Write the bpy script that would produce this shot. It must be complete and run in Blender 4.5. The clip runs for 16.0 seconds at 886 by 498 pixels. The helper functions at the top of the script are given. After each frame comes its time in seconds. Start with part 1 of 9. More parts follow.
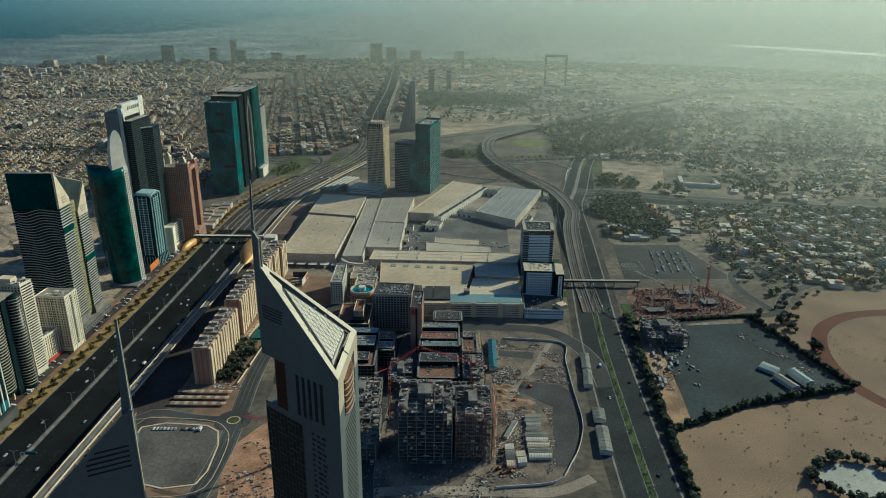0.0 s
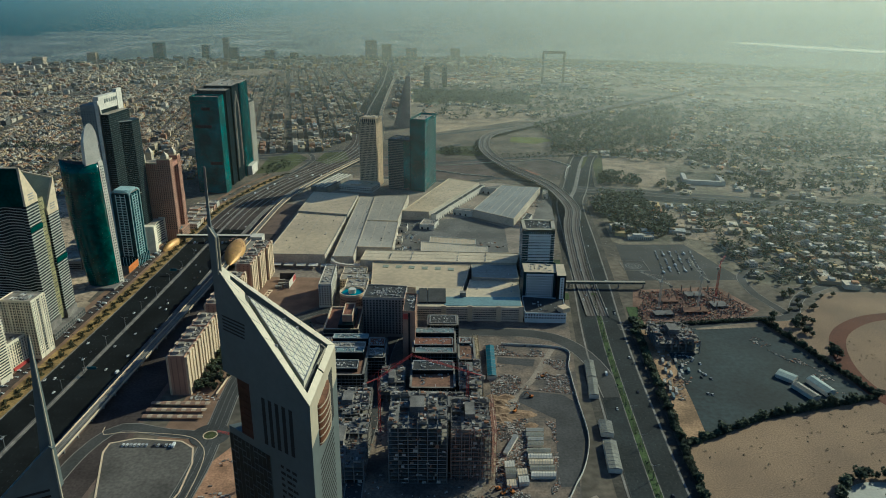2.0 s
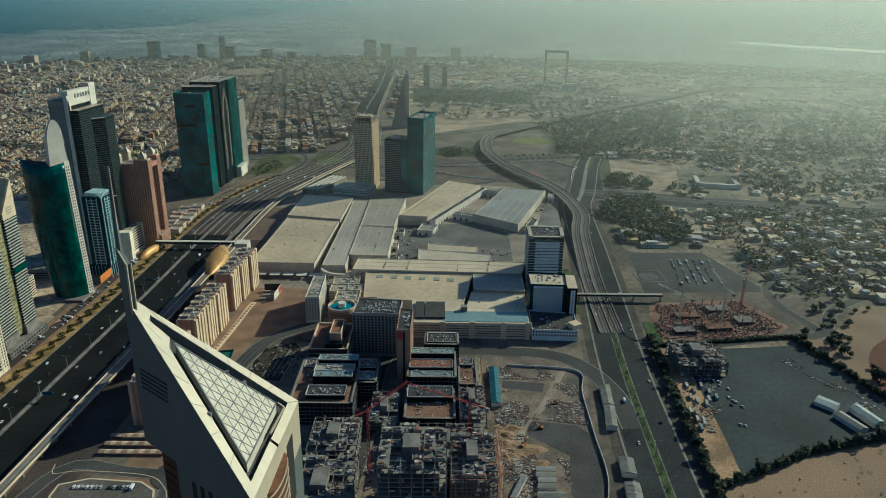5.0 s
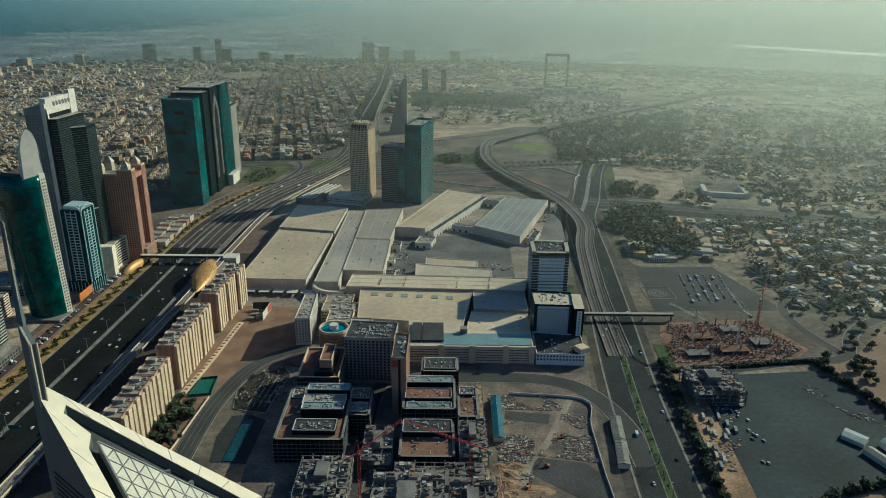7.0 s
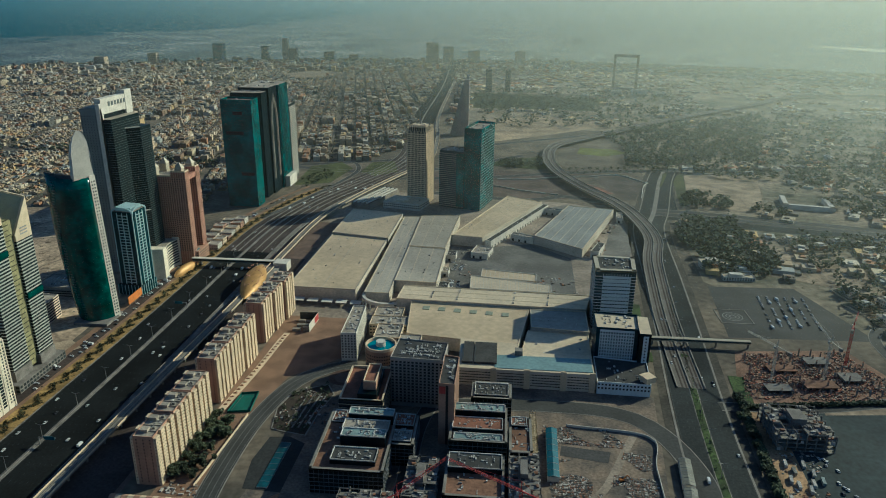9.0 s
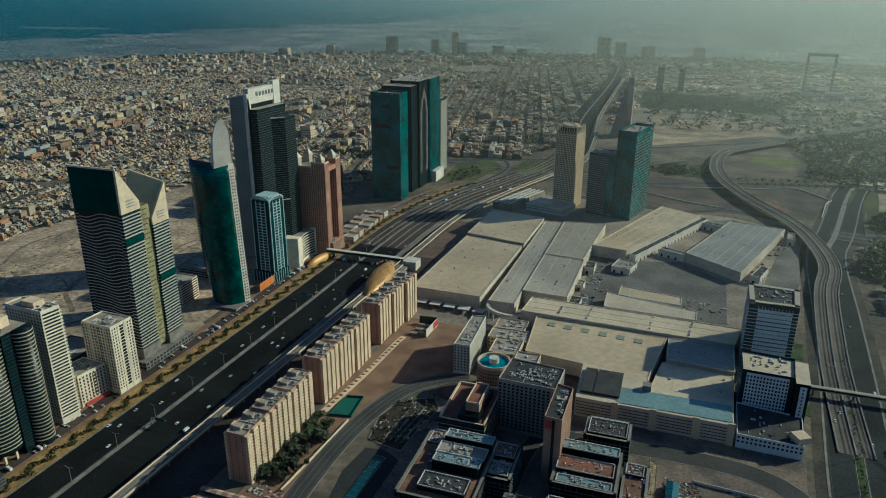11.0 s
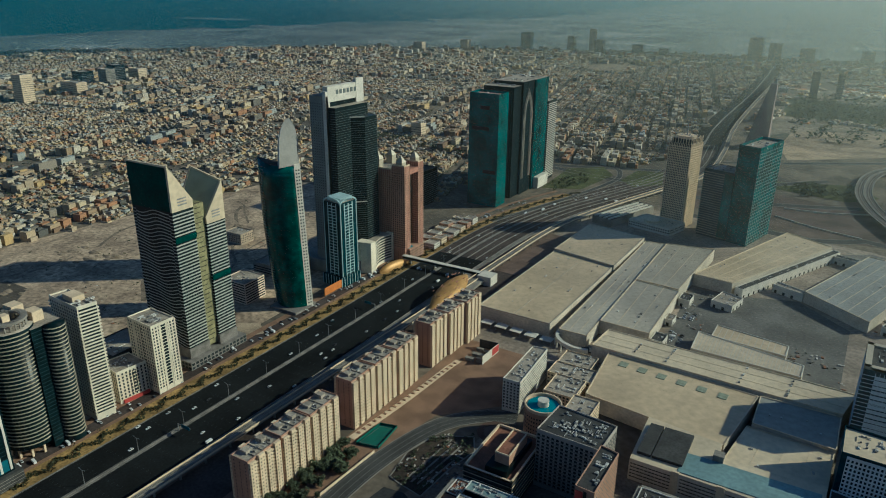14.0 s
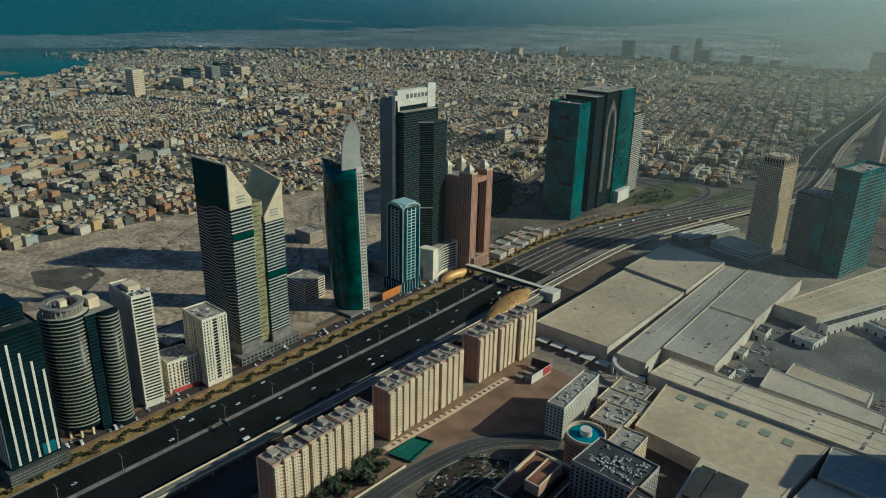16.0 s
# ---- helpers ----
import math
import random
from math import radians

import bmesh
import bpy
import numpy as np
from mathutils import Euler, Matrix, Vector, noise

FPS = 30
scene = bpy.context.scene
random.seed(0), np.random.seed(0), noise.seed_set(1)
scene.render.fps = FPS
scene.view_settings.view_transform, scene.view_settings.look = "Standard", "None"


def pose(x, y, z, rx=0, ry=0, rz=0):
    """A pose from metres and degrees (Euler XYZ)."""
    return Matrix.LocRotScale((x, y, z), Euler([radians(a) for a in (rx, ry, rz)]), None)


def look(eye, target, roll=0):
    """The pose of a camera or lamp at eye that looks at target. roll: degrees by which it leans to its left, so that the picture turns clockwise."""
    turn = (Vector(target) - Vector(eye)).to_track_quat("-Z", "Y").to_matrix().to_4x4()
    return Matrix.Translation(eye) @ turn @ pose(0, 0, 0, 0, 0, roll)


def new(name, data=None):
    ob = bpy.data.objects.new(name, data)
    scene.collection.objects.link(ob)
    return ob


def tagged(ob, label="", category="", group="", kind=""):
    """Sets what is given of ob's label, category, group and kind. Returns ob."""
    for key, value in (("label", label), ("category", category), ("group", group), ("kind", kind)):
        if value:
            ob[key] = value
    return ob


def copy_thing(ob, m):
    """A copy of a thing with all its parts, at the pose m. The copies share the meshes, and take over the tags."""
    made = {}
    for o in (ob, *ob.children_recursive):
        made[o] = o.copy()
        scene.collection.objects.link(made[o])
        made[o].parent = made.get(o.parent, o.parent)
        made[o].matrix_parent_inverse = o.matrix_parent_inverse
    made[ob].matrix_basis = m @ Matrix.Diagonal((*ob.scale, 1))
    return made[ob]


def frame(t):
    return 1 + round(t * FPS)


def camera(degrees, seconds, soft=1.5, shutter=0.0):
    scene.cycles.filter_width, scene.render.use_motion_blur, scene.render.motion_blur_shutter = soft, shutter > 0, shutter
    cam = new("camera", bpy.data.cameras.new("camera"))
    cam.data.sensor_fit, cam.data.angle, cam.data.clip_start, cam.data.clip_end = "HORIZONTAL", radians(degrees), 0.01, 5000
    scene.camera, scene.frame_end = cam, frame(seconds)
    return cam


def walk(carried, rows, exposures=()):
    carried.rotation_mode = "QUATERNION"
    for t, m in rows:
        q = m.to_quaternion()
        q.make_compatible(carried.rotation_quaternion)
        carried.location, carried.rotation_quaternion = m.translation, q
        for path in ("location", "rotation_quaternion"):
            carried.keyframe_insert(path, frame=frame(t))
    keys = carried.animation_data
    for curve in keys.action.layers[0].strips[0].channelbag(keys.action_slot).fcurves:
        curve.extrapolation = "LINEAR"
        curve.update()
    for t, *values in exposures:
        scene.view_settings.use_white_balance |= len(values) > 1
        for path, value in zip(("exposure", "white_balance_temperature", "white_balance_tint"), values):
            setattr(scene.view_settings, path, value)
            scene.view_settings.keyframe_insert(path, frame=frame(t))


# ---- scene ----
cam = camera(64.25, 16.0, soft=1.0)

# seconds, eye, turn to the left, tilt down, lean
PATH = [
    (0, (-0.0, 0.0, 419.4), -0.00, 19.93, 0.52),
    (0.5, (0.4, 13.3, 414.6), -0.13, 19.93, 0.46),
    (1, (0.9, 26.6, 409.7), -0.24, 19.97, 0.49),
    (1.5, (1.6, 39.8, 404.9), -0.31, 19.98, 0.49),
    (2, (2.2, 53.2, 400.3), -0.30, 19.94, 0.53),
    (2.5, (2.9, 66.6, 395.9), -0.27, 19.91, 0.54),
    (3, (3.3, 80.0, 391.7), -0.24, 19.91, 0.52),
    (5.5, (3.5, 149.8, 379.6), -0.35, 19.73, 0.72),
    (6, (3.7, 163.1, 379.5), -0.41, 19.67, 0.71),
    (6.5, (3.9, 176.3, 379.9), -0.41, 19.64, 0.71),
    (7, (4.1, 189.6, 380.4), -0.40, 19.61, 0.71),
    (7.5, (4.4, 202.9, 380.7), -0.43, 19.61, 0.73),
    (8, (5.0, 216.2, 380.5), 0.62, 19.55, 0.75),
    (8.2, (5.3, 221.6, 380.3), 1.36, 19.54, 0.79),
    (10.3, (23.4, 281.1, 375.2), 12.47, 20.12, 0.07),
    (10.5, (26.8, 287.9, 375.1), 13.97, 20.14, 0.13),
    (11, (35.6, 304.9, 374.8), 18.55, 20.18, 0.29),
    (11.5, (44.5, 322.3, 374.8), 23.09, 20.22, 0.37),
    (12, (52.9, 339.8, 374.9), 25.22, 20.36, 0.47),
    (12.5, (60.3, 357.1, 375.2), 26.45, 20.52, 0.51),
    (13, (66.3, 373.1, 375.5), 27.09, 20.61, 0.64),
    (13.5, (71.4, 387.0, 375.7), 28.46, 20.72, 0.56),
    (14, (75.9, 399.2, 375.8), 29.93, 20.66, 0.59),
    (14.5, (80.6, 410.2, 375.8), 31.76, 20.56, 0.66),
    (15, (85.6, 420.0, 375.8), 33.57, 20.43, 0.89),
    (15.5, (90.9, 428.8, 376.0), 35.59, 20.36, 1.11),
    (16, (96.5, 437.0, 376.2), 37.85, 20.41, 1.36),
]


def aim(eye, turn, tilt, lean):
    return Matrix.Translation(eye) @ pose(0, 0, 0, 90 - tilt, 0, turn) @ pose(0, 0, 0, 0, 0, lean)


walk(cam, [(t, aim(eye, turn, tilt, lean)) for t, eye, turn, tilt, lean in PATH],
     [(0.0, 0.0, 4480, -4), (8.2, 0.0, 4490, -4), (11.0, -0.26, 4400, -3), (16.0, -0.26, 4400, -3)])

# ---- light ----
SUN_TO = Vector((0.81, 0.59, 0.0)).normalized() * math.cos(radians(27)) + Vector((0, 0, math.sin(radians(27))))
world = bpy.data.worlds.new("sky")
scene.world = world
world.use_nodes = True
wn = world.node_tree.nodes
sky = wn.new("ShaderNodeTexSky")
sky.sky_type, sky.sun_disc = "NISHITA", False
sky.sun_elevation, sky.sun_rotation = radians(27), math.atan2(SUN_TO.x, SUN_TO.y)
sky.dust_density, sky.air_density, sky.ozone_density = 1.2, 1.0, 3.0
wn["Background"].inputs["Strength"].default_value = 0.05
clear = wn.new("ShaderNodeHueSaturation")
clear.inputs["Saturation"].default_value, clear.inputs["Hue"].default_value = 1.0, 0.495
world.node_tree.links.new(sky.outputs[0], clear.inputs["Color"])
world.node_tree.links.new(clear.outputs[0], wn["Background"].inputs["Color"])
sun_data = bpy.data.lights.new("sun", "SUN")
sun_data.energy, sun_data.angle, sun_data.color = 5.0, radians(0.6), (1.0, 0.765, 0.42)
sun = new("sun", sun_data)
sun.matrix_world = look(SUN_TO * 2000, (0, 0, 0))


# ---- materials ----
def mat(name, col, rough=0.85, metal=0.0, var=0.25, scale=0.05, fine=1.5, bump=0.0, col2=None, island=0.0, spec=0.4):
    """A surface with stains (scale) and grain (fine), both per metre."""
    m = bpy.data.materials.new(name)
    m.use_nodes = True
    n, l = m.node_tree.nodes, m.node_tree.links
    b = n["Principled BSDF"]
    b.inputs["Roughness"].default_value, b.inputs["Metallic"].default_value = rough, metal
    b.inputs["Specular IOR Level"].default_value = spec
    geo = n.new("ShaderNodeNewGeometry")
    big, small = n.new("ShaderNodeTexNoise"), n.new("ShaderNodeTexNoise")
    for t, s, d in ((big, scale, 4), (small, fine, 3)):
        t.inputs["Scale"].default_value, t.inputs["Detail"].default_value = s, d
        l.new(geo.outputs["Position"], t.inputs["Vector"])
    ramp = n.new("ShaderNodeValToRGB")
    c2 = col2 or tuple(c * (1 - var) for c in col)
    c1 = tuple(min(0.9, c * (1 + var * 0.6)) for c in col) if not col2 else col
    ramp.color_ramp.elements[0].position, ramp.color_ramp.elements[1].position = 0.36, 0.64
    ramp.color_ramp.elements[0].color, ramp.color_ramp.elements[1].color = (*c2, 1), (*c1, 1)
    l.new(big.outputs["Fac"], ramp.inputs["Fac"])
    hsv = n.new("ShaderNodeHueSaturation")
    mul = n.new("ShaderNodeMapRange")
    mul.inputs["To Min"].default_value, mul.inputs["To Max"].default_value = 1 - var * 0.8, 1 + var * 0.8
    mul.inputs["From Min"].default_value, mul.inputs["From Max"].default_value = 0.3, 0.7
    l.new(small.outputs["Fac"], mul.inputs["Value"])
    last = mul.outputs["Result"]
    if island:
        isl = n.new("ShaderNodeMapRange")
        isl.inputs["To Min"].default_value, isl.inputs["To Max"].default_value = 1 - island, 1 + island * 0.5
        l.new(geo.outputs["Random Per Island"], isl.inputs["Value"])
        mm = n.new("ShaderNodeMath")
        mm.operation = "MULTIPLY"
        l.new(last, mm.inputs[0]), l.new(isl.outputs["Result"], mm.inputs[1])
        last = mm.outputs[0]
    l.new(last, hsv.inputs["Value"])
    l.new(ramp.outputs["Color"], hsv.inputs["Color"])
    l.new(hsv.outputs["Color"], b.inputs["Base Color"])
    if bump:
        bm = n.new("ShaderNodeBump")
        bm.inputs["Strength"].default_value, bm.inputs["Distance"].default_value = bump, 0.5
        l.new(small.outputs["Fac"], bm.inputs["Height"])
        l.new(bm.outputs["Normal"], b.inputs["Normal"])
    return m


def palette(name, cols, rough=0.9):
    """Walls that take one of several paints, house by house."""
    m = mat(name, cols[0], rough, 0, 0.2, 0.03, 0.6)
    n, l = m.node_tree.nodes, m.node_tree.links
    geo = n["Geometry"]
    ramp = n.new("ShaderNodeValToRGB")
    ramp.color_ramp.interpolation = "CONSTANT"
    e = ramp.color_ramp.elements
    while len(e) < len(cols):
        e.new(0.5)
    for i, c in enumerate(cols):
        e[i].position, e[i].color = i / len(cols), (*c, 1)
    l.new(geo.outputs["Random Per Island"], ramp.inputs["Fac"])
    l.new(ramp.outputs["Color"], n["Hue/Saturation/Value"].inputs["Color"])
    return m


SAND = mat("sand", (0.345, 0.27, 0.18), 0.95, 0, 0.5, 0.016, 0.11, 0.5, (0.185, 0.145, 0.098))
DIRT = mat("city_ground", (0.185, 0.15, 0.105), 0.95, 0, 0.4, 0.012, 0.12, 0.2, (0.085, 0.074, 0.056))
EARTH = mat("orange_earth", (0.25, 0.19, 0.135), 0.95, 0, 0.4, 0.035, 0.4, 0.3, (0.095, 0.084, 0.072))
ASPHALT = mat("asphalt", (0.015, 0.017, 0.018), 0.9, 0, 0.3, 0.02, 0.5, 0, None, 0, 0.06)
ASPHALT_GREY = mat("sunworn_asphalt", (0.066, 0.066, 0.062), 0.85, 0, 0.25, 0.02, 0.4, 0, None, 0, 0.25)
ASPHALT_OLD = mat("worn_asphalt", (0.072, 0.058, 0.052), 0.9, 0, 0.3, 0.02, 0.4, 0, None, 0, 0.15)
PAVE = mat("paving", (0.150, 0.104, 0.080), 0.85, 0, 0.25, 0.05, 0.8)
PINK_PAVE = mat("red_paving", (0.235, 0.145, 0.088), 0.85, 0, 0.25, 0.05, 0.8)
CONCRETE = mat("concrete", (0.25, 0.23, 0.195), 0.85, 0, 0.22, 0.06, 0.9)
RAW = mat("raw_concrete", (0.20, 0.185, 0.165), 0.9, 0, 0.3, 0.1, 1.0)
PAINT = mat("road_paint", (0.22, 0.22, 0.20), 0.7, 0, 0.2, 0.1, 1.0)
LANE_PAINT = mat("worn_lane_paint", (0.075, 0.075, 0.07), 0.8, 0, 0.2, 0.1, 1.0)
WHITE = mat("white_render", (0.62, 0.58, 0.49), 0.8, 0, 0.12, 0.08, 0.7)
WARM_WHITE = mat("warm_white_render", (0.74, 0.67, 0.515), 0.8, 0, 0.12, 0.08, 0.7)
CREAM = mat("cream_render", (0.68, 0.54, 0.355), 0.85, 0, 0.12, 0.08, 0.7)
PINK = mat("pink_render", (0.42, 0.255, 0.17), 0.85, 0, 0.15, 0.08, 0.7)
BROWN = mat("brown_stone", (0.40, 0.195, 0.13), 0.7, 0, 0.2, 0.08, 0.7)
GLASS = mat("dark_glass", (0.004, 0.013, 0.016), 0.35, 0, 0.4, 0.06, 0.25, 0, None, 0, 0.18)
TEAL = mat("teal_glass", (0.005, 0.115, 0.115), 0.22, 0, 0.5, 0.025, 0.25, 0.06, None, 0, 0.35)
GREEN_GLASS = mat("green_glass", (0.004, 0.080, 0.067), 0.16, 0, 0.45, 0.05, 0.16, 0.12, None, 0, 0.4)
BLUE_GLASS = mat("blue_glass", (0.005, 0.034, 0.046), 0.25, 0, 0.3, 0.05, 0.3, 0, None, 0, 0.2)
WINDOW = mat("window_glass", (0.015, 0.024, 0.028), 0.3, 0, 0.4, 0.3, 1.2, 0, None, 0, 0.25)
ROOF = mat("gravel_roof", (0.35, 0.305, 0.24), 0.95, 0, 0.3, 0.06, 0.6)
ROOF_TAN = mat("tan_membrane_roof", (0.57, 0.45, 0.28), 0.45, 0, 0.16, 0.012, 0.15)
ROOF_GREY = mat("grey_metal_roof", (0.43, 0.385, 0.30), 0.42, 0.0, 0.16, 0.012, 0.2)
ROOF_COOL = mat("blue_grey_metal_roof", (0.33, 0.325, 0.285), 0.5, 0.0, 0.18, 0.012, 0.2)
ROOF_PALE = mat("pale_roof", (0.64, 0.53, 0.355), 0.5, 0, 0.14, 0.02, 0.2)
ROOF_DARK = mat("dark_roof", (0.055, 0.055, 0.053), 0.9, 0, 0.3, 0.06, 0.5)
ROOF_RED = mat("red_roof", (0.22, 0.10, 0.06), 0.9, 0, 0.3, 0.06, 0.5)
METAL = mat("grey_metal", (0.30, 0.30, 0.30), 0.45, 0.5, 0.2, 0.2, 2.0)
GOLD = mat("gold_cladding", (0.46, 0.27, 0.08), 0.5, 0.3, 0.18, 0.06, 0.6)
OFFICE_WHITE = mat("white_panels", (0.74, 0.77, 0.76), 0.6, 0, 0.08, 0.05, 0.4)
BEIGE = mat("beige_cladding", (0.66, 0.55, 0.42), 0.8, 0, 0.12, 0.06, 0.5)
TERRACE = mat("brown_terrace", (0.23, 0.125, 0.075), 0.9, 0, 0.3, 0.05, 0.4)
# two tones carry light on the sharp-topped tower: dark for shaded faces, pale for sunlit
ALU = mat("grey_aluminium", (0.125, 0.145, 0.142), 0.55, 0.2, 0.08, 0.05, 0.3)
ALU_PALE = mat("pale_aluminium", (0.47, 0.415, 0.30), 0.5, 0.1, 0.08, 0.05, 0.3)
RECESS_RED = mat("dark_red_glazing", (0.05, 0.016, 0.012), 0.4, 0, 0.3, 0.1, 0.5, 0, None, 0, 0.2)
COPPER = mat("copper_glass", (0.16, 0.07, 0.035), 0.35, 0.3, 0.3, 0.1, 0.5)
# near-black; also laid over openings to imitate the shade inside
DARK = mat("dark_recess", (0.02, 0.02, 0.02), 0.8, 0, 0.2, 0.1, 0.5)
RED = mat("red_paint", (0.42, 0.06, 0.05), 0.6, 0, 0.15, 0.1, 1.0)
ORANGE = mat("orange_paint", (0.55, 0.19, 0.03), 0.6, 0, 0.15, 0.1, 1.0)
BLUE = mat("blue_paint", (0.018, 0.12, 0.16), 0.6, 0, 0.15, 0.1, 1.0)
POOL = mat("pool_water", (0.02, 0.22, 0.28), 0.1, 0, 0.1, 0.1, 1.0)
COURT = mat("green_court", (0.015, 0.115, 0.085), 0.8, 0, 0.15, 0.1, 1.0)
TRACK = mat("brown_track", (0.13, 0.050, 0.026), 0.95, 0, 0.2, 0.02, 0.4)
SEA = mat("sea_water", (0.010, 0.125, 0.155), 0.25, 0, 0.3, 0.002, 0.02)
LEAF = mat("leaves", (0.072, 0.090, 0.046), 0.9, 0, 0.4, 0.02, 0.3, 0, None, 0.5)
LEAF_PALM = mat("palm_leaves", (0.045, 0.045, 0.015), 0.9, 0, 0.4, 0.05, 0.5, 0, None, 0.4)
LAWN = mat("lawn", (0.075, 0.085, 0.025), 0.95, 0, 0.4, 0.02, 0.4)
DRY_LAWN = mat("dry_lawn", (0.31, 0.205, 0.065), 0.95, 0, 0.4, 0.05, 0.4)
BARK = mat("bark", (0.13, 0.10, 0.07), 0.95, 0, 0.3, 0.3, 2.0)
TYRE = mat("black_rubber", (0.02, 0.02, 0.02), 0.9)
HOUSE = palette("house_walls", [(0.52, 0.43, 0.28), (0.36, 0.27, 0.165), (0.66, 0.58, 0.43), (0.27, 0.185, 0.115), (0.60, 0.43, 0.18), (0.48, 0.40, 0.28), (0.20, 0.175, 0.14),
                                (0.44, 0.235, 0.115), (0.76, 0.69, 0.55), (0.30, 0.26, 0.20), (0.44, 0.34, 0.21), (0.66, 0.56, 0.36), (0.12, 0.115, 0.10), (0.40, 0.40, 0.36)])
# the house_walls paints scaled about a fifth darker, for the western town
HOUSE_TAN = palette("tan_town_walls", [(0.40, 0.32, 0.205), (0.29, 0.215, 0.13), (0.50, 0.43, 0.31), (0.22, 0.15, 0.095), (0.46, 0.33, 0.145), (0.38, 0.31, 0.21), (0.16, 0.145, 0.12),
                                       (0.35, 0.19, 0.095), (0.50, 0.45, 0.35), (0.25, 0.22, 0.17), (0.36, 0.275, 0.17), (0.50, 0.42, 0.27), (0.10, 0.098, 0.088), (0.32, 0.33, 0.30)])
FRAME_BLUE = mat("pale_blue_frames", (0.40, 0.54, 0.55), 0.5, 0, 0.1, 0.1, 0.5)
NAVY = mat("navy_metal", (0.022, 0.045, 0.055), 0.5, 0, 0.2, 0.05, 0.4, 0, None, 0, 0.2)
BLACK_GREEN = mat("black_green_glass", (0.002, 0.045, 0.039), 0.35, 0, 0.3, 0.05, 0.3, 0, None, 0, 0.05)
UNIT = palette("roof_plant", [(0.55, 0.53, 0.48), (0.30, 0.29, 0.27), (0.12, 0.12, 0.12), (0.40, 0.38, 0.34), (0.20, 0.20, 0.19), (0.62, 0.60, 0.55)], 0.65)
RUBBLE = palette("site_clutter", [(0.24, 0.20, 0.16), (0.14, 0.12, 0.10), (0.48, 0.44, 0.38), (0.06, 0.06, 0.06), (0.26, 0.13, 0.07), (0.20, 0.17, 0.14),
                                  (0.09, 0.10, 0.10), (0.22, 0.12, 0.075), (0.13, 0.12, 0.105), (0.46, 0.43, 0.38)])


# ---- builders ----
ROOT = {}


class Geo:
    """Gathers faces for one mesh, in world metres."""

    def __init__(self):
        self.v, self.f, self.m = [], [], []

    def poly(self, pts, m=0):
        i = len(self.v)
        self.v += [tuple(p) for p in pts]
        self.f.append(tuple(range(i, i + len(pts))))
        self.m.append(m)

    def box(self, x0, y0, z0, x1, y1, z1, m=0, bottom=False):
        self.prism([(x0, y0), (x1, y0), (x1, y1), (x0, y1)], z0, z1, m, bottom=bottom)

    def prism(self, pts, z0, z1, m=0, top=None, bottom=False):
        """An upright block on a footprint that turns anticlockwise; z1 may be a height per corner."""
        n, i = len(pts), len(self.v)
        zt = z1 if isinstance(z1, (list, tuple)) else [z1] * n
        self.v += [(p[0], p[1], z0) for p in pts] + [(p[0], p[1], z) for p, z in zip(pts, zt)]
        for k in range(n):
            j = (k + 1) % n
            self.f.append((i + k, i + j, i + n + j, i + n + k))
            self.m.append(m)
        self.f.append(tuple(i + n + k for k in range(n)))
        self.m.append(m if top is None else top)
        if bottom:
            self.f.append(tuple(i + k for k in reversed(range(n))))
            self.m.append(m)

    def turned(self, cx, cy, w, d, z0, z1, yaw, m=0, top=None):
        c, s = math.cos(radians(yaw)), math.sin(radians(yaw))
        pts = [(cx + c * x - s * y, cy + s * x + c * y) for x, y in ((-w / 2, -d / 2), (w / 2, -d / 2), (w / 2, d / 2), (-w / 2, d / 2))]
        self.prism(pts, z0, z1, m, top)

    def beam(self, a, b, r, m=0, r2=None):
        """A square bar from a to b."""
        a, b = Vector(a), Vector(b)
        d = (b - a).normalized()
        u = d.cross(Vector((0, 0, 1)) if abs(d.z) < 0.95 else Vector((1, 0, 0))).normalized()
        w = d.cross(u)
        i = len(self.v)
        for p, q in ((a, r), (b, r if r2 is None else r2)):
            self.v += [tuple(p + (u * x + w * y) * q) for x, y in ((-1, -1), (1, -1), (1, 1), (-1, 1))]
        for k in range(4):
            j = (k + 1) % 4
            self.f.append((i + k, i + j, i + 4 + j, i + 4 + k))
            self.m.append(m)
        self.f += [(i + 3, i + 2, i + 1, i), (i + 4, i + 5, i + 6, i + 7)]
        self.m += [m, m]

    def ledge(self, a, b, s0, s1, z0, z1, out, m=0, inn=0.0):
        """A block on the wall from a to b (outside on its right hand), from s0 to s1 metres along it."""
        dx, dy = b[0] - a[0], b[1] - a[1]
        k = math.hypot(dx, dy)
        dx, dy = dx / k, dy / k
        nx, ny = dy, -dx
        pts = [(a[0] + dx * s - nx * -o, a[1] + dy * s + ny * o) for s, o in ((s0, out), (s1, out), (s1, inn), (s0, inn))]
        self.prism(pts, z0, z1, m, bottom=True)


def part(name, geo, mats, parent=None, label="", kind="", smooth=False):
    base = ROOT.get(parent, Vector((0, 0, 0)))
    me = bpy.data.meshes.new(name)
    me.from_pydata([(x - base[0], y - base[1], z - base[2]) for x, y, z in geo.v], [], geo.f)
    for m in mats if isinstance(mats, (list, tuple)) else [mats]:
        me.materials.append(m)
    me.polygons.foreach_set("material_index", geo.m)
    if smooth:
        me.polygons.foreach_set("use_smooth", [True] * len(geo.f))
    me.update()
    ob = new(name, me)
    if parent:
        ob.parent = parent
        ROOT[ob] = base
    return tagged(ob, label, "", "", kind)


def thing(name, label, category, at, group=""):
    ob = new(name)
    ob.location = at
    ROOT[ob] = Vector(at)
    return tagged(ob, label, category, group)


def setting(name, geo, mats, label, smooth=False):
    return part(name, geo, mats, None, label, "structure", smooth)


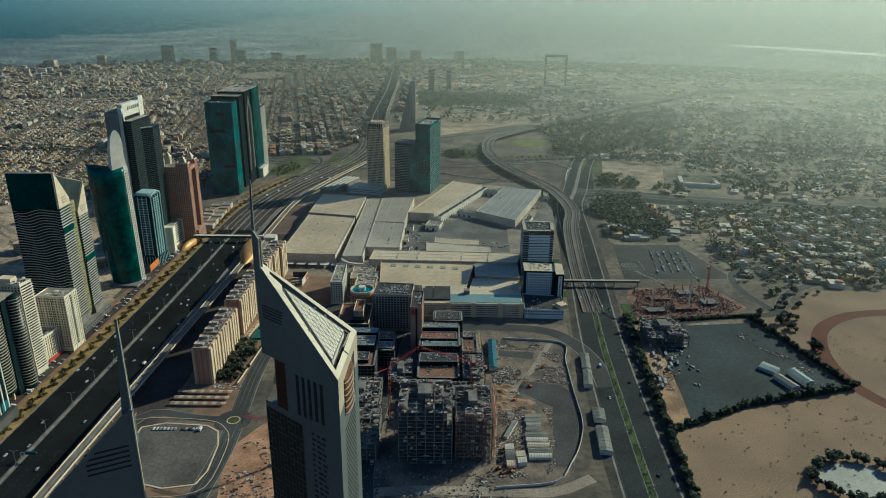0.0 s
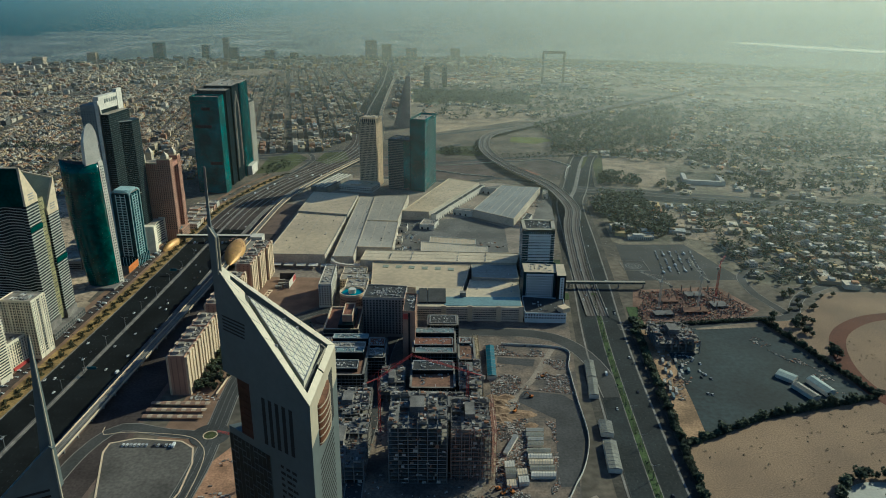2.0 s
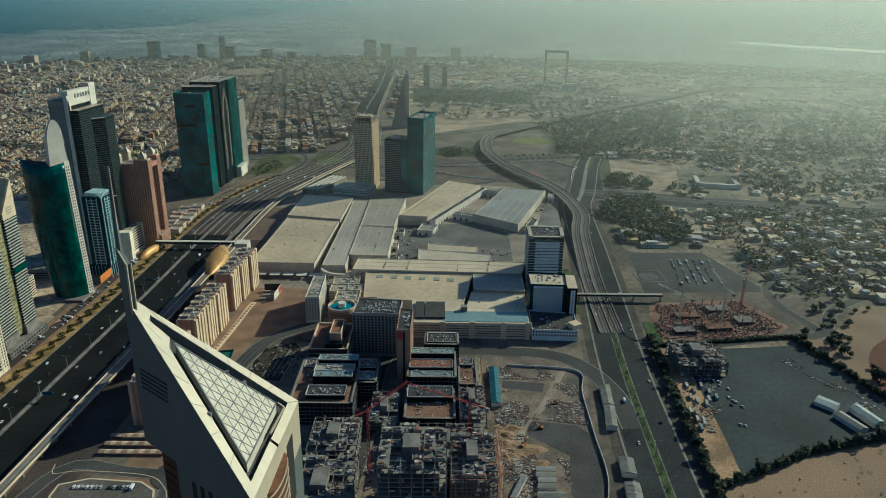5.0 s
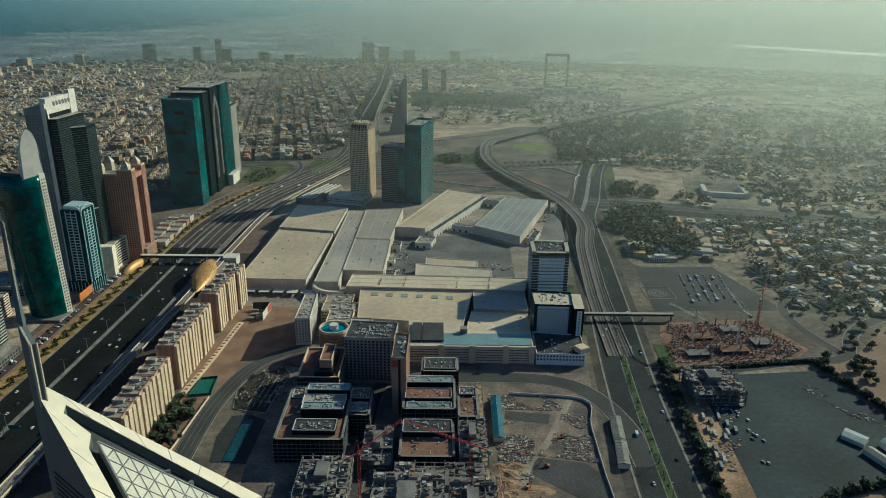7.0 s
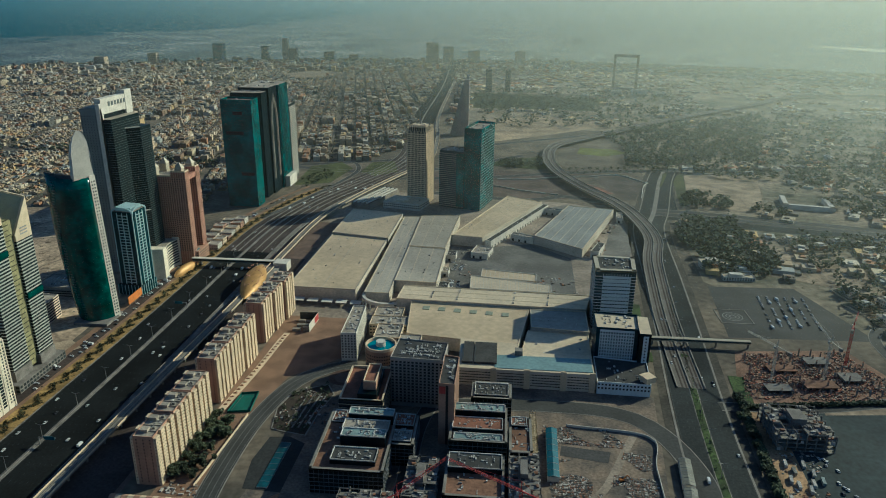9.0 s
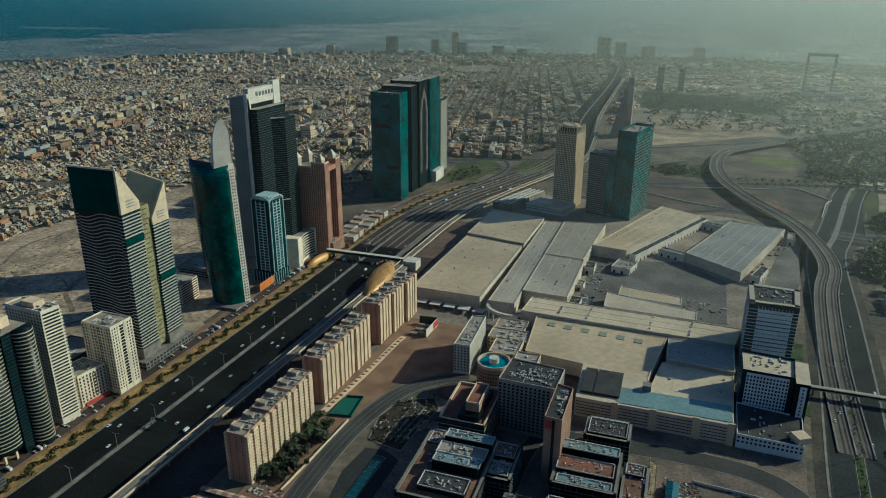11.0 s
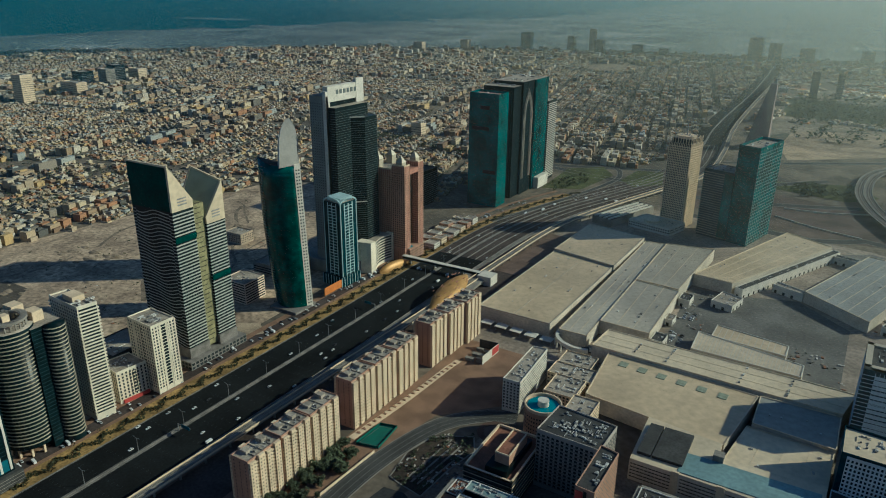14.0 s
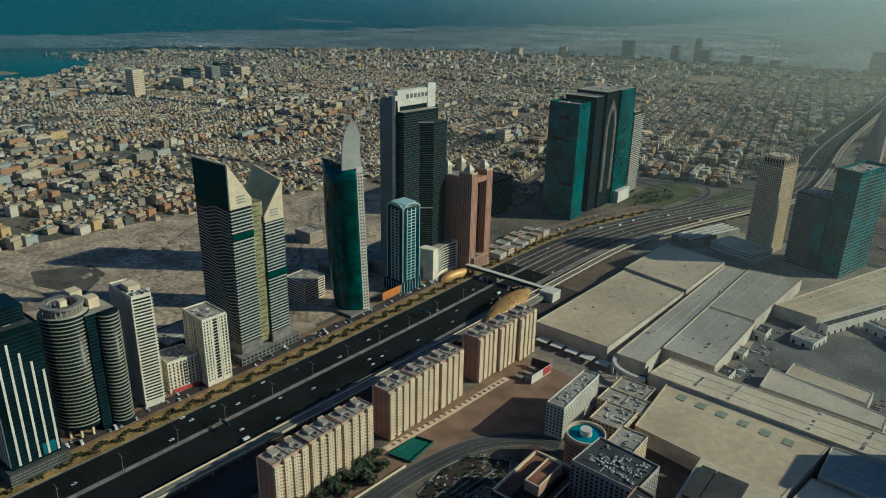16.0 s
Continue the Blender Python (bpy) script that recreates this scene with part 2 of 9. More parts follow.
def smooth_line(pts, step=20.0):
    """Points along a soft curve through pts."""
    pts = [Vector(p) for p in pts]
    ext = [pts[0] * 2 - pts[1]] + pts + [pts[-1] * 2 - pts[-2]]
    out = []
    for i in range(1, len(ext) - 2):
        a, b, c, d = ext[i - 1:i + 3]
        n = max(1, int((c - b).length / step))
        for k in range(n):
            t = k / n
            out.append(0.5 * ((2 * b) + (c - a) * t + (2 * a - 5 * b + 4 * c - d) * t * t + (3 * b - a - 3 * c + d) * t ** 3))
    return out + [pts[-1]]


def sides(line):
    out = []
    for i, p in enumerate(line):
        d = line[min(i + 1, len(line) - 1)] - line[max(i - 1, 0)]
        out.append(Vector((d.y, -d.x, 0)).normalized())
    return out


def ribbon(geo, line, l, r, z0, m=0, thick=0.0, s0=0, s1=None):
    """A strip along line between the offsets l and r (to the right), with its sides where it has a thickness."""
    nn = sides(line)
    pts = [(p + n * l, p + n * r) for p, n in zip(line, nn)][s0:s1]
    for (a, b), (c, d) in zip(pts, pts[1:]):
        q = [(a.x, a.y, a.z + z0), (b.x, b.y, b.z + z0), (d.x, d.y, d.z + z0), (c.x, c.y, c.z + z0)]
        geo.poly(q, m)
        if thick:
            dn = [(x, y, z - thick) for x, y, z in q]
            geo.poly([dn[1], dn[2], q[2], q[1]], m)
            geo.poly([dn[3], dn[0], q[0], q[3]], m)
            geo.poly(dn[::-1], m)


def dashes(geo, line, off, z, w=0.25, on=4.0, gap=9.0, m=0):
    nn, run = sides(line), 0.0
    for i in range(len(line) - 1):
        a, b = line[i] + nn[i] * off, line[i + 1] + nn[i + 1] * off
        k = (b - a).length
        while run < k:
            p, q = a.lerp(b, run / k), a.lerp(b, min(1, (run + on) / k))
            geo.poly([(p.x - nn[i].x * w, p.y - nn[i].y * w, p.z + z), (p.x + nn[i].x * w, p.y + nn[i].y * w, p.z + z),
                      (q.x + nn[i].x * w, q.y + nn[i].y * w, q.z + z), (q.x - nn[i].x * w, q.y - nn[i].y * w, q.z + z)], m)
            run += on + gap
        run -= k


def flat(pts, z, name, m, label):
    g = Geo()
    g.poly([(x, y, z) for x, y in pts])
    return setting(name, g, m, label)


# ---- ground, distance, air ----
CENTRE, REACH = Vector((0, 220, 0)), 4700.0


def ring(r, n, a0=0.0, a1=360.0):
    """Points at r round the centre; angles run clockwise from +y."""
    return [(CENTRE.x + r * math.sin(radians(a0 + (a1 - a0) * i / n)), CENTRE.y + r * math.cos(radians(a0 + (a1 - a0) * i / n))) for i in range(n + 1)]


g = Geo()
rim_pts = ring(REACH, 96)[:-1]
g.poly([(x, y, 0) for x, y in reversed(rim_pts)])
setting("ground", g, DIRT, "sandy city ground reaching the horizon")

g = Geo()
rim_pts = ring(REACH - 4, 96)
for (ax, ay), (bx, by) in zip(rim_pts, rim_pts[1:]):
    g.poly([(bx, by, -5), (ax, ay, -5), (ax, ay, 460), (bx, by, 460)])
m = bpy.data.materials.new("far_distance")
m.use_nodes = True
n, l = m.node_tree.nodes, m.node_tree.links
n.remove(n["Principled BSDF"])


def sum_of(op, a, b=0.0, c=0.0):
    """A math node; a, b and c are numbers or sockets."""
    node = n.new("ShaderNodeMath")
    node.operation = op
    for k, v in enumerate((a, b, c)):
        if isinstance(v, (int, float)):
            node.inputs[k].default_value = v
        else:
            l.new(v, node.inputs[k])
    return node.outputs[0]


def stops(fac, cols):
    node = n.new("ShaderNodeValToRGB")
    e = node.color_ramp.elements
    while len(e) < len(cols):
        e.new(0.5)
    for k, (p, c) in enumerate(cols):
        e[k].position, e[k].color = p, (*c, 1)
    l.new(fac, node.inputs["Fac"])
    return node.outputs["Color"]


def blend(fac, a, b):
    node = n.new("ShaderNodeMixRGB")
    l.new(fac, node.inputs["Fac"]), l.new(a, node.inputs[1]), l.new(b, node.inputs[2])
    return node.outputs[0]


def speckle(x, y, scale, detail):
    vec, tex = n.new("ShaderNodeCombineXYZ"), n.new("ShaderNodeTexNoise")
    l.new(x, vec.inputs[0]), l.new(y, vec.inputs[1]), l.new(vec.outputs[0], tex.inputs["Vector"])
    tex.inputs["Scale"].default_value, tex.inputs["Detail"].default_value = scale, detail
    return tex.outputs["Fac"]


# the plain and the sea go on behind the rim: each height on it stands for a distance
sep = n.new("ShaderNodeSeparateXYZ")
l.new(n.new("ShaderNodeNewGeometry").outputs["Position"], sep.inputs[0])
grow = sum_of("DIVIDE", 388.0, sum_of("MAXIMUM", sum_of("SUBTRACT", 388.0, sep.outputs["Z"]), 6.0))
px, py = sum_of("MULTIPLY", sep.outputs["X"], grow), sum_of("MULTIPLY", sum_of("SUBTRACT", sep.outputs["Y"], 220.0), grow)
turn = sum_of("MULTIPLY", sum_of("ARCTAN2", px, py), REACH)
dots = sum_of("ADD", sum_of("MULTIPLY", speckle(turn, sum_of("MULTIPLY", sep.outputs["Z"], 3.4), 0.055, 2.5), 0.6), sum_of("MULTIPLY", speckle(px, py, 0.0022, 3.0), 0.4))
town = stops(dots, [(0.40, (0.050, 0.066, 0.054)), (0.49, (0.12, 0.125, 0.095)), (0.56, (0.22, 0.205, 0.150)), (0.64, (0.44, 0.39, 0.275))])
offshore = n.new("ShaderNodeMapRange")
offshore.interpolation_type = "SMOOTHSTEP"
offshore.inputs["From Min"].default_value, offshore.inputs["From Max"].default_value = -90, 90
coast = sum_of("SUBTRACT", sum_of("ADD", sum_of("MULTIPLY", sum_of("MINIMUM", py, 9000.0), 0.34), -6200.0), px)
l.new(sum_of("ADD", coast, sum_of("MULTIPLY", sum_of("SUBTRACT", speckle(px, py, 0.0016, 3.0), 0.5), 2300.0)), offshore.inputs["Value"])
sea_col = n.new("ShaderNodeRGB")
sea_col.outputs[0].default_value = (0.004, 0.060, 0.063, 1)
land = blend(offshore.outputs["Result"], town, sea_col.outputs[0])


def patch(x, y, turn, long, wide):
    """One inside a soft oval of the plain, nought outside."""
    dx, dy = sum_of("SUBTRACT", px, x), sum_of("SUBTRACT", py, y - 220.0)
    c, q = math.cos(radians(turn)), math.sin(radians(turn))
    u = sum_of("DIVIDE", sum_of("ADD", sum_of("MULTIPLY", dx, c), sum_of("MULTIPLY", dy, q)), long)
    v = sum_of("DIVIDE", sum_of("SUBTRACT", sum_of("MULTIPLY", dy, c), sum_of("MULTIPLY", dx, q)), wide)
    inner = n.new("ShaderNodeMapRange")
    inner.interpolation_type = "SMOOTHSTEP"
    inner.inputs["From Min"].default_value, inner.inputs["From Max"].default_value = 1.0, 0.35
    l.new(sum_of("ADD", sum_of("MULTIPLY", u, u), sum_of("MULTIPLY", v, v)), inner.inputs["Value"])
    return inner.outputs["Result"]


# a sandy spit off the harbour, and pale beaches
spit_col = n.new("ShaderNodeRGB")
spit_col.outputs[0].default_value = (0.17, 0.155, 0.115, 1)
for spot in ((-5750, 5950, 10, 620, 170), (-3500, 5250, 78, 900, 120), (-2900, 4900, 60, 500, 90)):
    land = blend(patch(*spot), land, spit_col.outputs[0])
# painted haze: tinted by bearing, brighter sunward, and thicker with distance
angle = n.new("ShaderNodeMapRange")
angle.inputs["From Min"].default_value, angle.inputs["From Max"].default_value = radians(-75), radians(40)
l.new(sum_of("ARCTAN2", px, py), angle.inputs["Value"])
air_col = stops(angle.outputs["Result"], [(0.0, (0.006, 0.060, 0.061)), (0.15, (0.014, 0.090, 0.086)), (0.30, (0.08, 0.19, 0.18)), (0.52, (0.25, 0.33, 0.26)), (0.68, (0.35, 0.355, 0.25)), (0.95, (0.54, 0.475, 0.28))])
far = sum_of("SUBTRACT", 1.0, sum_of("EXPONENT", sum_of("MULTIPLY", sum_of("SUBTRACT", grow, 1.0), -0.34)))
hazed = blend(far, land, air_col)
# sun glint on a far lagoon, painted as a bright oval
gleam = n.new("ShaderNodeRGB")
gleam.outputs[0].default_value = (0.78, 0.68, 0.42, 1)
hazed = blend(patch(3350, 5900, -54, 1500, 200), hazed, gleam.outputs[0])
# the wall glows by itself, so its daylight is all in this colour
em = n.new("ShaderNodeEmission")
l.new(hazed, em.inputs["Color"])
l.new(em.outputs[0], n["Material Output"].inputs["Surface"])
setting("backdrop", g, m, "far coast and plain fading into painted haze")


# haze imitated by upright translucent sheets that thicken with height over the ground
def haze_veil(r, most, tall, glow):
    m = mat("haze_veil", (0.80, 0.82, 0.78), 1.0)
    n, l = m.node_tree.nodes, m.node_tree.links
    geo_n, sep = n["Geometry"], n.new("ShaderNodeSeparateXYZ")
    l.new(geo_n.outputs["Position"], sep.inputs[0])
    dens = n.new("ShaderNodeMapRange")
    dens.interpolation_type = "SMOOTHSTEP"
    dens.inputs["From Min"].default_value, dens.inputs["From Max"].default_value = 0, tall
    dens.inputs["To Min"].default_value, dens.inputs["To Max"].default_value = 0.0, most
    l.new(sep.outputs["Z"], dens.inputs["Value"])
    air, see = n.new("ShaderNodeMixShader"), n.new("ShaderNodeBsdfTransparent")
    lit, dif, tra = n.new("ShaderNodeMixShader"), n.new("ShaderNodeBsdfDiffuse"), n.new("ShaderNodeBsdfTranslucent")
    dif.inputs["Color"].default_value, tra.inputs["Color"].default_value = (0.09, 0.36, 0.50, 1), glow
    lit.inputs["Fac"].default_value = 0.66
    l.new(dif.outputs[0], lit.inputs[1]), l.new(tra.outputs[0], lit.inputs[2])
    # denser on the sun's side, to imitate the brighter haze there
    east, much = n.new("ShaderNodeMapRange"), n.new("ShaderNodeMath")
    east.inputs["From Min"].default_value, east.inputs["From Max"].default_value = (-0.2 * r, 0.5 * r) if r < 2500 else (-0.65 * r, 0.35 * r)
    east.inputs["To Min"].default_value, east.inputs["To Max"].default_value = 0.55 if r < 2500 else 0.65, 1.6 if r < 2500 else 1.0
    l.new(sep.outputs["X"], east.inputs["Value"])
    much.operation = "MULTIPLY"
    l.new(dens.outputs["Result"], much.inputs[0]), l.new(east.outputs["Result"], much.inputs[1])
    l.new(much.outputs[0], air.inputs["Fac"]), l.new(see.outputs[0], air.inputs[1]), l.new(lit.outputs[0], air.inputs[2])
    l.new(air.outputs[0], n["Material Output"].inputs["Surface"])
    return m


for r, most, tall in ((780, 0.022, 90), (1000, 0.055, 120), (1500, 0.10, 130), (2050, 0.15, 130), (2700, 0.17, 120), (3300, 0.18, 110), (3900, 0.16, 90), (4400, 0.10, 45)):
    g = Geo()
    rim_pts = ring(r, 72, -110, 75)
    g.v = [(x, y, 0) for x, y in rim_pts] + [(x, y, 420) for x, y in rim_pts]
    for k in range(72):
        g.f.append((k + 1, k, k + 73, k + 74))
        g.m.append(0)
    tagged(part("haze", g, haze_veil(r, most, tall, (0.68, 0.73, 0.63, 1) if r < 2500 else (0.66, 0.68, 0.52, 1)), None, "", "", True), "thin translucent sheet standing in for haze", "haze", "", "stuff")

g = Geo()
SHORE = [(-4550, 700), (-3000, 900), (-2900, 1400), (-2960, 1735), (-3190, 2030), (-3540, 2221), (-3800, 2500), (-3960, 2720)]
g.poly([(x, y, 0.25) for x, y in SHORE] + [(x, y, 0.25) for x, y in ring(REACH - 2, 20, -57.7, -84)])
setting("water", g, SEA, "calm teal sea off the coast")
for i, pts in enumerate(([(-3700, 1560), (-3560, 1400), (-4100, 1500), (-4150, 1620)],
                         [(-3130, 1700), (-3060, 1500), (-3420, 1530), (-3440, 1640)])):
    g = Geo()
    g.prism(pts[::-1], 0, 2.0)
    setting("port_land", g, SAND, "low sandy harbour land in the sea")

GREENISH = mat("parkland_ground", (0.30, 0.24, 0.165), 0.95, 0, 0.55, 0.008, 0.08, 0, (0.10, 0.098, 0.064))
flat([(330, 1560), (300, 1200), (470, 1010), (900, 1000), (3400, 900), (3300, 2800), (1900, 4300), (300, 4100), (-150, 3300), (-150, 2440), (420, 2400), (330, 2150)], 0.03, "ground", GREENISH, "dark green-brown parkland and garden ground")
flat([(-300, 1030), (176, 1020), (180, 1100), (222, 1330), (236, 1540), (140, 1590), (-280, 1640), (-330, 1420)], 0.07, "ground", mat("tan_paving", (0.285, 0.235, 0.18), 0.9, 0, 0.35, 0.015, 0.2), "tan paved ground round the halls")
# wide patches of open sand
flat([(-470, 560), (-480, 1010), (-540, 1340), (-560, 1440), (-900, 1440), (-960, 1100), (-1000, 800), (-1300, 300), (-900, 250)], 0.06, "ground", mat("open_sand", (0.50, 0.385, 0.255), 0.95, 0, 0.5, 0.02, 0.16, 0.5, (0.25, 0.19, 0.13)), "open sand plot with tyre tracks behind the towers")
flat([(228, 300), (234, 612), (332, 660), (468, 700), (428, 892), (480, 905), (560, 985), (900, 1000), (900, 300)], 0.06, "ground", mat("track_sand", (0.315, 0.215, 0.125), 0.95, 0, 0.35, 0.012, 0.7, 0.1, (0.225, 0.155, 0.095)), "open sand with low scrub round the race track")
flat([(-60, 2560), (-15, 2601), (160, 2666), (352, 2576), (310, 2470), (120, 2300), (-34, 2183), (-70, 2330)], 0.06, "ground", mat("pale_sand", (0.36, 0.275, 0.175), 0.95, 0, 0.35, 0.015, 0.15), "bare sandy plot beside the highway")
flat([(-270, 460), (-226, 520), (-224, 800), (-207, 880), (-162, 925), (-150, 1075), (-250, 1075), (-262, 690)], 0.05, "ground", PINK_PAVE, "reddish bare ground behind the apartment blocks")
flat([(-190, 690), (-150, 900), (170, 880), (150, 690), (120, 520), (-30, 470), (-190, 480)], 0.055, "ground", EARTH, "dusty brown construction ground")

flat([(-196, 505), (-206, 552), (-203, 586), (-190, 612), (-176, 632), (-182, 680), (-160, 700), (-150, 600), (-146, 505)], 0.06, "ground", mat("orange_site_earth", (0.40, 0.225, 0.125), 0.95, 0, 0.35, 0.05, 0.5, 0.3), "orange bare earth of a cleared plot")
flat([(232, 614), (262, 632), (268, 690), (276, 800), (268, 862), (252, 868), (246, 690)], 0.155, "ground", mat("orange_sand_strip", (0.36, 0.235, 0.125), 0.95, 0, 0.4, 0.04, 0.4, 0.3), "sandy strip inside the hedge of the yard")
flat([(330, 862), (332, 876), (420, 884), (424, 872)], 0.155, "ground", SAND, "sandy strip at the edge of the yard")
# ---- roads ----
HIGHWAY = smooth_line([(-402, 150, 0), (-398, 450, 0), (-391, 750, 0), (-386, 1000, 0), (-384, 1250, 0), (-376, 1400, 0), (-345, 1550, 0), (-290, 1700, 0), (-238, 1850, 0),
                       (-215, 2020, 0), (-235, 2280, 0), (-255, 2600, 0), (-268, 3500, 0), (-320, 4650, 0)], 25)
g = Geo()
ribbon(g, HIGHWAY, -62, 105, 0.10, 0, 0, 0, 52)
setting("ground", g, PAVE, "paved verge along the highway")
g = Geo()
ribbon(g, HIGHWAY, -37, -5, 0.22)
ribbon(g, HIGHWAY, 0, 39, 0.22)
setting("road", g, ASPHALT, "dark asphalt highway with many lanes")
g = Geo()
ribbon(g, HIGHWAY[44:84], -36, -6, 0.235)
ribbon(g, HIGHWAY[44:84], 1, 38, 0.235)
setting("road", g, ASPHALT_OLD, "sunworn asphalt lanes where the highway bends")
g = Geo()
for o in (-25.0, -14.0, 11.0, 24.0):
    ribbon(g, HIGHWAY[44:84], o, o + 1.5, 0.9, 0, 0.6)
for o in (46.0, 56.0):
    ribbon(g, HIGHWAY[44:72], o, o + 1.0, 1.0, 0, 0.8)
setting("kerb", g, CONCRETE, "pale concrete dividers between the lanes of the bend")
g = Geo()
ribbon(g, HIGHWAY, 54, 100, 0.2, 0, 0, 0, 44)
ribbon(g, HIGHWAY, -76, -62, 0.2, 0, 0, 0, 44)
setting("road", g, ASPHALT_OLD, "worn asphalt service road and parking beside the highway")
g = Geo()
for k in range(1, 7):
    dashes(g, HIGHWAY[:70], -37 + k * 4.6, 0.27, 0.06, 3, 9)
    dashes(g, HIGHWAY[:70], 3 + k * 5.1, 0.27, 0.06, 3, 9)
for o in (-36.4, -5.6, 0.6, 38.4):
    ribbon(g, HIGHWAY[:80], o - 0.12, o + 0.12, 0.27)
for o in (-34.0, -20.0, 12.0, 26.0):
    dashes(g, HIGHWAY[12:18], o, 0.28, 0.25, 2.2, 5)
setting("road_marking", g, LANE_PAINT, "worn lane lines painted on asphalt")
g = Geo()
ribbon(g, HIGHWAY, -5, 0, 0.45, 0, 0.4)
ribbon(g, HIGHWAY, -2.8, -2.2, 1.3, 0, 0.9)
ribbon(g, HIGHWAY, 39, 45, 0.5, 0, 0.4)
ribbon(g, HIGHWAY, 39, 39.5, 1.3, 0, 0.9)
ribbon(g, HIGHWAY, -38.2, -37, 0.6, 0, 0.5)
setting("kerb", g, RAW, "dull concrete median barriers of the highway")
g = Geo()
ribbon(g, HIGHWAY, -58, -38.2, 0.30, 0, 0.1, 0, 60)
setting("ground", g, DRY_LAWN, "yellowed planted strip beside the highway")
g = Geo()
ribbon(g, HIGHWAY, -62.5, -58, 0.45, 0, 0.3, 0, 60)
ribbon(g, HIGHWAY, -84, -76.2, 0.40, 0, 0.3, 8, 60)
setting("pavement", g, PINK_PAVE, "pink paved walk beside the planted strip")

RIGHT_ROAD = smooth_line([(170, 100, 0), (184, 300, 0), (189, 513, 0), (196, 660, 0), (207, 830, 0), (228, 1035, 0), (245, 1210, 0), (266, 1430, 0), (300, 1560, 0), (352, 1780, 0), (382, 1884, 0)], 22)
g = Geo()
ribbon(g, RIGHT_ROAD, -36, 36, 0.12)
setting("pavement", g, mat("dusty_verge", (0.070, 0.062, 0.048), 0.95, 0, 0.4, 0.03, 0.3), "dusty sand-coloured verge along the avenue")
g = Geo()
ribbon(g, RIGHT_ROAD, -24, -4, 0.2)
ribbon(g, RIGHT_ROAD, 4, 25, 0.2)
EAST = smooth_line([(225, 1530, 0), (334, 1515, 0), (503, 1460, 0), (740, 1444, 0), (1300, 1400, 0), (2600, 1500, 0)], 40)
ribbon(g, EAST, -18, 18, 0.17)
ribbon(g, smooth_line([(335, 1560, 0), (346, 1640, 0), (372, 1780, 0), (410, 1890, 0)], 40), -9, 9, 0.19)
setting("road", g, mat("avenue_asphalt", (0.036, 0.041, 0.041), 0.9, 0, 0.3, 0.02, 0.4, 0, None, 0, 0.15), "dark asphalt avenue with a planted median")
SIDE = [(smooth_line(pts, 12), l, r) for pts, l, r in (
    ([(-45, 845, 0), (60, 852, 0), (130, 845, 0), (165, 815, 0), (185, 760, 0), (188, 700, 0)], -9, 11),
    ([(-45, 870, 0), (-60, 800, 0), (-62, 700, 0), (-70, 560, 0), (-60, 460, 0)], -7, 7),
    ([(232, 868, 0), (320, 872, 0), (420, 895, 0), (470, 905, 0), (540, 990, 0), (760, 1090, 0), (1100, 1130, 0)], -7, 7),
    ([(470, 905, 0), (452, 990, 0), (470, 1060, 0), (560, 1130, 0), (620, 1300, 0), (640, 1450, 0)], -6, 6),
    ([(-222, 430, 0), (-212, 560, 0), (-214, 640, 0), (-218, 720, 0), (-214, 800, 0), (-196, 870, 0), (-165, 905, 0), (-140, 915, 0)], -9, 9),
    ([(-222, 628, 0), (-260, 632, 0), (-305, 640, 0), (-325, 600, 0), (-330, 520, 0)], -6, 6))]
g = Geo()
for k, (line, l, r) in enumerate(SIDE):
    for o in (l - 0.9, r):
        ribbon(g, line, o, o + 0.9, 0.3, 0, 0.2)
setting("kerb", g, CONCRETE, "pale kerbs of the side roads")
g = Geo()
for k, (line, l, r) in enumerate(SIDE):
    ribbon(g, line, l, r, 0.32 + k * 0.01)
for r in (13.0,):
    loop = [Vector((-216 + r * math.cos(a * math.pi / 10), 628 + r * math.sin(a * math.pi / 10), 0)) for a in range(21)]
    ribbon(g, loop, -6, 6, 0.40)
setting("road", g, ASPHALT_GREY, "worn grey asphalt side roads")
g = Geo()
for k in (1, 2, 3):
    dashes(g, RIGHT_ROAD[:90], -24 + k * 5, 0.24, 0.08, 3, 8)
    dashes(g, RIGHT_ROAD[:90], 4 + k * 5.2, 0.24, 0.08, 3, 8)
for o in (-23.4, -4.6, 4.6, 24.4):
    ribbon(g, RIGHT_ROAD[:90], o - 0.15, o + 0.15, 0.24)
for o in (-17, 17):
    ribbon(g, EAST, o - 0.2, o + 0.2, 0.24)
setting("road_marking", g, LANE_PAINT, "worn lane lines on the avenue")
g = Geo()
ribbon(g, RIGHT_ROAD, -4, 4, 0.35, 0, 0.2)
for o in (-27.0, 25):
    ribbon(g, RIGHT_ROAD, o, o + 2.0, 0.4, 0, 0.25)
setting("kerb", g, CONCRETE, "pale concrete kerbs of the avenue")
g = Geo()
ribbon(g, RIGHT_ROAD, -3.3, 3.3, 0.4, 0, 0, 18, 44)
for x, y, w, d in ((178, 965, 14, 22), (182, 1010, 8, 18), (262, 900, 16, 60), (186, 1090, 14, 40)):
    g.turned(x, y, w, d, 0.1, 0.4, -6)
setting("ground", g, mat("dusty_planting", (0.055, 0.085, 0.022), 0.95, 0, 0.5, 0.06, 0.5), "green planted median and lawns by the avenue")

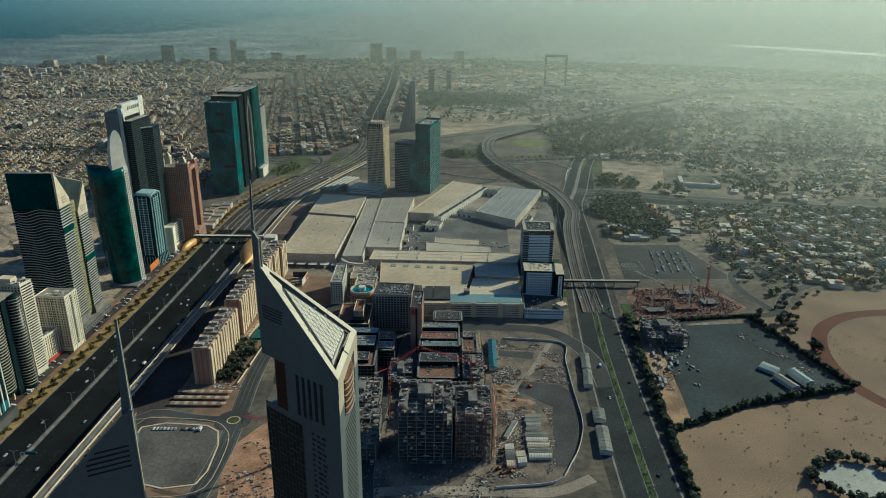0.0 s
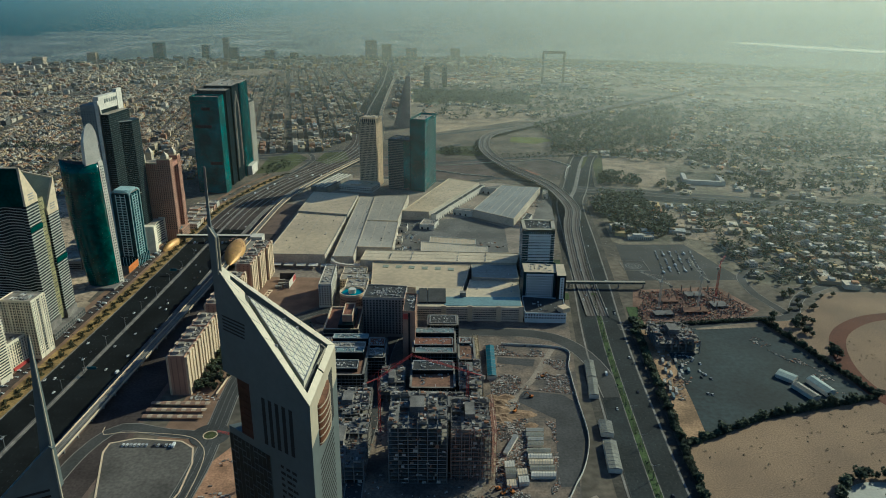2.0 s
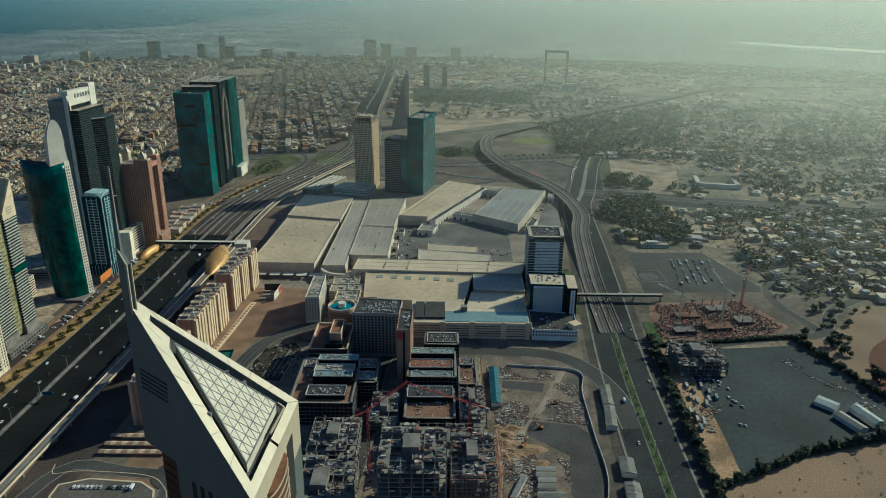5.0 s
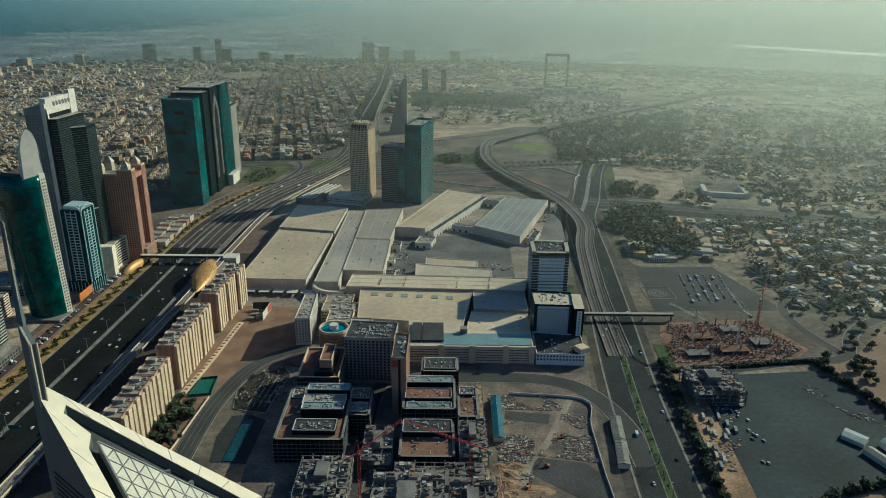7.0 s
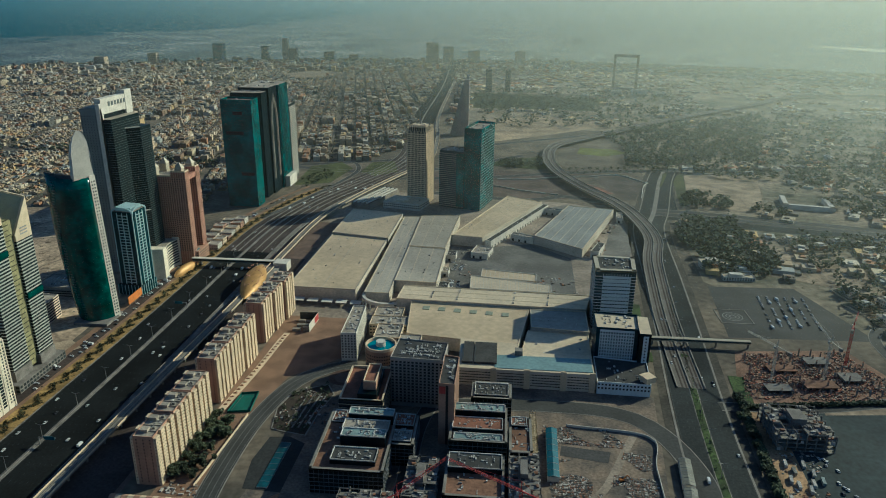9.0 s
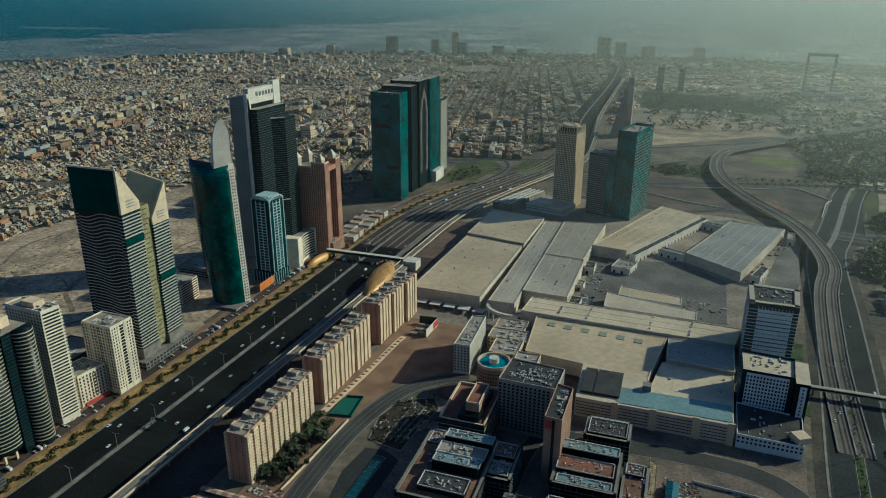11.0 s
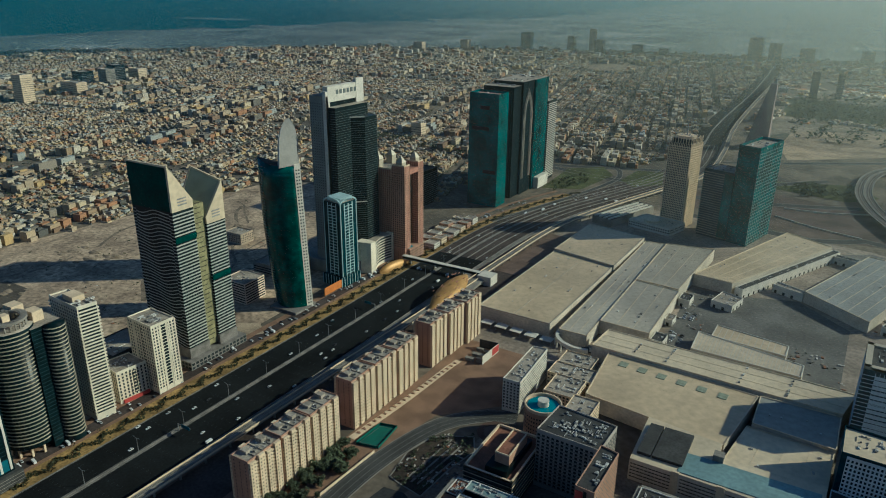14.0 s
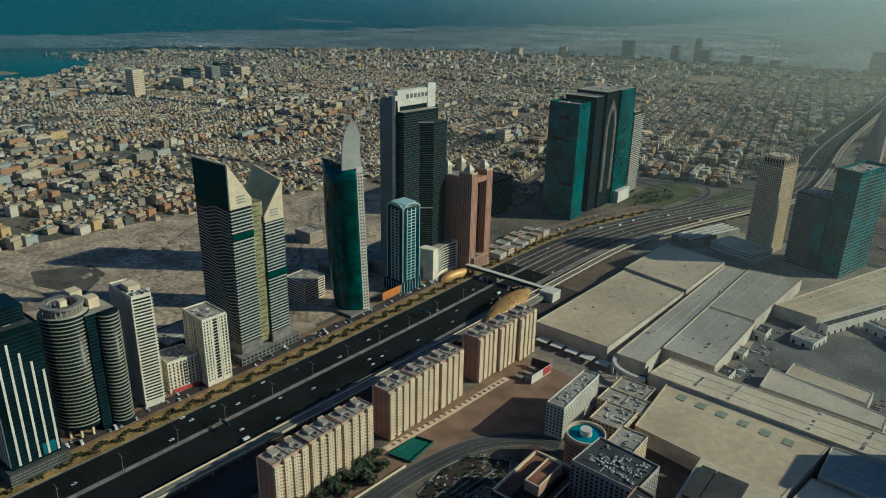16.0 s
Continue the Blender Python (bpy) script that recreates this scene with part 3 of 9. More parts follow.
flat([(372, 1590), (505, 1560), (592, 1885), (421, 1851)], 0.26, "ground", mat("tan_plot", (0.36, 0.28, 0.185), 0.95, 0, 0.35, 0.03, 0.3), "walled sandy plot beside the cross road")
flat([(388, 1239), (463, 1207), (498, 1303), (428, 1300)], 0.26, "ground", SAND, "bare sandy field among the villas")
flat([(-115, 2825), (320, 2810), (405, 3120), (-135, 3245)], 0.09, "ground", LAWN, "dark wooded ground beyond the sandy plot")
RAMP = smooth_line([(x, y, 0) for x, y in ((-420, 1420), (-386, 1520), (-350, 1650), (-326, 1755), (-322, 1825), (-348, 1890), (-410, 1910), (-520, 1890))], 14)
g = Geo()
ribbon(g, RAMP, -5, 5, 0.31)
setting("road", g, ASPHALT_GREY, "grey slip road that loops off the highway")
g = Geo()
for o in (-6.0, 5.0):
    ribbon(g, RAMP, o, o + 1.0, 0.5, 0, 0.3)
setting("kerb", g, CONCRETE, "pale kerbs of the slip road")
# flyover that rises from the avenue and loops away to the horizon
def climb(y):
    return 0.3 + 9.5 * min(1.0, max(0.0, (y - 1080) / 260.0))


FLY = smooth_line([(x, y, climb(y)) for x, y in ((212, 900), (217, 1000), (224, 1100), (240, 1260), (259, 1365), (249, 1494), (225, 1581), (176, 1692), (137, 1810), (121, 1944), (142, 2103), (213, 2206),
                                                 (348, 2363), (484, 2533), (712, 2776), (952, 3020), (1090, 3180), (1250, 3300), (1700, 3350), (2900, 3500))], 22)
g = Geo()
ribbon(g, FLY, -14, 14, 0.15, 0, 1.4)
FLY_DECK = mat("pale_asphalt", (0.15, 0.135, 0.115), 0.85, 0, 0.2, 0.02, 0.4)
setting("road", g, FLY_DECK, "curved grey flyover deck")
g = Geo()
for o in (-9.6, -5.6, 5.0, 9.0):
    ribbon(g, FLY, o, o + 1.9, 0.19)
setting("road_marking", g, ASPHALT_OLD, "dark tyre-worn lanes of the flyover")
g = Geo()
for o in (-14.8, -0.7, 13.6):
    ribbon(g, FLY, o, o + 1.3, 1.2, 0, 1.8)
for p in FLY[14::3]:
    if p.z > 6:
        g.turned(p.x, p.y, 2.4, 2.4, 0, p.z - 1.2, 20)
setting("parapet", g, CONCRETE, "pale concrete parapets and columns of the flyover")
LINKS = [smooth_line([(x, y, 0) for x, y in pts], 40) for pts in (
    ((-215, 2050), (-60, 2130), (150, 2260), (420, 2420), (900, 2650), (1500, 2700)), ((-230, 1740), (-19, 1782), (139, 1838), (360, 1890), (622, 1943), (1600, 2150)),
    ((-480, 1830), (-330, 1800), (-150, 1840), (60, 2020)), ((-700, 1800), (-470, 1850), (-250, 1930)), ((-1150, 1950), (-700, 1830), (-480, 1830)),
    ((-1150, 1950), (-1500, 1700), (-1900, 1200)), ((-640, 1840), (-760, 2600), (-900, 3600)), ((-160, 1640), (60, 1600), (130, 1640), (220, 1600)))]
CROSS = smooth_line([(x, y, 0) for x, y in ((290, 1548), (424, 1526), (512, 1500), (615, 1478), (750, 1434), (1050, 1330), (1700, 1150))], 40)
g = Geo()
for o in (-22.0, 3.0):
    ribbon(g, CROSS, o, o + 19.0, 0.30)
setting("road", g, ASPHALT_GREY, "wide worn asphalt cross road")
g = Geo()
for o in (-23.4, -3.0, 1.6, 22.0):
    ribbon(g, CROSS, o, o + 1.4, 0.42, 0, 0.2)
setting("kerb", g, CONCRETE, "pale kerbs of the cross road")
g = Geo()
for k, line in enumerate(LINKS):
    ribbon(g, line, -10, 10, 0.17 + k * 0.012)
setting("road", g, ASPHALT_GREY, "worn asphalt roads of the interchange and the districts")
g = Geo()
for line in LINKS:
    for o in (-11.2, 10.0):
        ribbon(g, line, o, o + 1.2, 0.34, 0, 0.2)
setting("kerb", g, CONCRETE, "pale kerbs of the interchange roads")
flat([(-120, 1650), (60, 1615), (215, 1620), (240, 1700), (130, 1820), (-60, 1870), (-190, 1790)], 0.10, "ground", mat("brown_plot", (0.12, 0.088, 0.07), 0.95, 0, 0.35, 0.02, 0.3), "bare dark brown plots of the interchange")
flat([(-312, 1800), (-274, 1762), (-228, 1806), (-252, 1915), (-303, 1897)], 0.26, "ground", LAWN, "green lawn inside the interchange")
flat([(-428, 1660), (-357, 1690), (-336, 1830), (-377, 1890), (-438, 1835)], 0.26, "ground", LAWN, "planted garden beside the highway bend")
flat([(-60, 1905), (100, 1870), (150, 1930), (110, 2010), (-40, 1960)], 0.12, "ground", LAWN, "green planting under the flyover bend")

# metro viaduct
METRO = smooth_line([(-352, 150, 0), (-346, 450, 0), (-339, 650, 0), (-328, 900, 0), (-320, 1100, 0), (-316, 1250, 0), (-306, 1420, 0), (-268, 1580, 0), (-215, 1740, 0), (-165, 1900, 0),
                     (-170, 2150, 0), (-205, 2600, 0), (-225, 3600, 0)], 24)
viaduct = thing("metro_viaduct", "pale concrete metro viaduct beside the highway", "viaduct", (-330, 800, 0))
g = Geo()
ribbon(g, METRO, -4.6, 4.6, 9.0, 0, 1.8)
part("deck", g, CONCRETE, viaduct)
for o in (-4.9, 4.5):
    g = Geo()
    ribbon(g, METRO, o, o + 0.4, 10.3, 0, 1.6)
    part("parapet", g, CREAM, viaduct)
for o in (-2.7, -1.3, 1.3, 2.7):
    g = Geo()
    ribbon(g, METRO, o - 0.1, o + 0.1, 9.2, 0, 0.15)
    part("rail", g, DARK, viaduct)
cols = Geo()
cols.prism([(1.1 * math.cos(a * math.pi / 4), 1.1 * math.sin(a * math.pi / 4)) for a in range(8)], 0, 6.4)
cols.prism([(-3.4, -1.2), (3.4, -1.2), (3.4, 1.2), (-3.4, 1.2)], 6.2, 7.3, bottom=True)
first = part("column", cols, CONCRETE)
ROOT[first] = Vector((0, 0, 0))
for k, p in enumerate(METRO[:70]):
    col = first if k == 0 else new("column", first.data)
    col.parent, col.location = viaduct, (p.x + 330, p.y - 800, 0)

# plots, low walls and planting round the crossing
flat([(207, 1797), (276, 1824), (320, 1772), (274, 1625), (245, 1659)], 0.14, "ground", mat("grey_brown_plot", (0.10, 0.082, 0.068), 0.95, 0, 0.35, 0.02, 0.3), "bare grey-brown plot between the roads")
flat([(392, 1844), (421, 1862), (376, 1613), (356, 1595)], 0.15, "ground", LAWN, "green strip beside the crossing")
flat([(377, 1865), (389, 1872), (354, 1754), (344, 1738)], 0.5, "ground", LAWN, "green median before the crossing")
RED_EARTH = mat("red_earth", (0.27, 0.13, 0.085), 0.95, 0, 0.4, 0.05, 0.4)
flat([(140, 1790), (160, 1800), (205, 1730), (190, 1722)], 0.15, "ground", RED_EARTH, "reddish earth strip under the flyover")
flat([(190, 1716), (212, 1724), (240, 1672), (222, 1664)], 0.15, "ground", RED_EARTH, "reddish earth strip under the flyover")
g = Geo()
for pts in (((0, 1764, 0), (71, 1772, 0), (136, 1800, 0), (203, 1812, 0), (271, 1835, 0), (323, 1766, 0)), ((-8, 1706, 0), (55, 1671, 0), (125, 1647, 0)), ((290, 1640, 0), (312, 1740, 0), (326, 1768, 0)), ((426, 1868, 0), (585, 1879, 0))):
    ribbon(g, smooth_line(pts, 15), -0.7, 0.7, 2.2, 0, 2.2)
setting("boundary_wall", g, WHITE, "low white walls along the crossing roads")


# ---- buildings ----
def edges(pts):
    return list(zip(pts, pts[1:] + pts[:1]))


def rect(x0, y0, x1, y1):
    return [(x0, y0), (x1, y0), (x1, y1), (x0, y1)]


def length(a, b):
    return math.hypot(b[0] - a[0], b[1] - a[1])


def bands(g, pts, z0, z1, n, tall, out, m=0, only=None, lift=0.0):
    for k, (a, b) in enumerate(edges(pts)):
        if only is None or k in only:
            for i in range(n):
                z = z0 + (z1 - z0) * (i + lift) / n
                g.ledge(a, b, -out, length(a, b) + out, z, z + tall, out, m)


def fins(g, pts, z0, z1, step, wide, out, m=0, only=None):
    for k, (a, b) in enumerate(edges(pts)):
        if only is None or k in only:
            c = length(a, b)
            n = max(1, round(c / step))
            for i in range(n + 1):
                s = c * i / n
                g.ledge(a, b, s - wide / 2, s + wide / 2, z0, z1, out, m)


def panes(g, pts, z0, z1, rows, step, wide, tall, m=0, only=None, out=0.06, skip=0.0, seed=1):
    rng = random.Random(seed)
    for k, (a, b) in enumerate(edges(pts)):
        if only is not None and k not in only:
            continue
        c = length(a, b)
        n = max(1, int(c / step))
        dx, dy = (b[0] - a[0]) / c, (b[1] - a[1]) / c
        for i in range(n):
            s = c * (i + 0.5) / n
            for j in range(rows):
                if rng.random() < skip:
                    continue
                z = z0 + (z1 - z0) * (j + 0.5) / rows
                p, q = s - wide / 2, s + wide / 2
                ox, oy = dy * out, -dx * out
                g.poly([(a[0] + dx * p + ox, a[1] + dy * p + oy, z - tall / 2), (a[0] + dx * q + ox, a[1] + dy * q + oy, z - tall / 2),
                        (a[0] + dx * q + ox, a[1] + dy * q + oy, z + tall / 2), (a[0] + dx * p + ox, a[1] + dy * p + oy, z + tall / 2)], m)


def rim(g, pts, z0, z1, thick=0.5, m=0):
    for a, b in edges(pts):
        g.ledge(a, b, 0, length(a, b), z0, z1, 0.05, m, -thick)


def middle(pts):
    return (sum(p[0] for p in pts) / len(pts), sum(p[1] for p in pts) / len(pts))


def inset(pts, d):
    c = middle(pts)
    return [(p[0] + (c[0] - p[0]) * min(0.9, d / max(0.1, length(p, c))), p[1] + (c[1] - p[1]) * min(0.9, d / max(0.1, length(p, c)))) for p in pts]


def clutter(g, pts, z, n, seed, big=4.0, m=0):
    """Plant, ducts and tanks on a roof."""
    rng = random.Random(seed)
    a, b, d = pts[0], pts[1], pts[3 if len(pts) > 3 else 2]
    for _ in range(n):
        u, v = rng.uniform(0.1, 0.9), rng.uniform(0.1, 0.9)
        x, y = a[0] + (b[0] - a[0]) * u + (d[0] - a[0]) * v, a[1] + (b[1] - a[1]) * u + (d[1] - a[1]) * v
        w, e, h = rng.uniform(0.3, 0.9) * big, rng.uniform(0.2, 0.6) * big, rng.uniform(0.12, 0.4) * big
        yaw = math.degrees(math.atan2(b[1] - a[1], b[0] - a[0])) + rng.choice((0, 90))
        kind = rng.random()
        if kind < 0.3:
            # a row of three or four units
            c, s = math.cos(radians(yaw)), math.sin(radians(yaw))
            for i in range(rng.choice((3, 4))):
                g.turned(x + c * i * big * 0.42, y + s * i * big * 0.42, big * 0.3, big * 0.45, z, z + big * 0.3, yaw, m)
        elif kind < 0.6:
            # a long low duct
            g.turned(x, y, w * 2.4, big * 0.14, z, z + big * 0.14, yaw, m)
        else:
            g.turned(x, y, w, e, z, z + h, yaw, m)


def block(name, label, pts, h, wall, roof, group="", category="building", kit=10, seed=1, big=3.5, par=1.2, z0=0.0):
    """A building's body with parapet and roof plant; returns the thing for its facade."""
    c = middle(pts)
    t = thing(name, label, category, (c[0], c[1], z0), group)
    g = Geo()
    g.prism(pts, z0, h, 0, 1)
    part("body", g, [wall, roof], t)
    g = Geo()
    rim(g, pts, h, h + par)
    part("parapet", g, wall, t)
    if kit:
        g = Geo()
        clutter(g, inset(pts, 3), h, kit, seed, big)
        part("roof_plant", g, UNIT, t, "", "stuff")
    return t


def dress(t, name, m, make, label=""):
    g = Geo()
    make(g)
    return part(name, g, m, t, label, "stuff")


# the pale sharp-topped tower that the camera passes
A, B, C = (-100.0, 348.3), (-50.0, 370.4), (-52.0, 310.0)
AZ, BZ, CZ = 287.5, 233.5, 236.0
hotel = thing("sharp_topped_tower", "grey aluminium tower with a sloping glazed top and spire", "tower", (-67, 343, 0))
DECK = 3.4


def along(a, b, s):
    k = s / length(a, b)
    return (a[0] + (b[0] - a[0]) * k, a[1] + (b[1] - a[1]) * k)


def crown(wa, wb, wc, dz=0.0):
    """A point of the tower's sloping top, by its shares of the three corners."""
    return Vector((A[0] * wa + B[0] * wb + C[0] * wc, A[1] * wa + B[1] * wb + C[1] * wc, AZ * wa + BZ * wb + CZ * wc + dz))


# lower shaft, the notched storeys at the high corner, the head with its sloping deck
NOTCH0, NOTCH1 = 201.0, 231.0
NOTCH_AC, NOTCH_AB = 19.5, 19.0
g = Geo()
g.prism([A, C, B], 0, NOTCH0, 0, 0)
part("lower_shaft", g, ALU, hotel)
g = Geo()
g.prism([along(A, C, NOTCH_AC), C, B, along(A, B, NOTCH_AB)], NOTCH0, 214.98)
part("notched_storey", g, ALU, hotel)
g = Geo()
lo3 = [(*A, NOTCH1), (*C, 215.0), (*B, 215.0)]
top = [(A[0], A[1], AZ), (C[0], C[1], CZ), (B[0], B[1], BZ)]
low = [(*A, NOTCH1), (*along(A, C, NOTCH_AC), NOTCH1), (*along(A, B, NOTCH_AB), NOTCH1)]
acm, abm = (*along(A, C, NOTCH_AC), 215.0), (*along(A, B, NOTCH_AB), 215.0)
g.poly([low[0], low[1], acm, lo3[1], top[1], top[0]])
# the sunward face gets the pale tone, sunlight put into its colour
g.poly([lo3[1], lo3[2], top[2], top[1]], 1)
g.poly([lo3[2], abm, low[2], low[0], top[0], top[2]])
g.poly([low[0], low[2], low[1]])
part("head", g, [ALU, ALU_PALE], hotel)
# the sunken gutter round the skylight
g = Geo()
WELL = [(0.83, 0.075, 0.095), (0.71, 0.155, 0.135), (0.68, 0.10, 0.22), (0.045, 0.08, 0.875), (0.05, 0.87, 0.08), (0.845, 0.11, 0.045)]
g.poly([crown(*w, -DECK) for w in WELL], 1)
for k in range(len(WELL)):
    w, u = WELL[k], WELL[(k + 1) % len(WELL)]
    g.poly([crown(*u, -DECK), crown(*w, -DECK), crown(*w), crown(*u)], 0)
part("gutter", g, [ALU, ROOF_DARK], hotel, "dark sunken gutter")


def coping(name, weights, dz=0.35):
    g = Geo()
    hi = [crown(*w, dz) for w in weights]
    lo = [crown(*w, -0.02) for w in weights]
    g.poly(hi)
    for k in range(len(hi)):
        j = (k + 1) % len(hi)
        g.poly([lo[k], lo[j], hi[j], hi[k]])
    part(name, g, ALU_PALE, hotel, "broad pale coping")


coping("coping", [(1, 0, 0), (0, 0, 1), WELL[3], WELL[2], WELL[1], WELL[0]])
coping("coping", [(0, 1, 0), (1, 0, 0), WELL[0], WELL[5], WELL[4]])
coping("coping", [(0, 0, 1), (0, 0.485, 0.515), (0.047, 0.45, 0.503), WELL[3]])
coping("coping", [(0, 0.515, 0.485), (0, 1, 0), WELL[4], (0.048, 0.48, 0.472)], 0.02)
g = Geo()
for f in (0.12, 0.26, 0.41, 0.55, 0.7, 0.84):
    a, b = crown(1 - f, 0, f, 0.37), crown(*(Vector(WELL[0]).lerp(Vector(WELL[3]), f)), 0.37)
    g.beam(a, b, 0.07)
    a, b = crown(1 - f, f, 0, 0.37), crown(*(Vector(WELL[5]).lerp(Vector(WELL[4]), f)), 0.37)
    g.beam(a, b, 0.07)
part("coping_joint", g, METAL, hotel, "", "stuff")
T1, T2, T3 = (Vector(w) for w in ((0.675, 0.165, 0.16), (0.10, 0.14, 0.76), (0.105, 0.745, 0.15)))
g = Geo()
g.poly([crown(*w, 0.3) for w in (T1, T2, T3)])
for w, u in ((T1, T2), (T2, T3), (T3, T1)):
    g.poly([crown(*w, -DECK), crown(*u, -DECK), crown(*u, 0.3), crown(*w, 0.3)])
SKYLIGHT = mat("frosted_skylight", (0.55, 0.515, 0.40), 0.6, 0.0, 0.08, 0.1, 0.4, 0, None, 0, 0.15)
skylight = part("skylight", g, SKYLIGHT, hotel, "frosted glass roof with a triangular grid")
g = Geo()
N = 9
for k in range(1, N):
    f = k / N
    for w, u in ((T1.lerp(T2, f), T1.lerp(T3, f)), (T2.lerp(T1, f), T2.lerp(T3, f)), (T3.lerp(T1, f), T3.lerp(T2, f))):
        g.beam(crown(*w, 0.33), crown(*u, 0.33), 0.13)
part("glazing_grid", g, METAL, skylight, "thin grey bars", "stuff")
g = Geo()
for w, u in ((T1, T2), (T2, T3), (T3, T1)):
    g.beam(crown(*w, 0.36), crown(*u, 0.36), 0.22)
part("skylight_frame", g, METAL, skylight)
g = Geo()
for k, (wa, wb, wc) in enumerate(((0.36, 0.085, 0.555), (0.40, 0.46, 0.14), (0.30, 0.56, 0.14))):
    p = crown(wa, wb, wc, -DECK)
    g.turned(p.x, p.y, 1.6, 0.9, p.z - 0.6, p.z + DECK + 0.9, 30 * k)
part("cleaning_winch", g, METAL, hotel, "", "stuff")
g = Geo()
p, q = crown(0.055, 0.80, 0.145, 0.3), crown(0.06, 0.50, 0.44, 0.3)
g.beam(p, q, 0.3)
g.beam(p, p + (crown(0.10, 0.76, 0.14, 0.3) - p), 0.3)
part("roof_pipe", g, ALU_PALE, hotel, "pale pipe in the gutter")
# cut-outs and louvres of the shaded face, from A to C
g = Geo()
for k in range(5):
    z = 261.5 - k * 1.7
    g.ledge(A, C, 3.9, 20.6 - k * 0.2, z - 0.75, z, 0.08)
part("louvre", g, DARK, hotel, "", "stuff")
for k in range(5):
    g = Geo()
    g.ledge(A, C, 28.0 + k * 4.75, 30.3 + k * 4.75, 202.8 + k * 0.45, 227.6 + k * 0.3, 0.10)
    part("slot_window", g, DARK, hotel)
g = Geo()
g.poly([(*along(A, C, 10.6), NOTCH0), (*along(A, C, NOTCH_AC), NOTCH0), (*along(A, C, NOTCH_AC), NOTCH1), (*along(A, C, 10.6), NOTCH1)])
inner = (along(A, C, 10.6)[0] + 5.5, along(A, C, 10.6)[1] + 7.5)
g.poly([(*inner, NOTCH0), (*along(A, C, 10.6), NOTCH0), (*along(A, C, 10.6), NOTCH1), (*inner, NOTCH1)])
g.poly([(*along(A, B, NOTCH_AB), NOTCH0), (*inner, NOTCH0), (*inner, NOTCH1), (*along(A, B, NOTCH_AB), NOTCH1)])
part("recess", g, RECESS_RED, hotel, "dark reddish glazed wall in the notch")
g = Geo()
for k in range(8):
    g.ledge(A, C, 10.6, NOTCH_AC - 0.1, NOTCH0 + 1 + k * 3.6, NOTCH0 + 1.3 + k * 3.6, 0.2)
part("balcony_rail", g, RECESS_RED, hotel, "", "stuff")
g = Geo()
g.ledge(A, C, -0.3, 31.0, 40, 197, 0.14)
part("curtain_wall", g, GLASS, hotel, "dark glass curtain wall")
g = Geo()
rng = random.Random(14)
for k in range(44):
    z = 44 + k * 3.5
    for i in range(10):
        if rng.random() < 0.62:
            g.ledge(A, C, i * 3.1, i * 3.1 + 3.1, z, z + 0.45, 0.35)
for k in range(11):
    g.ledge(A, C, k * 3.1 - 0.08, k * 3.1 + 0.08, 40, 197, 0.26)
part("floor_banding", g, ALU, hotel, "", "stuff")
g = Geo()
for k in range(42):
    z = 196 - k * 3.4
    for s0 in (38.3, 42.4, 46.4):
        w = rng.uniform(1.4, 3.6)
        g.ledge(A, C, s0, s0 + w, z - 1.4, z, 0.08)
part("strip_glazing", g, DARK, hotel, "", "stuff")
# sunlit face from C to B: dark louvres, a curved bay over them, a tall opening
g = Geo()
for k in range(48):
    z = 196.5 - k * 3.1
    a, b = along(C, B, 13.5), along(C, B, 46.5)
    g.poly([(a[0] + 0.10, a[1], z), (b[0] + 0.10, b[1], z - 2.5), (b[0] + 0.10, b[1], z - 1.1), (a[0] + 0.10, a[1], z + 1.4)])
part("louvre", g, DARK, hotel, "", "stuff")
g = Geo()
lines = Geo()
NB = 14
for k in range(NB):
    p, q = [(*along(C, B, 25.5 - 11.3 * math.cos(t)), 2.6 * math.sin(t)) for t in (math.pi * k / NB, math.pi * (k + 1) / NB)]
    g.poly([(p[0] + p[2], p[1], 206.5), (q[0] + q[2], q[1], 206.5), (q[0] + q[2], q[1], 227.5), (p[0] + p[2], p[1], 227.5)])
    g.poly([(p[0], p[1], 227.5), (p[0] + p[2], p[1], 227.5), (q[0] + q[2], q[1], 227.5), (q[0], q[1], 227.5)])
    for i in range(6):
        z = 207.5 + i * 3.7
        lines.beam((p[0] + p[2] + 0.1, p[1], z), (q[0] + q[2] + 0.1, q[1], z), 0.22)
bay = part("curved_bay", g, COPPER, hotel, "curved copper-toned glazed bay")
part("floor_edge", lines, ALU_PALE, bay, "thin pale floor edges", "stuff")
g = Geo()
g.ledge(C, B, 40.2, 48.6, 200.0, 227.6, 0.12)
part("tall_opening", g, DARK, hotel)
# fin and mast over the high corner
AC = Vector((C[0] - A[0], C[1] - A[1], 0)).normalized()
ACN = Vector((-AC.y, AC.x, 0))
FIN = [(-0.1, 270), (5.2, 270), (5.0, 281.5), (5.4, 299.0), (0.6, 303.4), (-0.1, 303.4)]
g = Geo()
near = [Vector((A[0], A[1], z)) + AC * s0 - ACN * 0.05 for s0, z in FIN]
far = [p + ACN * 1.5 for p in near]
g.poly(near)
g.poly(far[::-1])
for k in range(len(FIN)):
    j = (k + 1) % len(FIN)
    g.poly([near[k], far[k], far[j], near[j]])
part("fin", g, ALU, hotel)
g = Geo()
foot = Vector((A[0], A[1], 301)) + AC * 0.8 + ACN * 0.7
g.beam(foot, foot + Vector((0.6, -0.6, 29)), 0.7, 0, 0.28)
part("mast", g, ALU, hotel)
g = Geo()
g.beam(near[2], near[3], 0.28)
g.beam(far[2], far[3], 0.22)
g.beam(near[3], near[4], 0.25)
g.beam(foot + AC * 0.6, foot + Vector((1.0, -0.6, 28.5)), 0.12)
part("mast_edge", g, ALU_PALE, hotel, "bright metal edge")

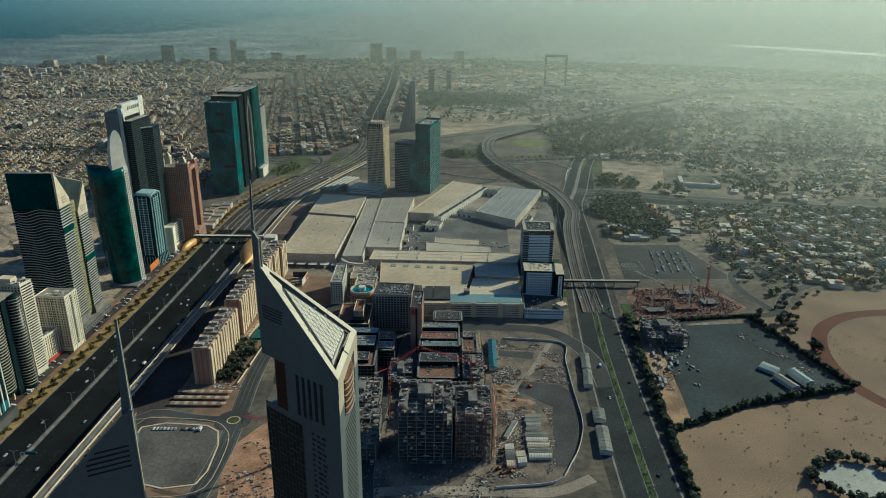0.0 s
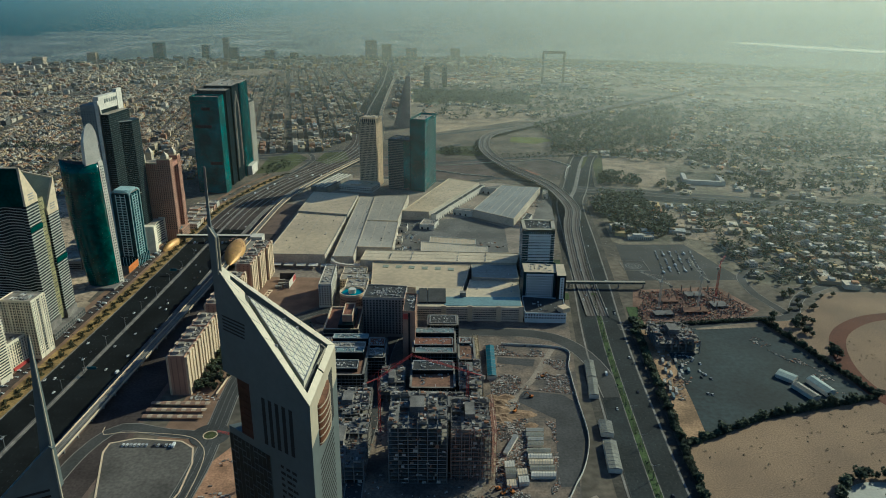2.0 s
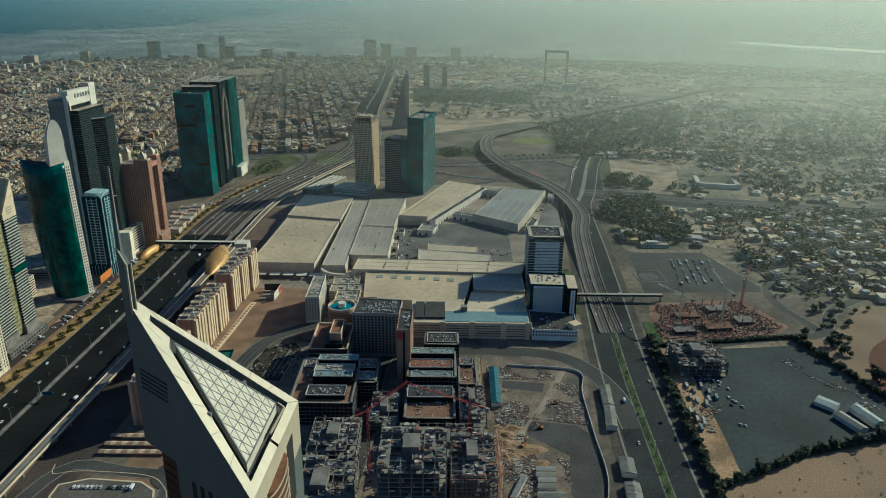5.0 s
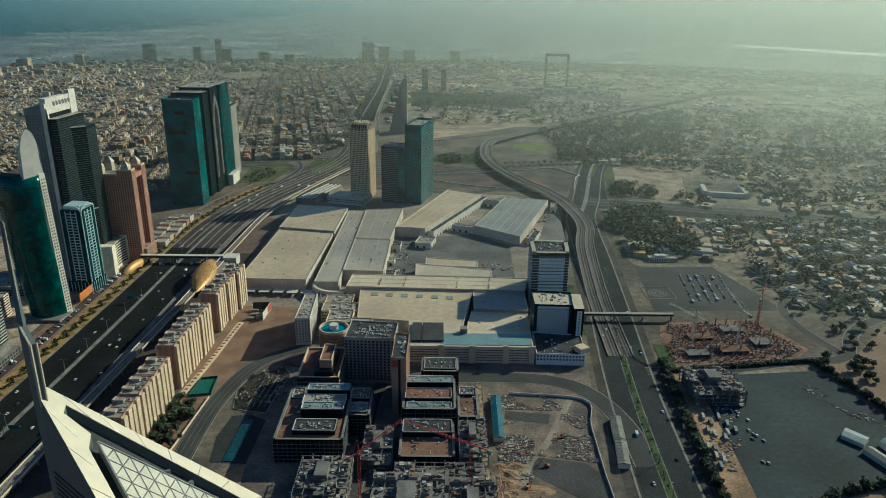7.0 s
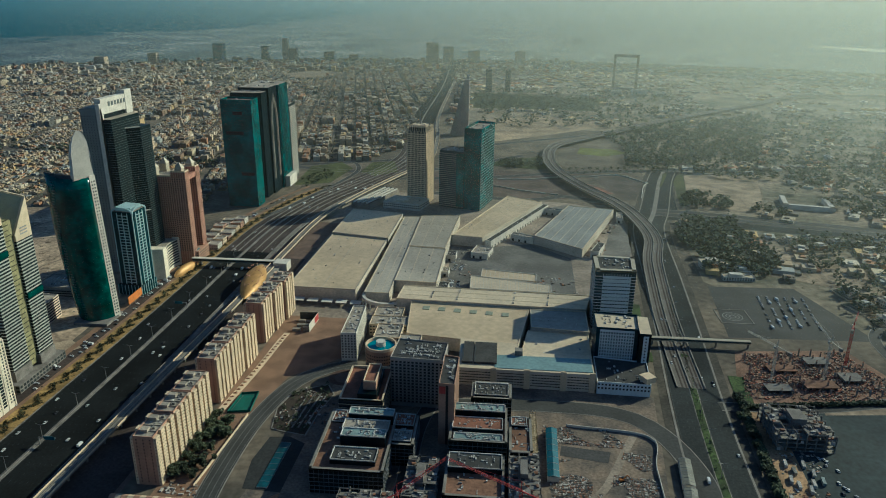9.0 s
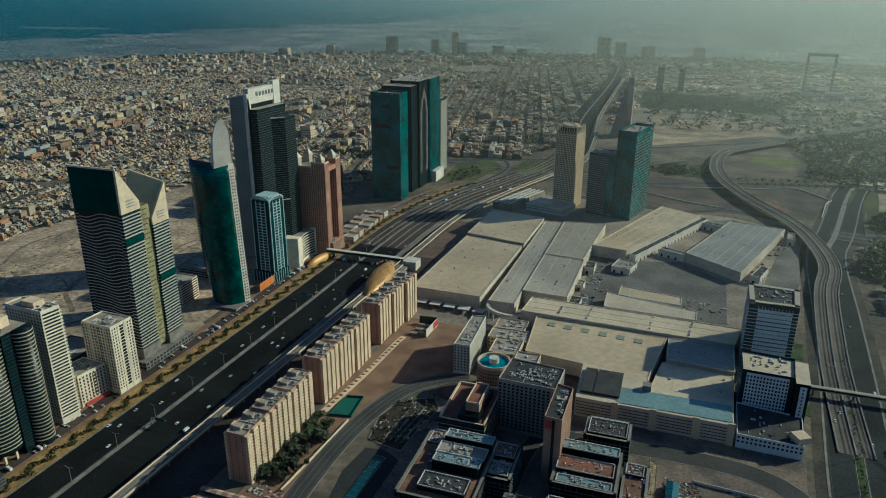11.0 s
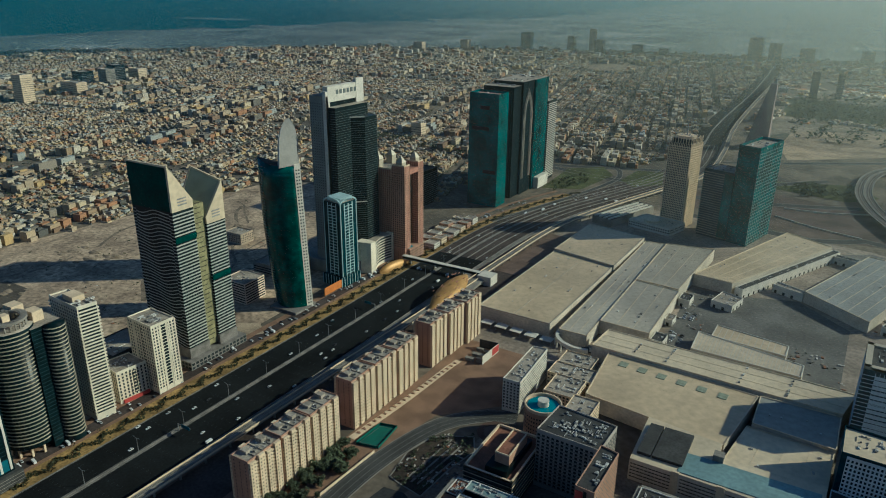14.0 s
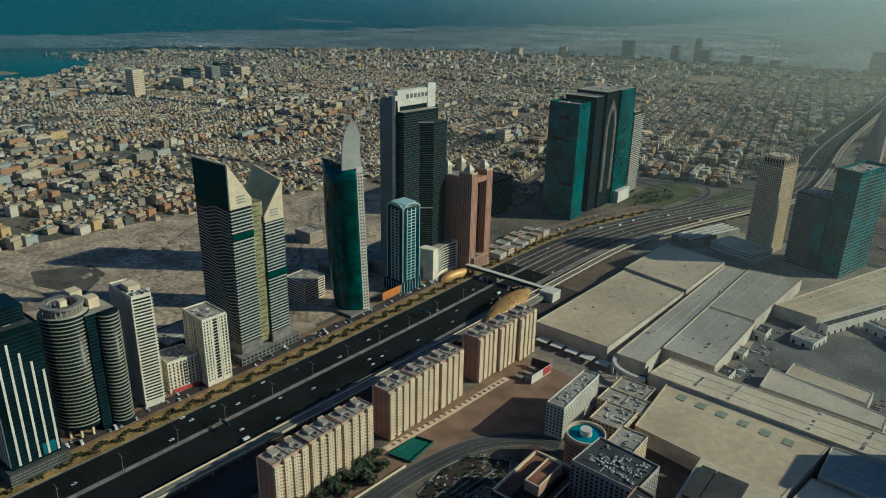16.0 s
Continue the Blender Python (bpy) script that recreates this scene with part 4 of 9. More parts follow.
# its twin, whose spired corner stands beside the camera
twin = thing("sharp_topped_tower", "grey aluminium tower with a spired corner, in shade", "tower", (-160, 255, 0))
D1, D2, D3 = (-136.5, 267.0), (-178.0, 300.0), (-184.0, 243.0)
g = Geo()
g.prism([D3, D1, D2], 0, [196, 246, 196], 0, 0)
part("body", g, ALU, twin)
g = Geo()
for a, b, za, zb in ((D1, D2, 246, 196), (D3, D1, 196, 246)):
    g.beam((*a, za + 0.4), (*b, zb + 0.4), 0.9)
part("parapet", g, ALU, twin)
g = Geo()
for k in range(5):
    z = 229 - k * 2.6
    g.ledge(D3, D1, 32, 50, z - 0.9, z, 0.12)
part("louvre", g, DARK, twin, "", "stuff")
g = Geo()
g.v += [(-141.5, 265.5, 228), (-136.4, 266.6, 228), (-136.6, 270, 228), (-141, 270, 228), (-138.4, 269.6, 288.5), (-137.7, 269.8, 288.5), (-137.7, 270.4, 288.5), (-138.4, 270.4, 288.5)]
g.f += [(0, 1, 5, 4), (1, 2, 6, 5), (2, 3, 7, 6), (3, 0, 4, 7), (4, 5, 6, 7), (3, 2, 1, 0)]
g.m += [0] * 6
part("fin", g, ALU, twin)
g = Geo()
g.beam((-136.3, 266.8, 150), (-136.3, 266.8, 240), 0.3)
g.beam((-136.3, 266.8, 240), (-137.8, 269.8, 289), 0.3, 0, 0.15)
part("corner_edge", g, ALU_PALE, twin, "bright metal edge")


# --- the towers along the highway ---
PALE_GREEN = mat("pale_green_roof", (0.34, 0.35, 0.25), 0.7, 0, 0.15)

def striped_tower():
    pts = rect(-497, 596, -446, 630)
    t = block("striped_office_tower", "dark glass tower with white vertical stripes", pts, 128, GLASS, ROOF_DARK, "highway towers", "tower", 6, 3)
    g = Geo()
    g.prism(rect(-490, 606, -458, 626), 128, 141)
    part("upper_storeys", g, GLASS, t)
    dress(t, "floor_banding", NAVY, lambda g: bands(g, rect(-490, 606, -458, 626), 128, 141, 5, 0.4, 0.3))
    for x0, x1, h in ((-497, -480, 137), (-466, -446, 121)):
        g = Geo()
        g.prism(rect(x0, 592, x1, 596.2), 0, h)
        part("stepped_pier", g, GLASS, t)
        for k in range(4):
            g = Geo()
            s = x0 + 1.5 + k * (x1 - x0 - 3) / 3
            g.box(s - 0.9, 591.4, 14, s + 0.9, 592.2, h - k * 4)
            part("white_stripe", g, WHITE, t)
    for k in range(5):
        g = Geo()
        y = 598 + k * 7.4
        g.box(-446.1, y - 0.9, 14, -445.3, y + 0.9, 128 - k * 10)
        part("white_stripe", g, WHITE, t)
    dress(t, "floor_banding", NAVY, lambda g: bands(g, pts, 0, 126, 36, 0.35, 0.15))
    g = Geo()
    g.ledge((-446, 600), (-446, 630), 16, 26, 14, 24, 0.5)
    part("lit_sign", g, BLUE, t, "cyan sign panel")
    g = Geo()
    g.prism(rect(-500, 588, -442, 634), 0, 12)
    part("podium", g, ROOF_DARK, t)
    dress(t, "podium_bands", CONCRETE, lambda g: bands(g, rect(-500, 588, -442, 634), 1, 12, 4, 0.3, 0.2))


def ring_tower():
    t = thing("round_glass_tower", "round dark glass tower with pale floor rings", "tower", (-486, 672, 0), "highway towers")
    cx, cy, r = -482.0, 664.0, 19.5
    circ = [(cx + r * math.cos(a * math.pi / 16), cy + r * math.sin(a * math.pi / 16)) for a in range(32)]
    g = Geo()
    g.prism(circ, 8, 114, 0, 1)
    part("round_body", g, [GLASS, ROOF], t, "", "", True)
    dress(t, "ring_banding", ALU_PALE, lambda g: bands(g, circ, 12, 114, 30, 0.8, 0.6))
    dress(t, "mullion_grid", NAVY, lambda g: fins(g, circ, 8, 114, 3.9, 0.2, 0.2))
    wing = rect(-505, 672, -462, 698)
    g = Geo()
    g.prism(wing, 0, 112, 0, 1)
    part("wing", g, [GLASS, ROOF], t)
    dress(t, "floor_banding", NAVY, lambda g: bands(g, wing, 6, 112, 32, 0.4, 0.3))
    g = Geo()
    fan = [(-463 + 9 * math.cos(a * math.pi / 10 - math.pi / 2), 691 + 9 * math.sin(a * math.pi / 10 - math.pi / 2)) for a in range(11)]
    g.prism(fan, 0, 112)
    part("rounded_corner", g, GLASS, t, "", "", True)
    dress(t, "corner_banding", ALU_PALE, lambda g: bands(g, fan, 6, 112, 31, 0.9, 0.5, 0, range(10)))
    g = Geo()
    for k in range(24):
        a = k * math.pi / 12
        g.beam((cx + 15 * math.cos(a), cy + 15 * math.sin(a), 114), (cx + 15 * math.cos(a), cy + 15 * math.sin(a), 121), 0.5)
    crown = [(cx + 16.5 * math.cos(a * math.pi / 16), cy + 16.5 * math.sin(a * math.pi / 16)) for a in range(32)]
    for a, b in edges(crown):
        g.ledge(a, b, 0, length(a, b), 120, 122, 0.2, 0, -5.0)
    part("crown", g, CONCRETE, t, "open ring crown", "stuff")
    for x, y, w, d, h in ((-496, 680, 12, 10, 124), (-478, 686, 10, 9, 121), (-487, 690, 8, 8, 118), (-482, 664, 6, 6, 124)):
        g = Geo()
        g.turned(x, y, w, d, 111, h, 0)
        part("lift_house", g, CREAM, t)
    g = Geo()
    for k in range(12):
        a = k * math.pi / 6
        g.beam((cx + 18 * math.cos(a), cy + 18 * math.sin(a), 0), (cx + 18 * math.cos(a), cy + 18 * math.sin(a), 9), 0.9)
    part("base_colonnade", g, CREAM, t, "", "stuff")


def cream_tower():
    pts = [(-510, 718), (-466, 715), (-463, 732), (-508, 735)]
    t = block("cream_apartment_tower", "cream apartment tower with white balcony bands", pts, 113, WARM_WHITE, ROOF, "highway towers", "tower", 14, 5, 5)
    dress(t, "balcony_banding", WARM_WHITE, lambda g: bands(g, pts, 6, 111, 33, 1.25, 0.9, 0, (1, 3)))
    dress(t, "window_banding", WINDOW, lambda g: [g.ledge(a, b, 1, length(a, b) - 1, 6 + i * 3.18 + 1.3, 6 + i * 3.18 + 3.0, 0.15) for a, b in (edges(pts)[1], edges(pts)[3]) for i in range(33)])
    dress(t, "window_grid", WINDOW, lambda g: panes(g, pts, 6, 111, 33, 3.6, 1.6, 1.7, 0, (0, 2), 0.06))
    dress(t, "floor_lining", WARM_WHITE, lambda g: bands(g, pts, 6, 111, 33, 0.5, 0.25, 0, (0, 2)))
    g = Geo()
    g.turned(-486, 726, 16, 11, 113, 118, -4)
    part("lift_house", g, CREAM, t)


def white_block():
    pts = [(-491, 777), (-454, 774), (-453, 800), (-489, 802)]
    t = block("white_apartment_block", "white apartment block with small windows and plant roof", pts, 72, WARM_WHITE, ROOF, "highway towers", "building", 26, 7, 5)
    dress(t, "window_grid", WINDOW, lambda g: panes(g, pts, 5, 71, 20, 3.1, 1.7, 1.9))
    dress(t, "floor_lining", WARM_WHITE, lambda g: bands(g, pts, 5, 71, 20, 0.6, 0.35))
    dress(t, "pier_grid", WARM_WHITE, lambda g: fins(g, pts, 0, 72, 9.0, 1.2, 0.6))
    g = Geo()
    for a, b in ((pts[0], pts[1]), (pts[1], pts[2])):
        g.ledge(a, b, length(a, b) / 2 - 1.8, length(a, b) / 2 + 1.8, 6, 70, 0.2)
    part("glass_slot", g, GLASS, t)


def small_block():
    pts = [(-500, 748), (-471, 743), (-467, 773), (-495, 775)]
    t = block("low_white_block", "low cream block with deep window slots", pts, 33, WARM_WHITE, ROOF, "highway towers", "building", 18, 9, 4)
    dress(t, "window_grid", WINDOW, lambda g: panes(g, pts, 4, 32, 8, 3.4, 1.7, 2.2))
    dress(t, "slot_window", WINDOW, lambda g: [g.ledge(pts[1], pts[2], 12 + k * 3, 13.3 + k * 3, 6, 30, 0.1) for k in range(3)])
    dress(t, "sill_banding", CREAM, lambda g: bands(g, pts, 4, 32, 8, 0.35, 0.3))
    g = Geo()
    g.ledge(pts[1], pts[2], 3, 29, 0.4, 3.6, 1.8)
    part("shop_canopy", g, RED, t, "red shop awning")


STRIPE = mat("grey_white_panel", (0.43, 0.42, 0.37), 0.7, 0, 0.12, 0.08, 0.7)


def slab_tower():
    """Two striped slabs with sloping tops and a gold recess between."""
    t = thing("twin_slab_tower", "dark twin-slab tower with wavy white stripes and green glass top", "tower", (-490, 855, 0), "highway towers")
    for x0, x1, y0, y1, hi, lo, flip in ((-528, -470, 827, 852, 212, 173, 0), (-512, -469, 866, 890, 194, 151, 1)):
        pts = rect(x0, y0, x1, y1)
        g = Geo()
        g.prism(pts, 12, lo - 6, 0, 0)
        slab = part("slab", g, GLASS, t)
        tops = [hi, hi, lo + 1, lo + 1] if not flip else [lo + 1, lo + 1, hi - 9, hi]
        g = Geo()
        g.prism(pts, lo - 6, tops, 0, 1)
        part("sloping_top", g, [BLACK_GREEN, PALE_GREEN], t, "dark green glass top")
        g = Geo()
        q = [(x1 + 0.3, y0 - 0.3, lo - 6), (x1 + 0.3, y1 + 0.3, lo - 6), (x1 + 0.3, y1 + 0.3, tops[2] + 1), (x1 + 0.3, y0 - 0.3, tops[1] + 1)]
        g.poly(q)
        g.poly([(x - 2.5, y, z) for x, y, z in q][::-1])
        for a, b in edges(q):
            g.poly([a, (a[0] - 2.5, a[1], a[2]), (b[0] - 2.5, b[1], b[2]), b])
        part("pale_gable", g, ROOF_PALE, t, "pale pointed gable")
        g = Geo()
        for k in range(2):
            g.beam((x0, y0 if k else y1, tops[0] if k else tops[3]), (x1, y0 if k else y1, tops[1] if k else tops[2]), 0.8)
        g.beam((x0, y0, tops[0]), (x0, y1, tops[3]), 0.8)
        part("roof_edge", g, ROOF_PALE, t)
        g = Geo()
        for k in range(3):
            g.ledge((x1 + 0.3, y0), (x1 + 0.3, y1), 7, 18, lo - 1 + k * 3, lo + 0.4 + k * 3, 0.1)
        part("gable_vent", g, METAL, t, "", "stuff")
        g = Geo()
        rows = int((lo - 22) / 3.45)
        for i in range(rows):
            z = 18 + i * 3.45
            c = x1 - x0
            for s in range(12):
                f0, f1 = s / 12, (s + 1) / 12
                w0, w1 = (2.2 * math.sin(f * 5.0 + i * 0.10) + 1.0 * math.sin(f * 11 + i * 0.2) for f in (f0, f1))
                if s < 1 or s > 10:
                    w0 = w1 = 0.0
                q = [(x0 + c * f0, y0 - 0.25, z + w0), (x0 + c * f1, y0 - 0.25, z + w1), (x0 + c * f1, y0 - 0.25, z + w1 + 0.9), (x0 + c * f0, y0 - 0.25, z + w0 + 0.9)]
                g.poly(q)
                g.poly([q[3], q[2], (q[2][0], y0, q[2][2]), (q[3][0], y0, q[3][2])])
            g.ledge((x1, y0), (x1, y1), -0.25, y1 - y0, z, z + 1.4, 0.3)
            g.ledge((x1, y1), (x0, y1), 0, c, z, z + 1.1, 0.5)
        part("striping", g, STRIPE, slab, "white stripes", "stuff")
        g = Geo()
        g.ledge((x1, y0), (x1, y1), -0.4, y1 - y0 + 0.2, 18 + (34 - flip * 15) * 3.45, 18 + (35.6 - flip * 15) * 3.45, 0.9)
        part("green_belt", g, BLACK_GREEN, t)
        g = Geo()
        g.prism(rect(x0, y0 - 1, x1 + 1.5, y1), 8, 20)
        part("base_storey", g, RAW, t)
    g = Geo()
    g.prism(rect(-510, 852, -471.5, 866), 12, 168)
    part("recess_wall", g, mat("pale_gold_wall", (0.27, 0.25, 0.12), 0.6, 0, 0.25, 0.1, 0.4), t, "pale gold recess")
    dress(t, "recess_banding", mat("dark_gold_ledge", (0.06, 0.055, 0.03), 0.6), lambda g: [g.ledge((-471.5, 852), (-471.5, 866), 1 + (i % 3), 8 + (i % 3) * 2, 18 + i * 5.2, 18.8 + i * 5.2, 0.5) for i in range(30)])
    g = Geo()
    g.prism(rect(-532, 820, -462, 897), 0, 9)
    part("podium", g, RAW, t)
    dress(t, "podium_glazing", WINDOW, lambda g: panes(g, rect(-532, 820, -462, 897), 0.5, 8.5, 2, 5, 3.6, 2.6))


def green_tower():
    """A curved green glass tower with a narrow white flank that ends in a sail."""
    t = thing("green_glass_tower", "curved green glass tower with a white sail crown", "tower", (-482, 1000, 0), "highway towers")
    n, top = 18, 186.0
    rows = [0, 8, 18, 30, 46, 66, 90, 116, 142, 166, top]

    def front(z):
        f = z / top
        a = Vector((-496 - 14 * min(1.0, f * 1.7) ** 0.6, 986 - 2 * f))
        b = Vector((-460.2, 997.6 - 7.6 * f))
        d = (b - a).normalized()
        out = Vector((d.y, -d.x)) * (10.5 + 4.0 * math.sin(math.pi * f))
        return [a.lerp(b, i / n) + out * math.sin(math.pi * i / n) ** 0.8 for i in range(n + 1)]

    g = Geo()
    k = n + 3
    for z in rows:
        o = front(z) + [Vector((-470, 1013 - 7 * z / top)), Vector((-504, 1008 - 5 * z / top))]
        for i, p in enumerate(o):
            u = min(1.0, i / n)
            g.v.append((p.x, p.y, z if z < top else 178 + 9 * (1 - u) ** 2 + (2.0 * u if i <= n else 0)))
    for r in range(len(rows) - 1):
        for i in range(k):
            j = (i + 1) % k
            g.f.append((r * k + i, r * k + j, (r + 1) * k + j, (r + 1) * k + i))
            g.m.append(0)
    g.f.append(tuple((len(rows) - 1) * k + i for i in range(k)))
    g.m.append(1)
    part("glass_body", g, [GREEN_GLASS, ROOF_DARK], t, "", "", True)
    g = Geo()
    for z in range(4, 176, 4):
        o = front(z)
        for a, b in zip(o, o[1:]):
            g.ledge(a, b, 0, length(a, b), z, z + 0.22, 0.10)
    part("glazing_lining", g, BLACK_GREEN, t, "", "stuff")
    # short curved balconies that wander up the shaded side
    g = Geo()
    for i in range(52):
        z = 8 + i * 3.3
        o = front(z)
        s0 = 0.17 + 0.035 * math.sin(i * 0.55) + (0.06 if z < 40 else 0.0)
        for d0, d1 in ((0.0, 0.035), (0.055, 0.085)):
            a, b = o[int(s0 * n)].lerp(o[int(s0 * n) + 1], s0 * n % 1 + d0 * n), o[int(s0 * n)].lerp(o[int(s0 * n) + 1], s0 * n % 1 + d1 * n)
            g.ledge(a, b, 0, length(a, b), z, z + 1.3, 0.7)
    part("balcony_banding", g, mat("green_metal", (0.03, 0.11, 0.095), 0.4, 0, 0.2, 0.1, 0.6), t, "", "stuff")
    # the white flank leans with the glass
    lo = [(-460.0, 997.4), (-457.2, 1005.4), (-470.0, 1013.0)]
    hi = [(-460.0, 989.8), (-457.2, 997.0), (-470.0, 1005.0)]
    at = lambda i, z: (lo[i][0] + (hi[i][0] - lo[i][0]) * z / 182, lo[i][1] + (hi[i][1] - lo[i][1]) * z / 182, z)
    g = Geo()
    for i, j in ((0, 1), (1, 2)):
        g.poly([at(i, 0), at(j, 0), at(j, 182), at(i, 182)])
    g.poly([at(0, 182), at(1, 182), at(2, 182)])
    flank = part("white_flank", g, WHITE, t)
    g = Geo()
    for z in range(6, 178, 4):
        for u0, u1 in ((0.18, 0.42), (0.58, 0.82)):
            q = []
            for u, zz in ((u0, z), (u1, z), (u1, z + 1.7), (u0, z + 1.7)):
                a, b = at(0, zz), at(1, zz)
                q.append((a[0] + (b[0] - a[0]) * u + 0.10, a[1] + (b[1] - a[1]) * u - 0.07, zz))
            g.poly(q)
    part("flank_windows", g, WINDOW, flank, "", "stuff")
    # the sail: a white sheet with a rounded tip, a glazed back and slots
    p0, p1 = Vector((-470.5, 977.5)), Vector((-458.0, 996.6))
    prof = [(0.0, 179), (1.0, 181), (1.0, 207), (0.93, 221), (0.82, 230), (0.66, 234), (0.50, 233), (0.34, 228), (0.20, 220), (0.09, 210)]
    d = (p1 - p0).normalized()
    back = Vector((-d.y, d.x)) * 8.0
    curl = lambda u: Vector((d.y, -d.x)) * -3.0 * math.sin(math.pi * u)
    g = Geo()
    near = [(*(p0.lerp(p1, u) + curl(u)), z) for u, z in prof]
    far = [(*(p0.lerp(p1, u) + back), z - 3) for u, z in prof]
    g.poly(near)
    g.poly(far[::-1], 1)
    for i in range(len(prof)):
        j = (i + 1) % len(prof)
        g.poly([near[i], far[i], far[j], near[j]])
    sail = part("sail", g, [WHITE, GLASS], t, "white sail-shaped crown")
    g = Geo()
    for u0, u1, z0, z1 in ((0.90, 0.93, 186, 204), (0.95, 0.98, 186, 204), (0.60, 0.66, 222, 230), (0.72, 0.80, 220, 227)):
        a, b = p0.lerp(p1, u0) + curl(u0), p0.lerp(p1, u1) + curl(u1)
        g.ledge(a, b, 0, length(a, b), z0, z1, 0.15)
    part("crown_slots", g, DARK, sail, "", "stuff")
    g = Geo()
    g.prism(rect(-500, 974, -458, 1012), 0, 3.2)
    part("podium", g, RAW, t)


def hotel_slab():
    """The tall hotel with a pale side wall."""
    t = thing("hotel_tower", "tall dark hotel tower with a pale stone flank", "tower", (-500, 1150, 0), "highway towers")
    main = [(-528, 1108), (-492, 1108), (-488, 1172), (-528, 1176)]
    g = Geo()
    g.prism(main, 0, 226, 0, 1)
    part("body", g, [GLASS, ROOF], t)
    dress(t, "floor_banding", ALU, lambda g: bands(g, main, 20, 224, 64, 0.3, 0.25))
    g = Geo()
    g.prism([(-530, 1104), (-503, 1104), (-503, 1109), (-530, 1109)], 0, 240)
    part("stone_flank", g, mat("grey_stone", (0.22, 0.23, 0.215), 0.8, 0, 0.15), t, "grey stone flank")
    g = Geo()
    g.prism([(-508, 1103.6), (-503, 1103.6), (-503, 1112), (-508, 1112)], 0, 246)
    part("corner_pier", g, WHITE, t)
    g = Geo()
    g.prism([(-530, 1106), (-505, 1106), (-502, 1176), (-530, 1178)], 226, 240)
    part("upper_storey", g, GLASS, t)
    g = Geo()
    g.prism([(-511, 1108), (-503, 1108), (-500, 1178), (-508, 1178)], 232, 252)
    part("sign_wall", g, WHITE, t, "pale sign wall with plain lettering bars")
    for k in range(6):
        g = Geo()
        y = 1124 + k * 7.2
        x = -503 + 3 * (y - 1108) / 70
        g.box(x, y, 241, x + 0.5, y + 4.6, 246.5)
        part("sign_bar", g, ALU, t)
    prow = [(-503, 1124), (-477, 1150), (-476, 1176), (-496, 1178)]
    g = Geo()
    g.prism(prow, 0, 210)
    part("angled_front", g, GLASS, t)
    dress(t, "front_banding", ALU, lambda g: bands(g, prow, 18, 208, 62, 0.32, 0.3))
    g = Geo()
    g.ledge(prow[0], prow[1], -0.4, 1.0, 96, 211, 0.9)
    g.ledge(prow[0], prow[1], -0.4, length(prow[0], prow[1]), 94.6, 96, 0.9)
    g.ledge(prow[0], prow[1], -0.4, length(prow[0], prow[1]), 210, 211.4, 0.9)
    part("pale_frame", g, WHITE, t)
    g = Geo()
    g.prism([(-505, 1164), (-500, 1164), (-499, 1179), (-504, 1179)], 226, 257)
    part("end_pier", g, WHITE, t)
    dress(t, "flank_windows", WINDOW, lambda g: panes(g, [(-530, 1104), (-508, 1104), (-508, 1109), (-530, 1109)], 30, 232, 58, 3.2, 1.2, 1.5, 0, (0,), 0.08))
    g = Geo()
    g.prism(rect(-560, 1098, -470, 1190), 0, 18)
    part("podium", g, CONCRETE, t)


def blue_tower():
    pts = [(-491, 1075), (-462, 1072), (-459, 1101), (-488, 1105)]
    t = thing("blue_glass_tower", "blue glass tower with pale frames and an arched top", "tower", (-475, 1088, 0), "highway towers")
    g = Geo()
    g.prism(pts, 0, 114, 0, 1)
    part("body", g, [BLUE_GLASS, ROOF], t)
    dress(t, "pale_framing", FRAME_BLUE, lambda g: (fins(g, pts, 0, 112, 7.4, 1.1, 0.5), [g.ledge(a, b, length(a, b) * 0.26, length(a, b) * 0.74, 4 + i * 4, 4.9 + i * 4, 0.4) for a, b in edges(pts) for i in range(27)]))
    for (a, b) in edges(pts)[:2]:
        g = Geo()
        m, c = Vector(((a[0] + b[0]) / 2, (a[1] + b[1]) / 2, 112)), length(a, b) / 2
        d = Vector((b[0] - a[0], b[1] - a[1], 0)).normalized()
        for i in range(12):
            p, q = (m + d * (-c * math.cos(x)) + Vector((0, 0, 7 * math.sin(x))) for x in (math.pi * i / 12, math.pi * (i + 1) / 12))
            g.beam(p, q, 0.9)
        part("roof_arch", g, FRAME_BLUE, t)
    g = Geo()
    g.prism(inset(pts, 5), 114, 119)
    part("penthouse", g, FRAME_BLUE, t)
    g = Geo()
    g.prism([(-494, 1071), (-460.5, 1068), (-457.5, 1103), (-490, 1108)], 0, 14)
    part("podium", g, BLUE_GLASS, t)
    dress(t, "podium_frames", FRAME_BLUE, lambda g: fins(g, [(-494, 1071), (-460.5, 1068), (-457.5, 1103), (-490, 1108)], 0, 14, 5, 0.6, 0.4))


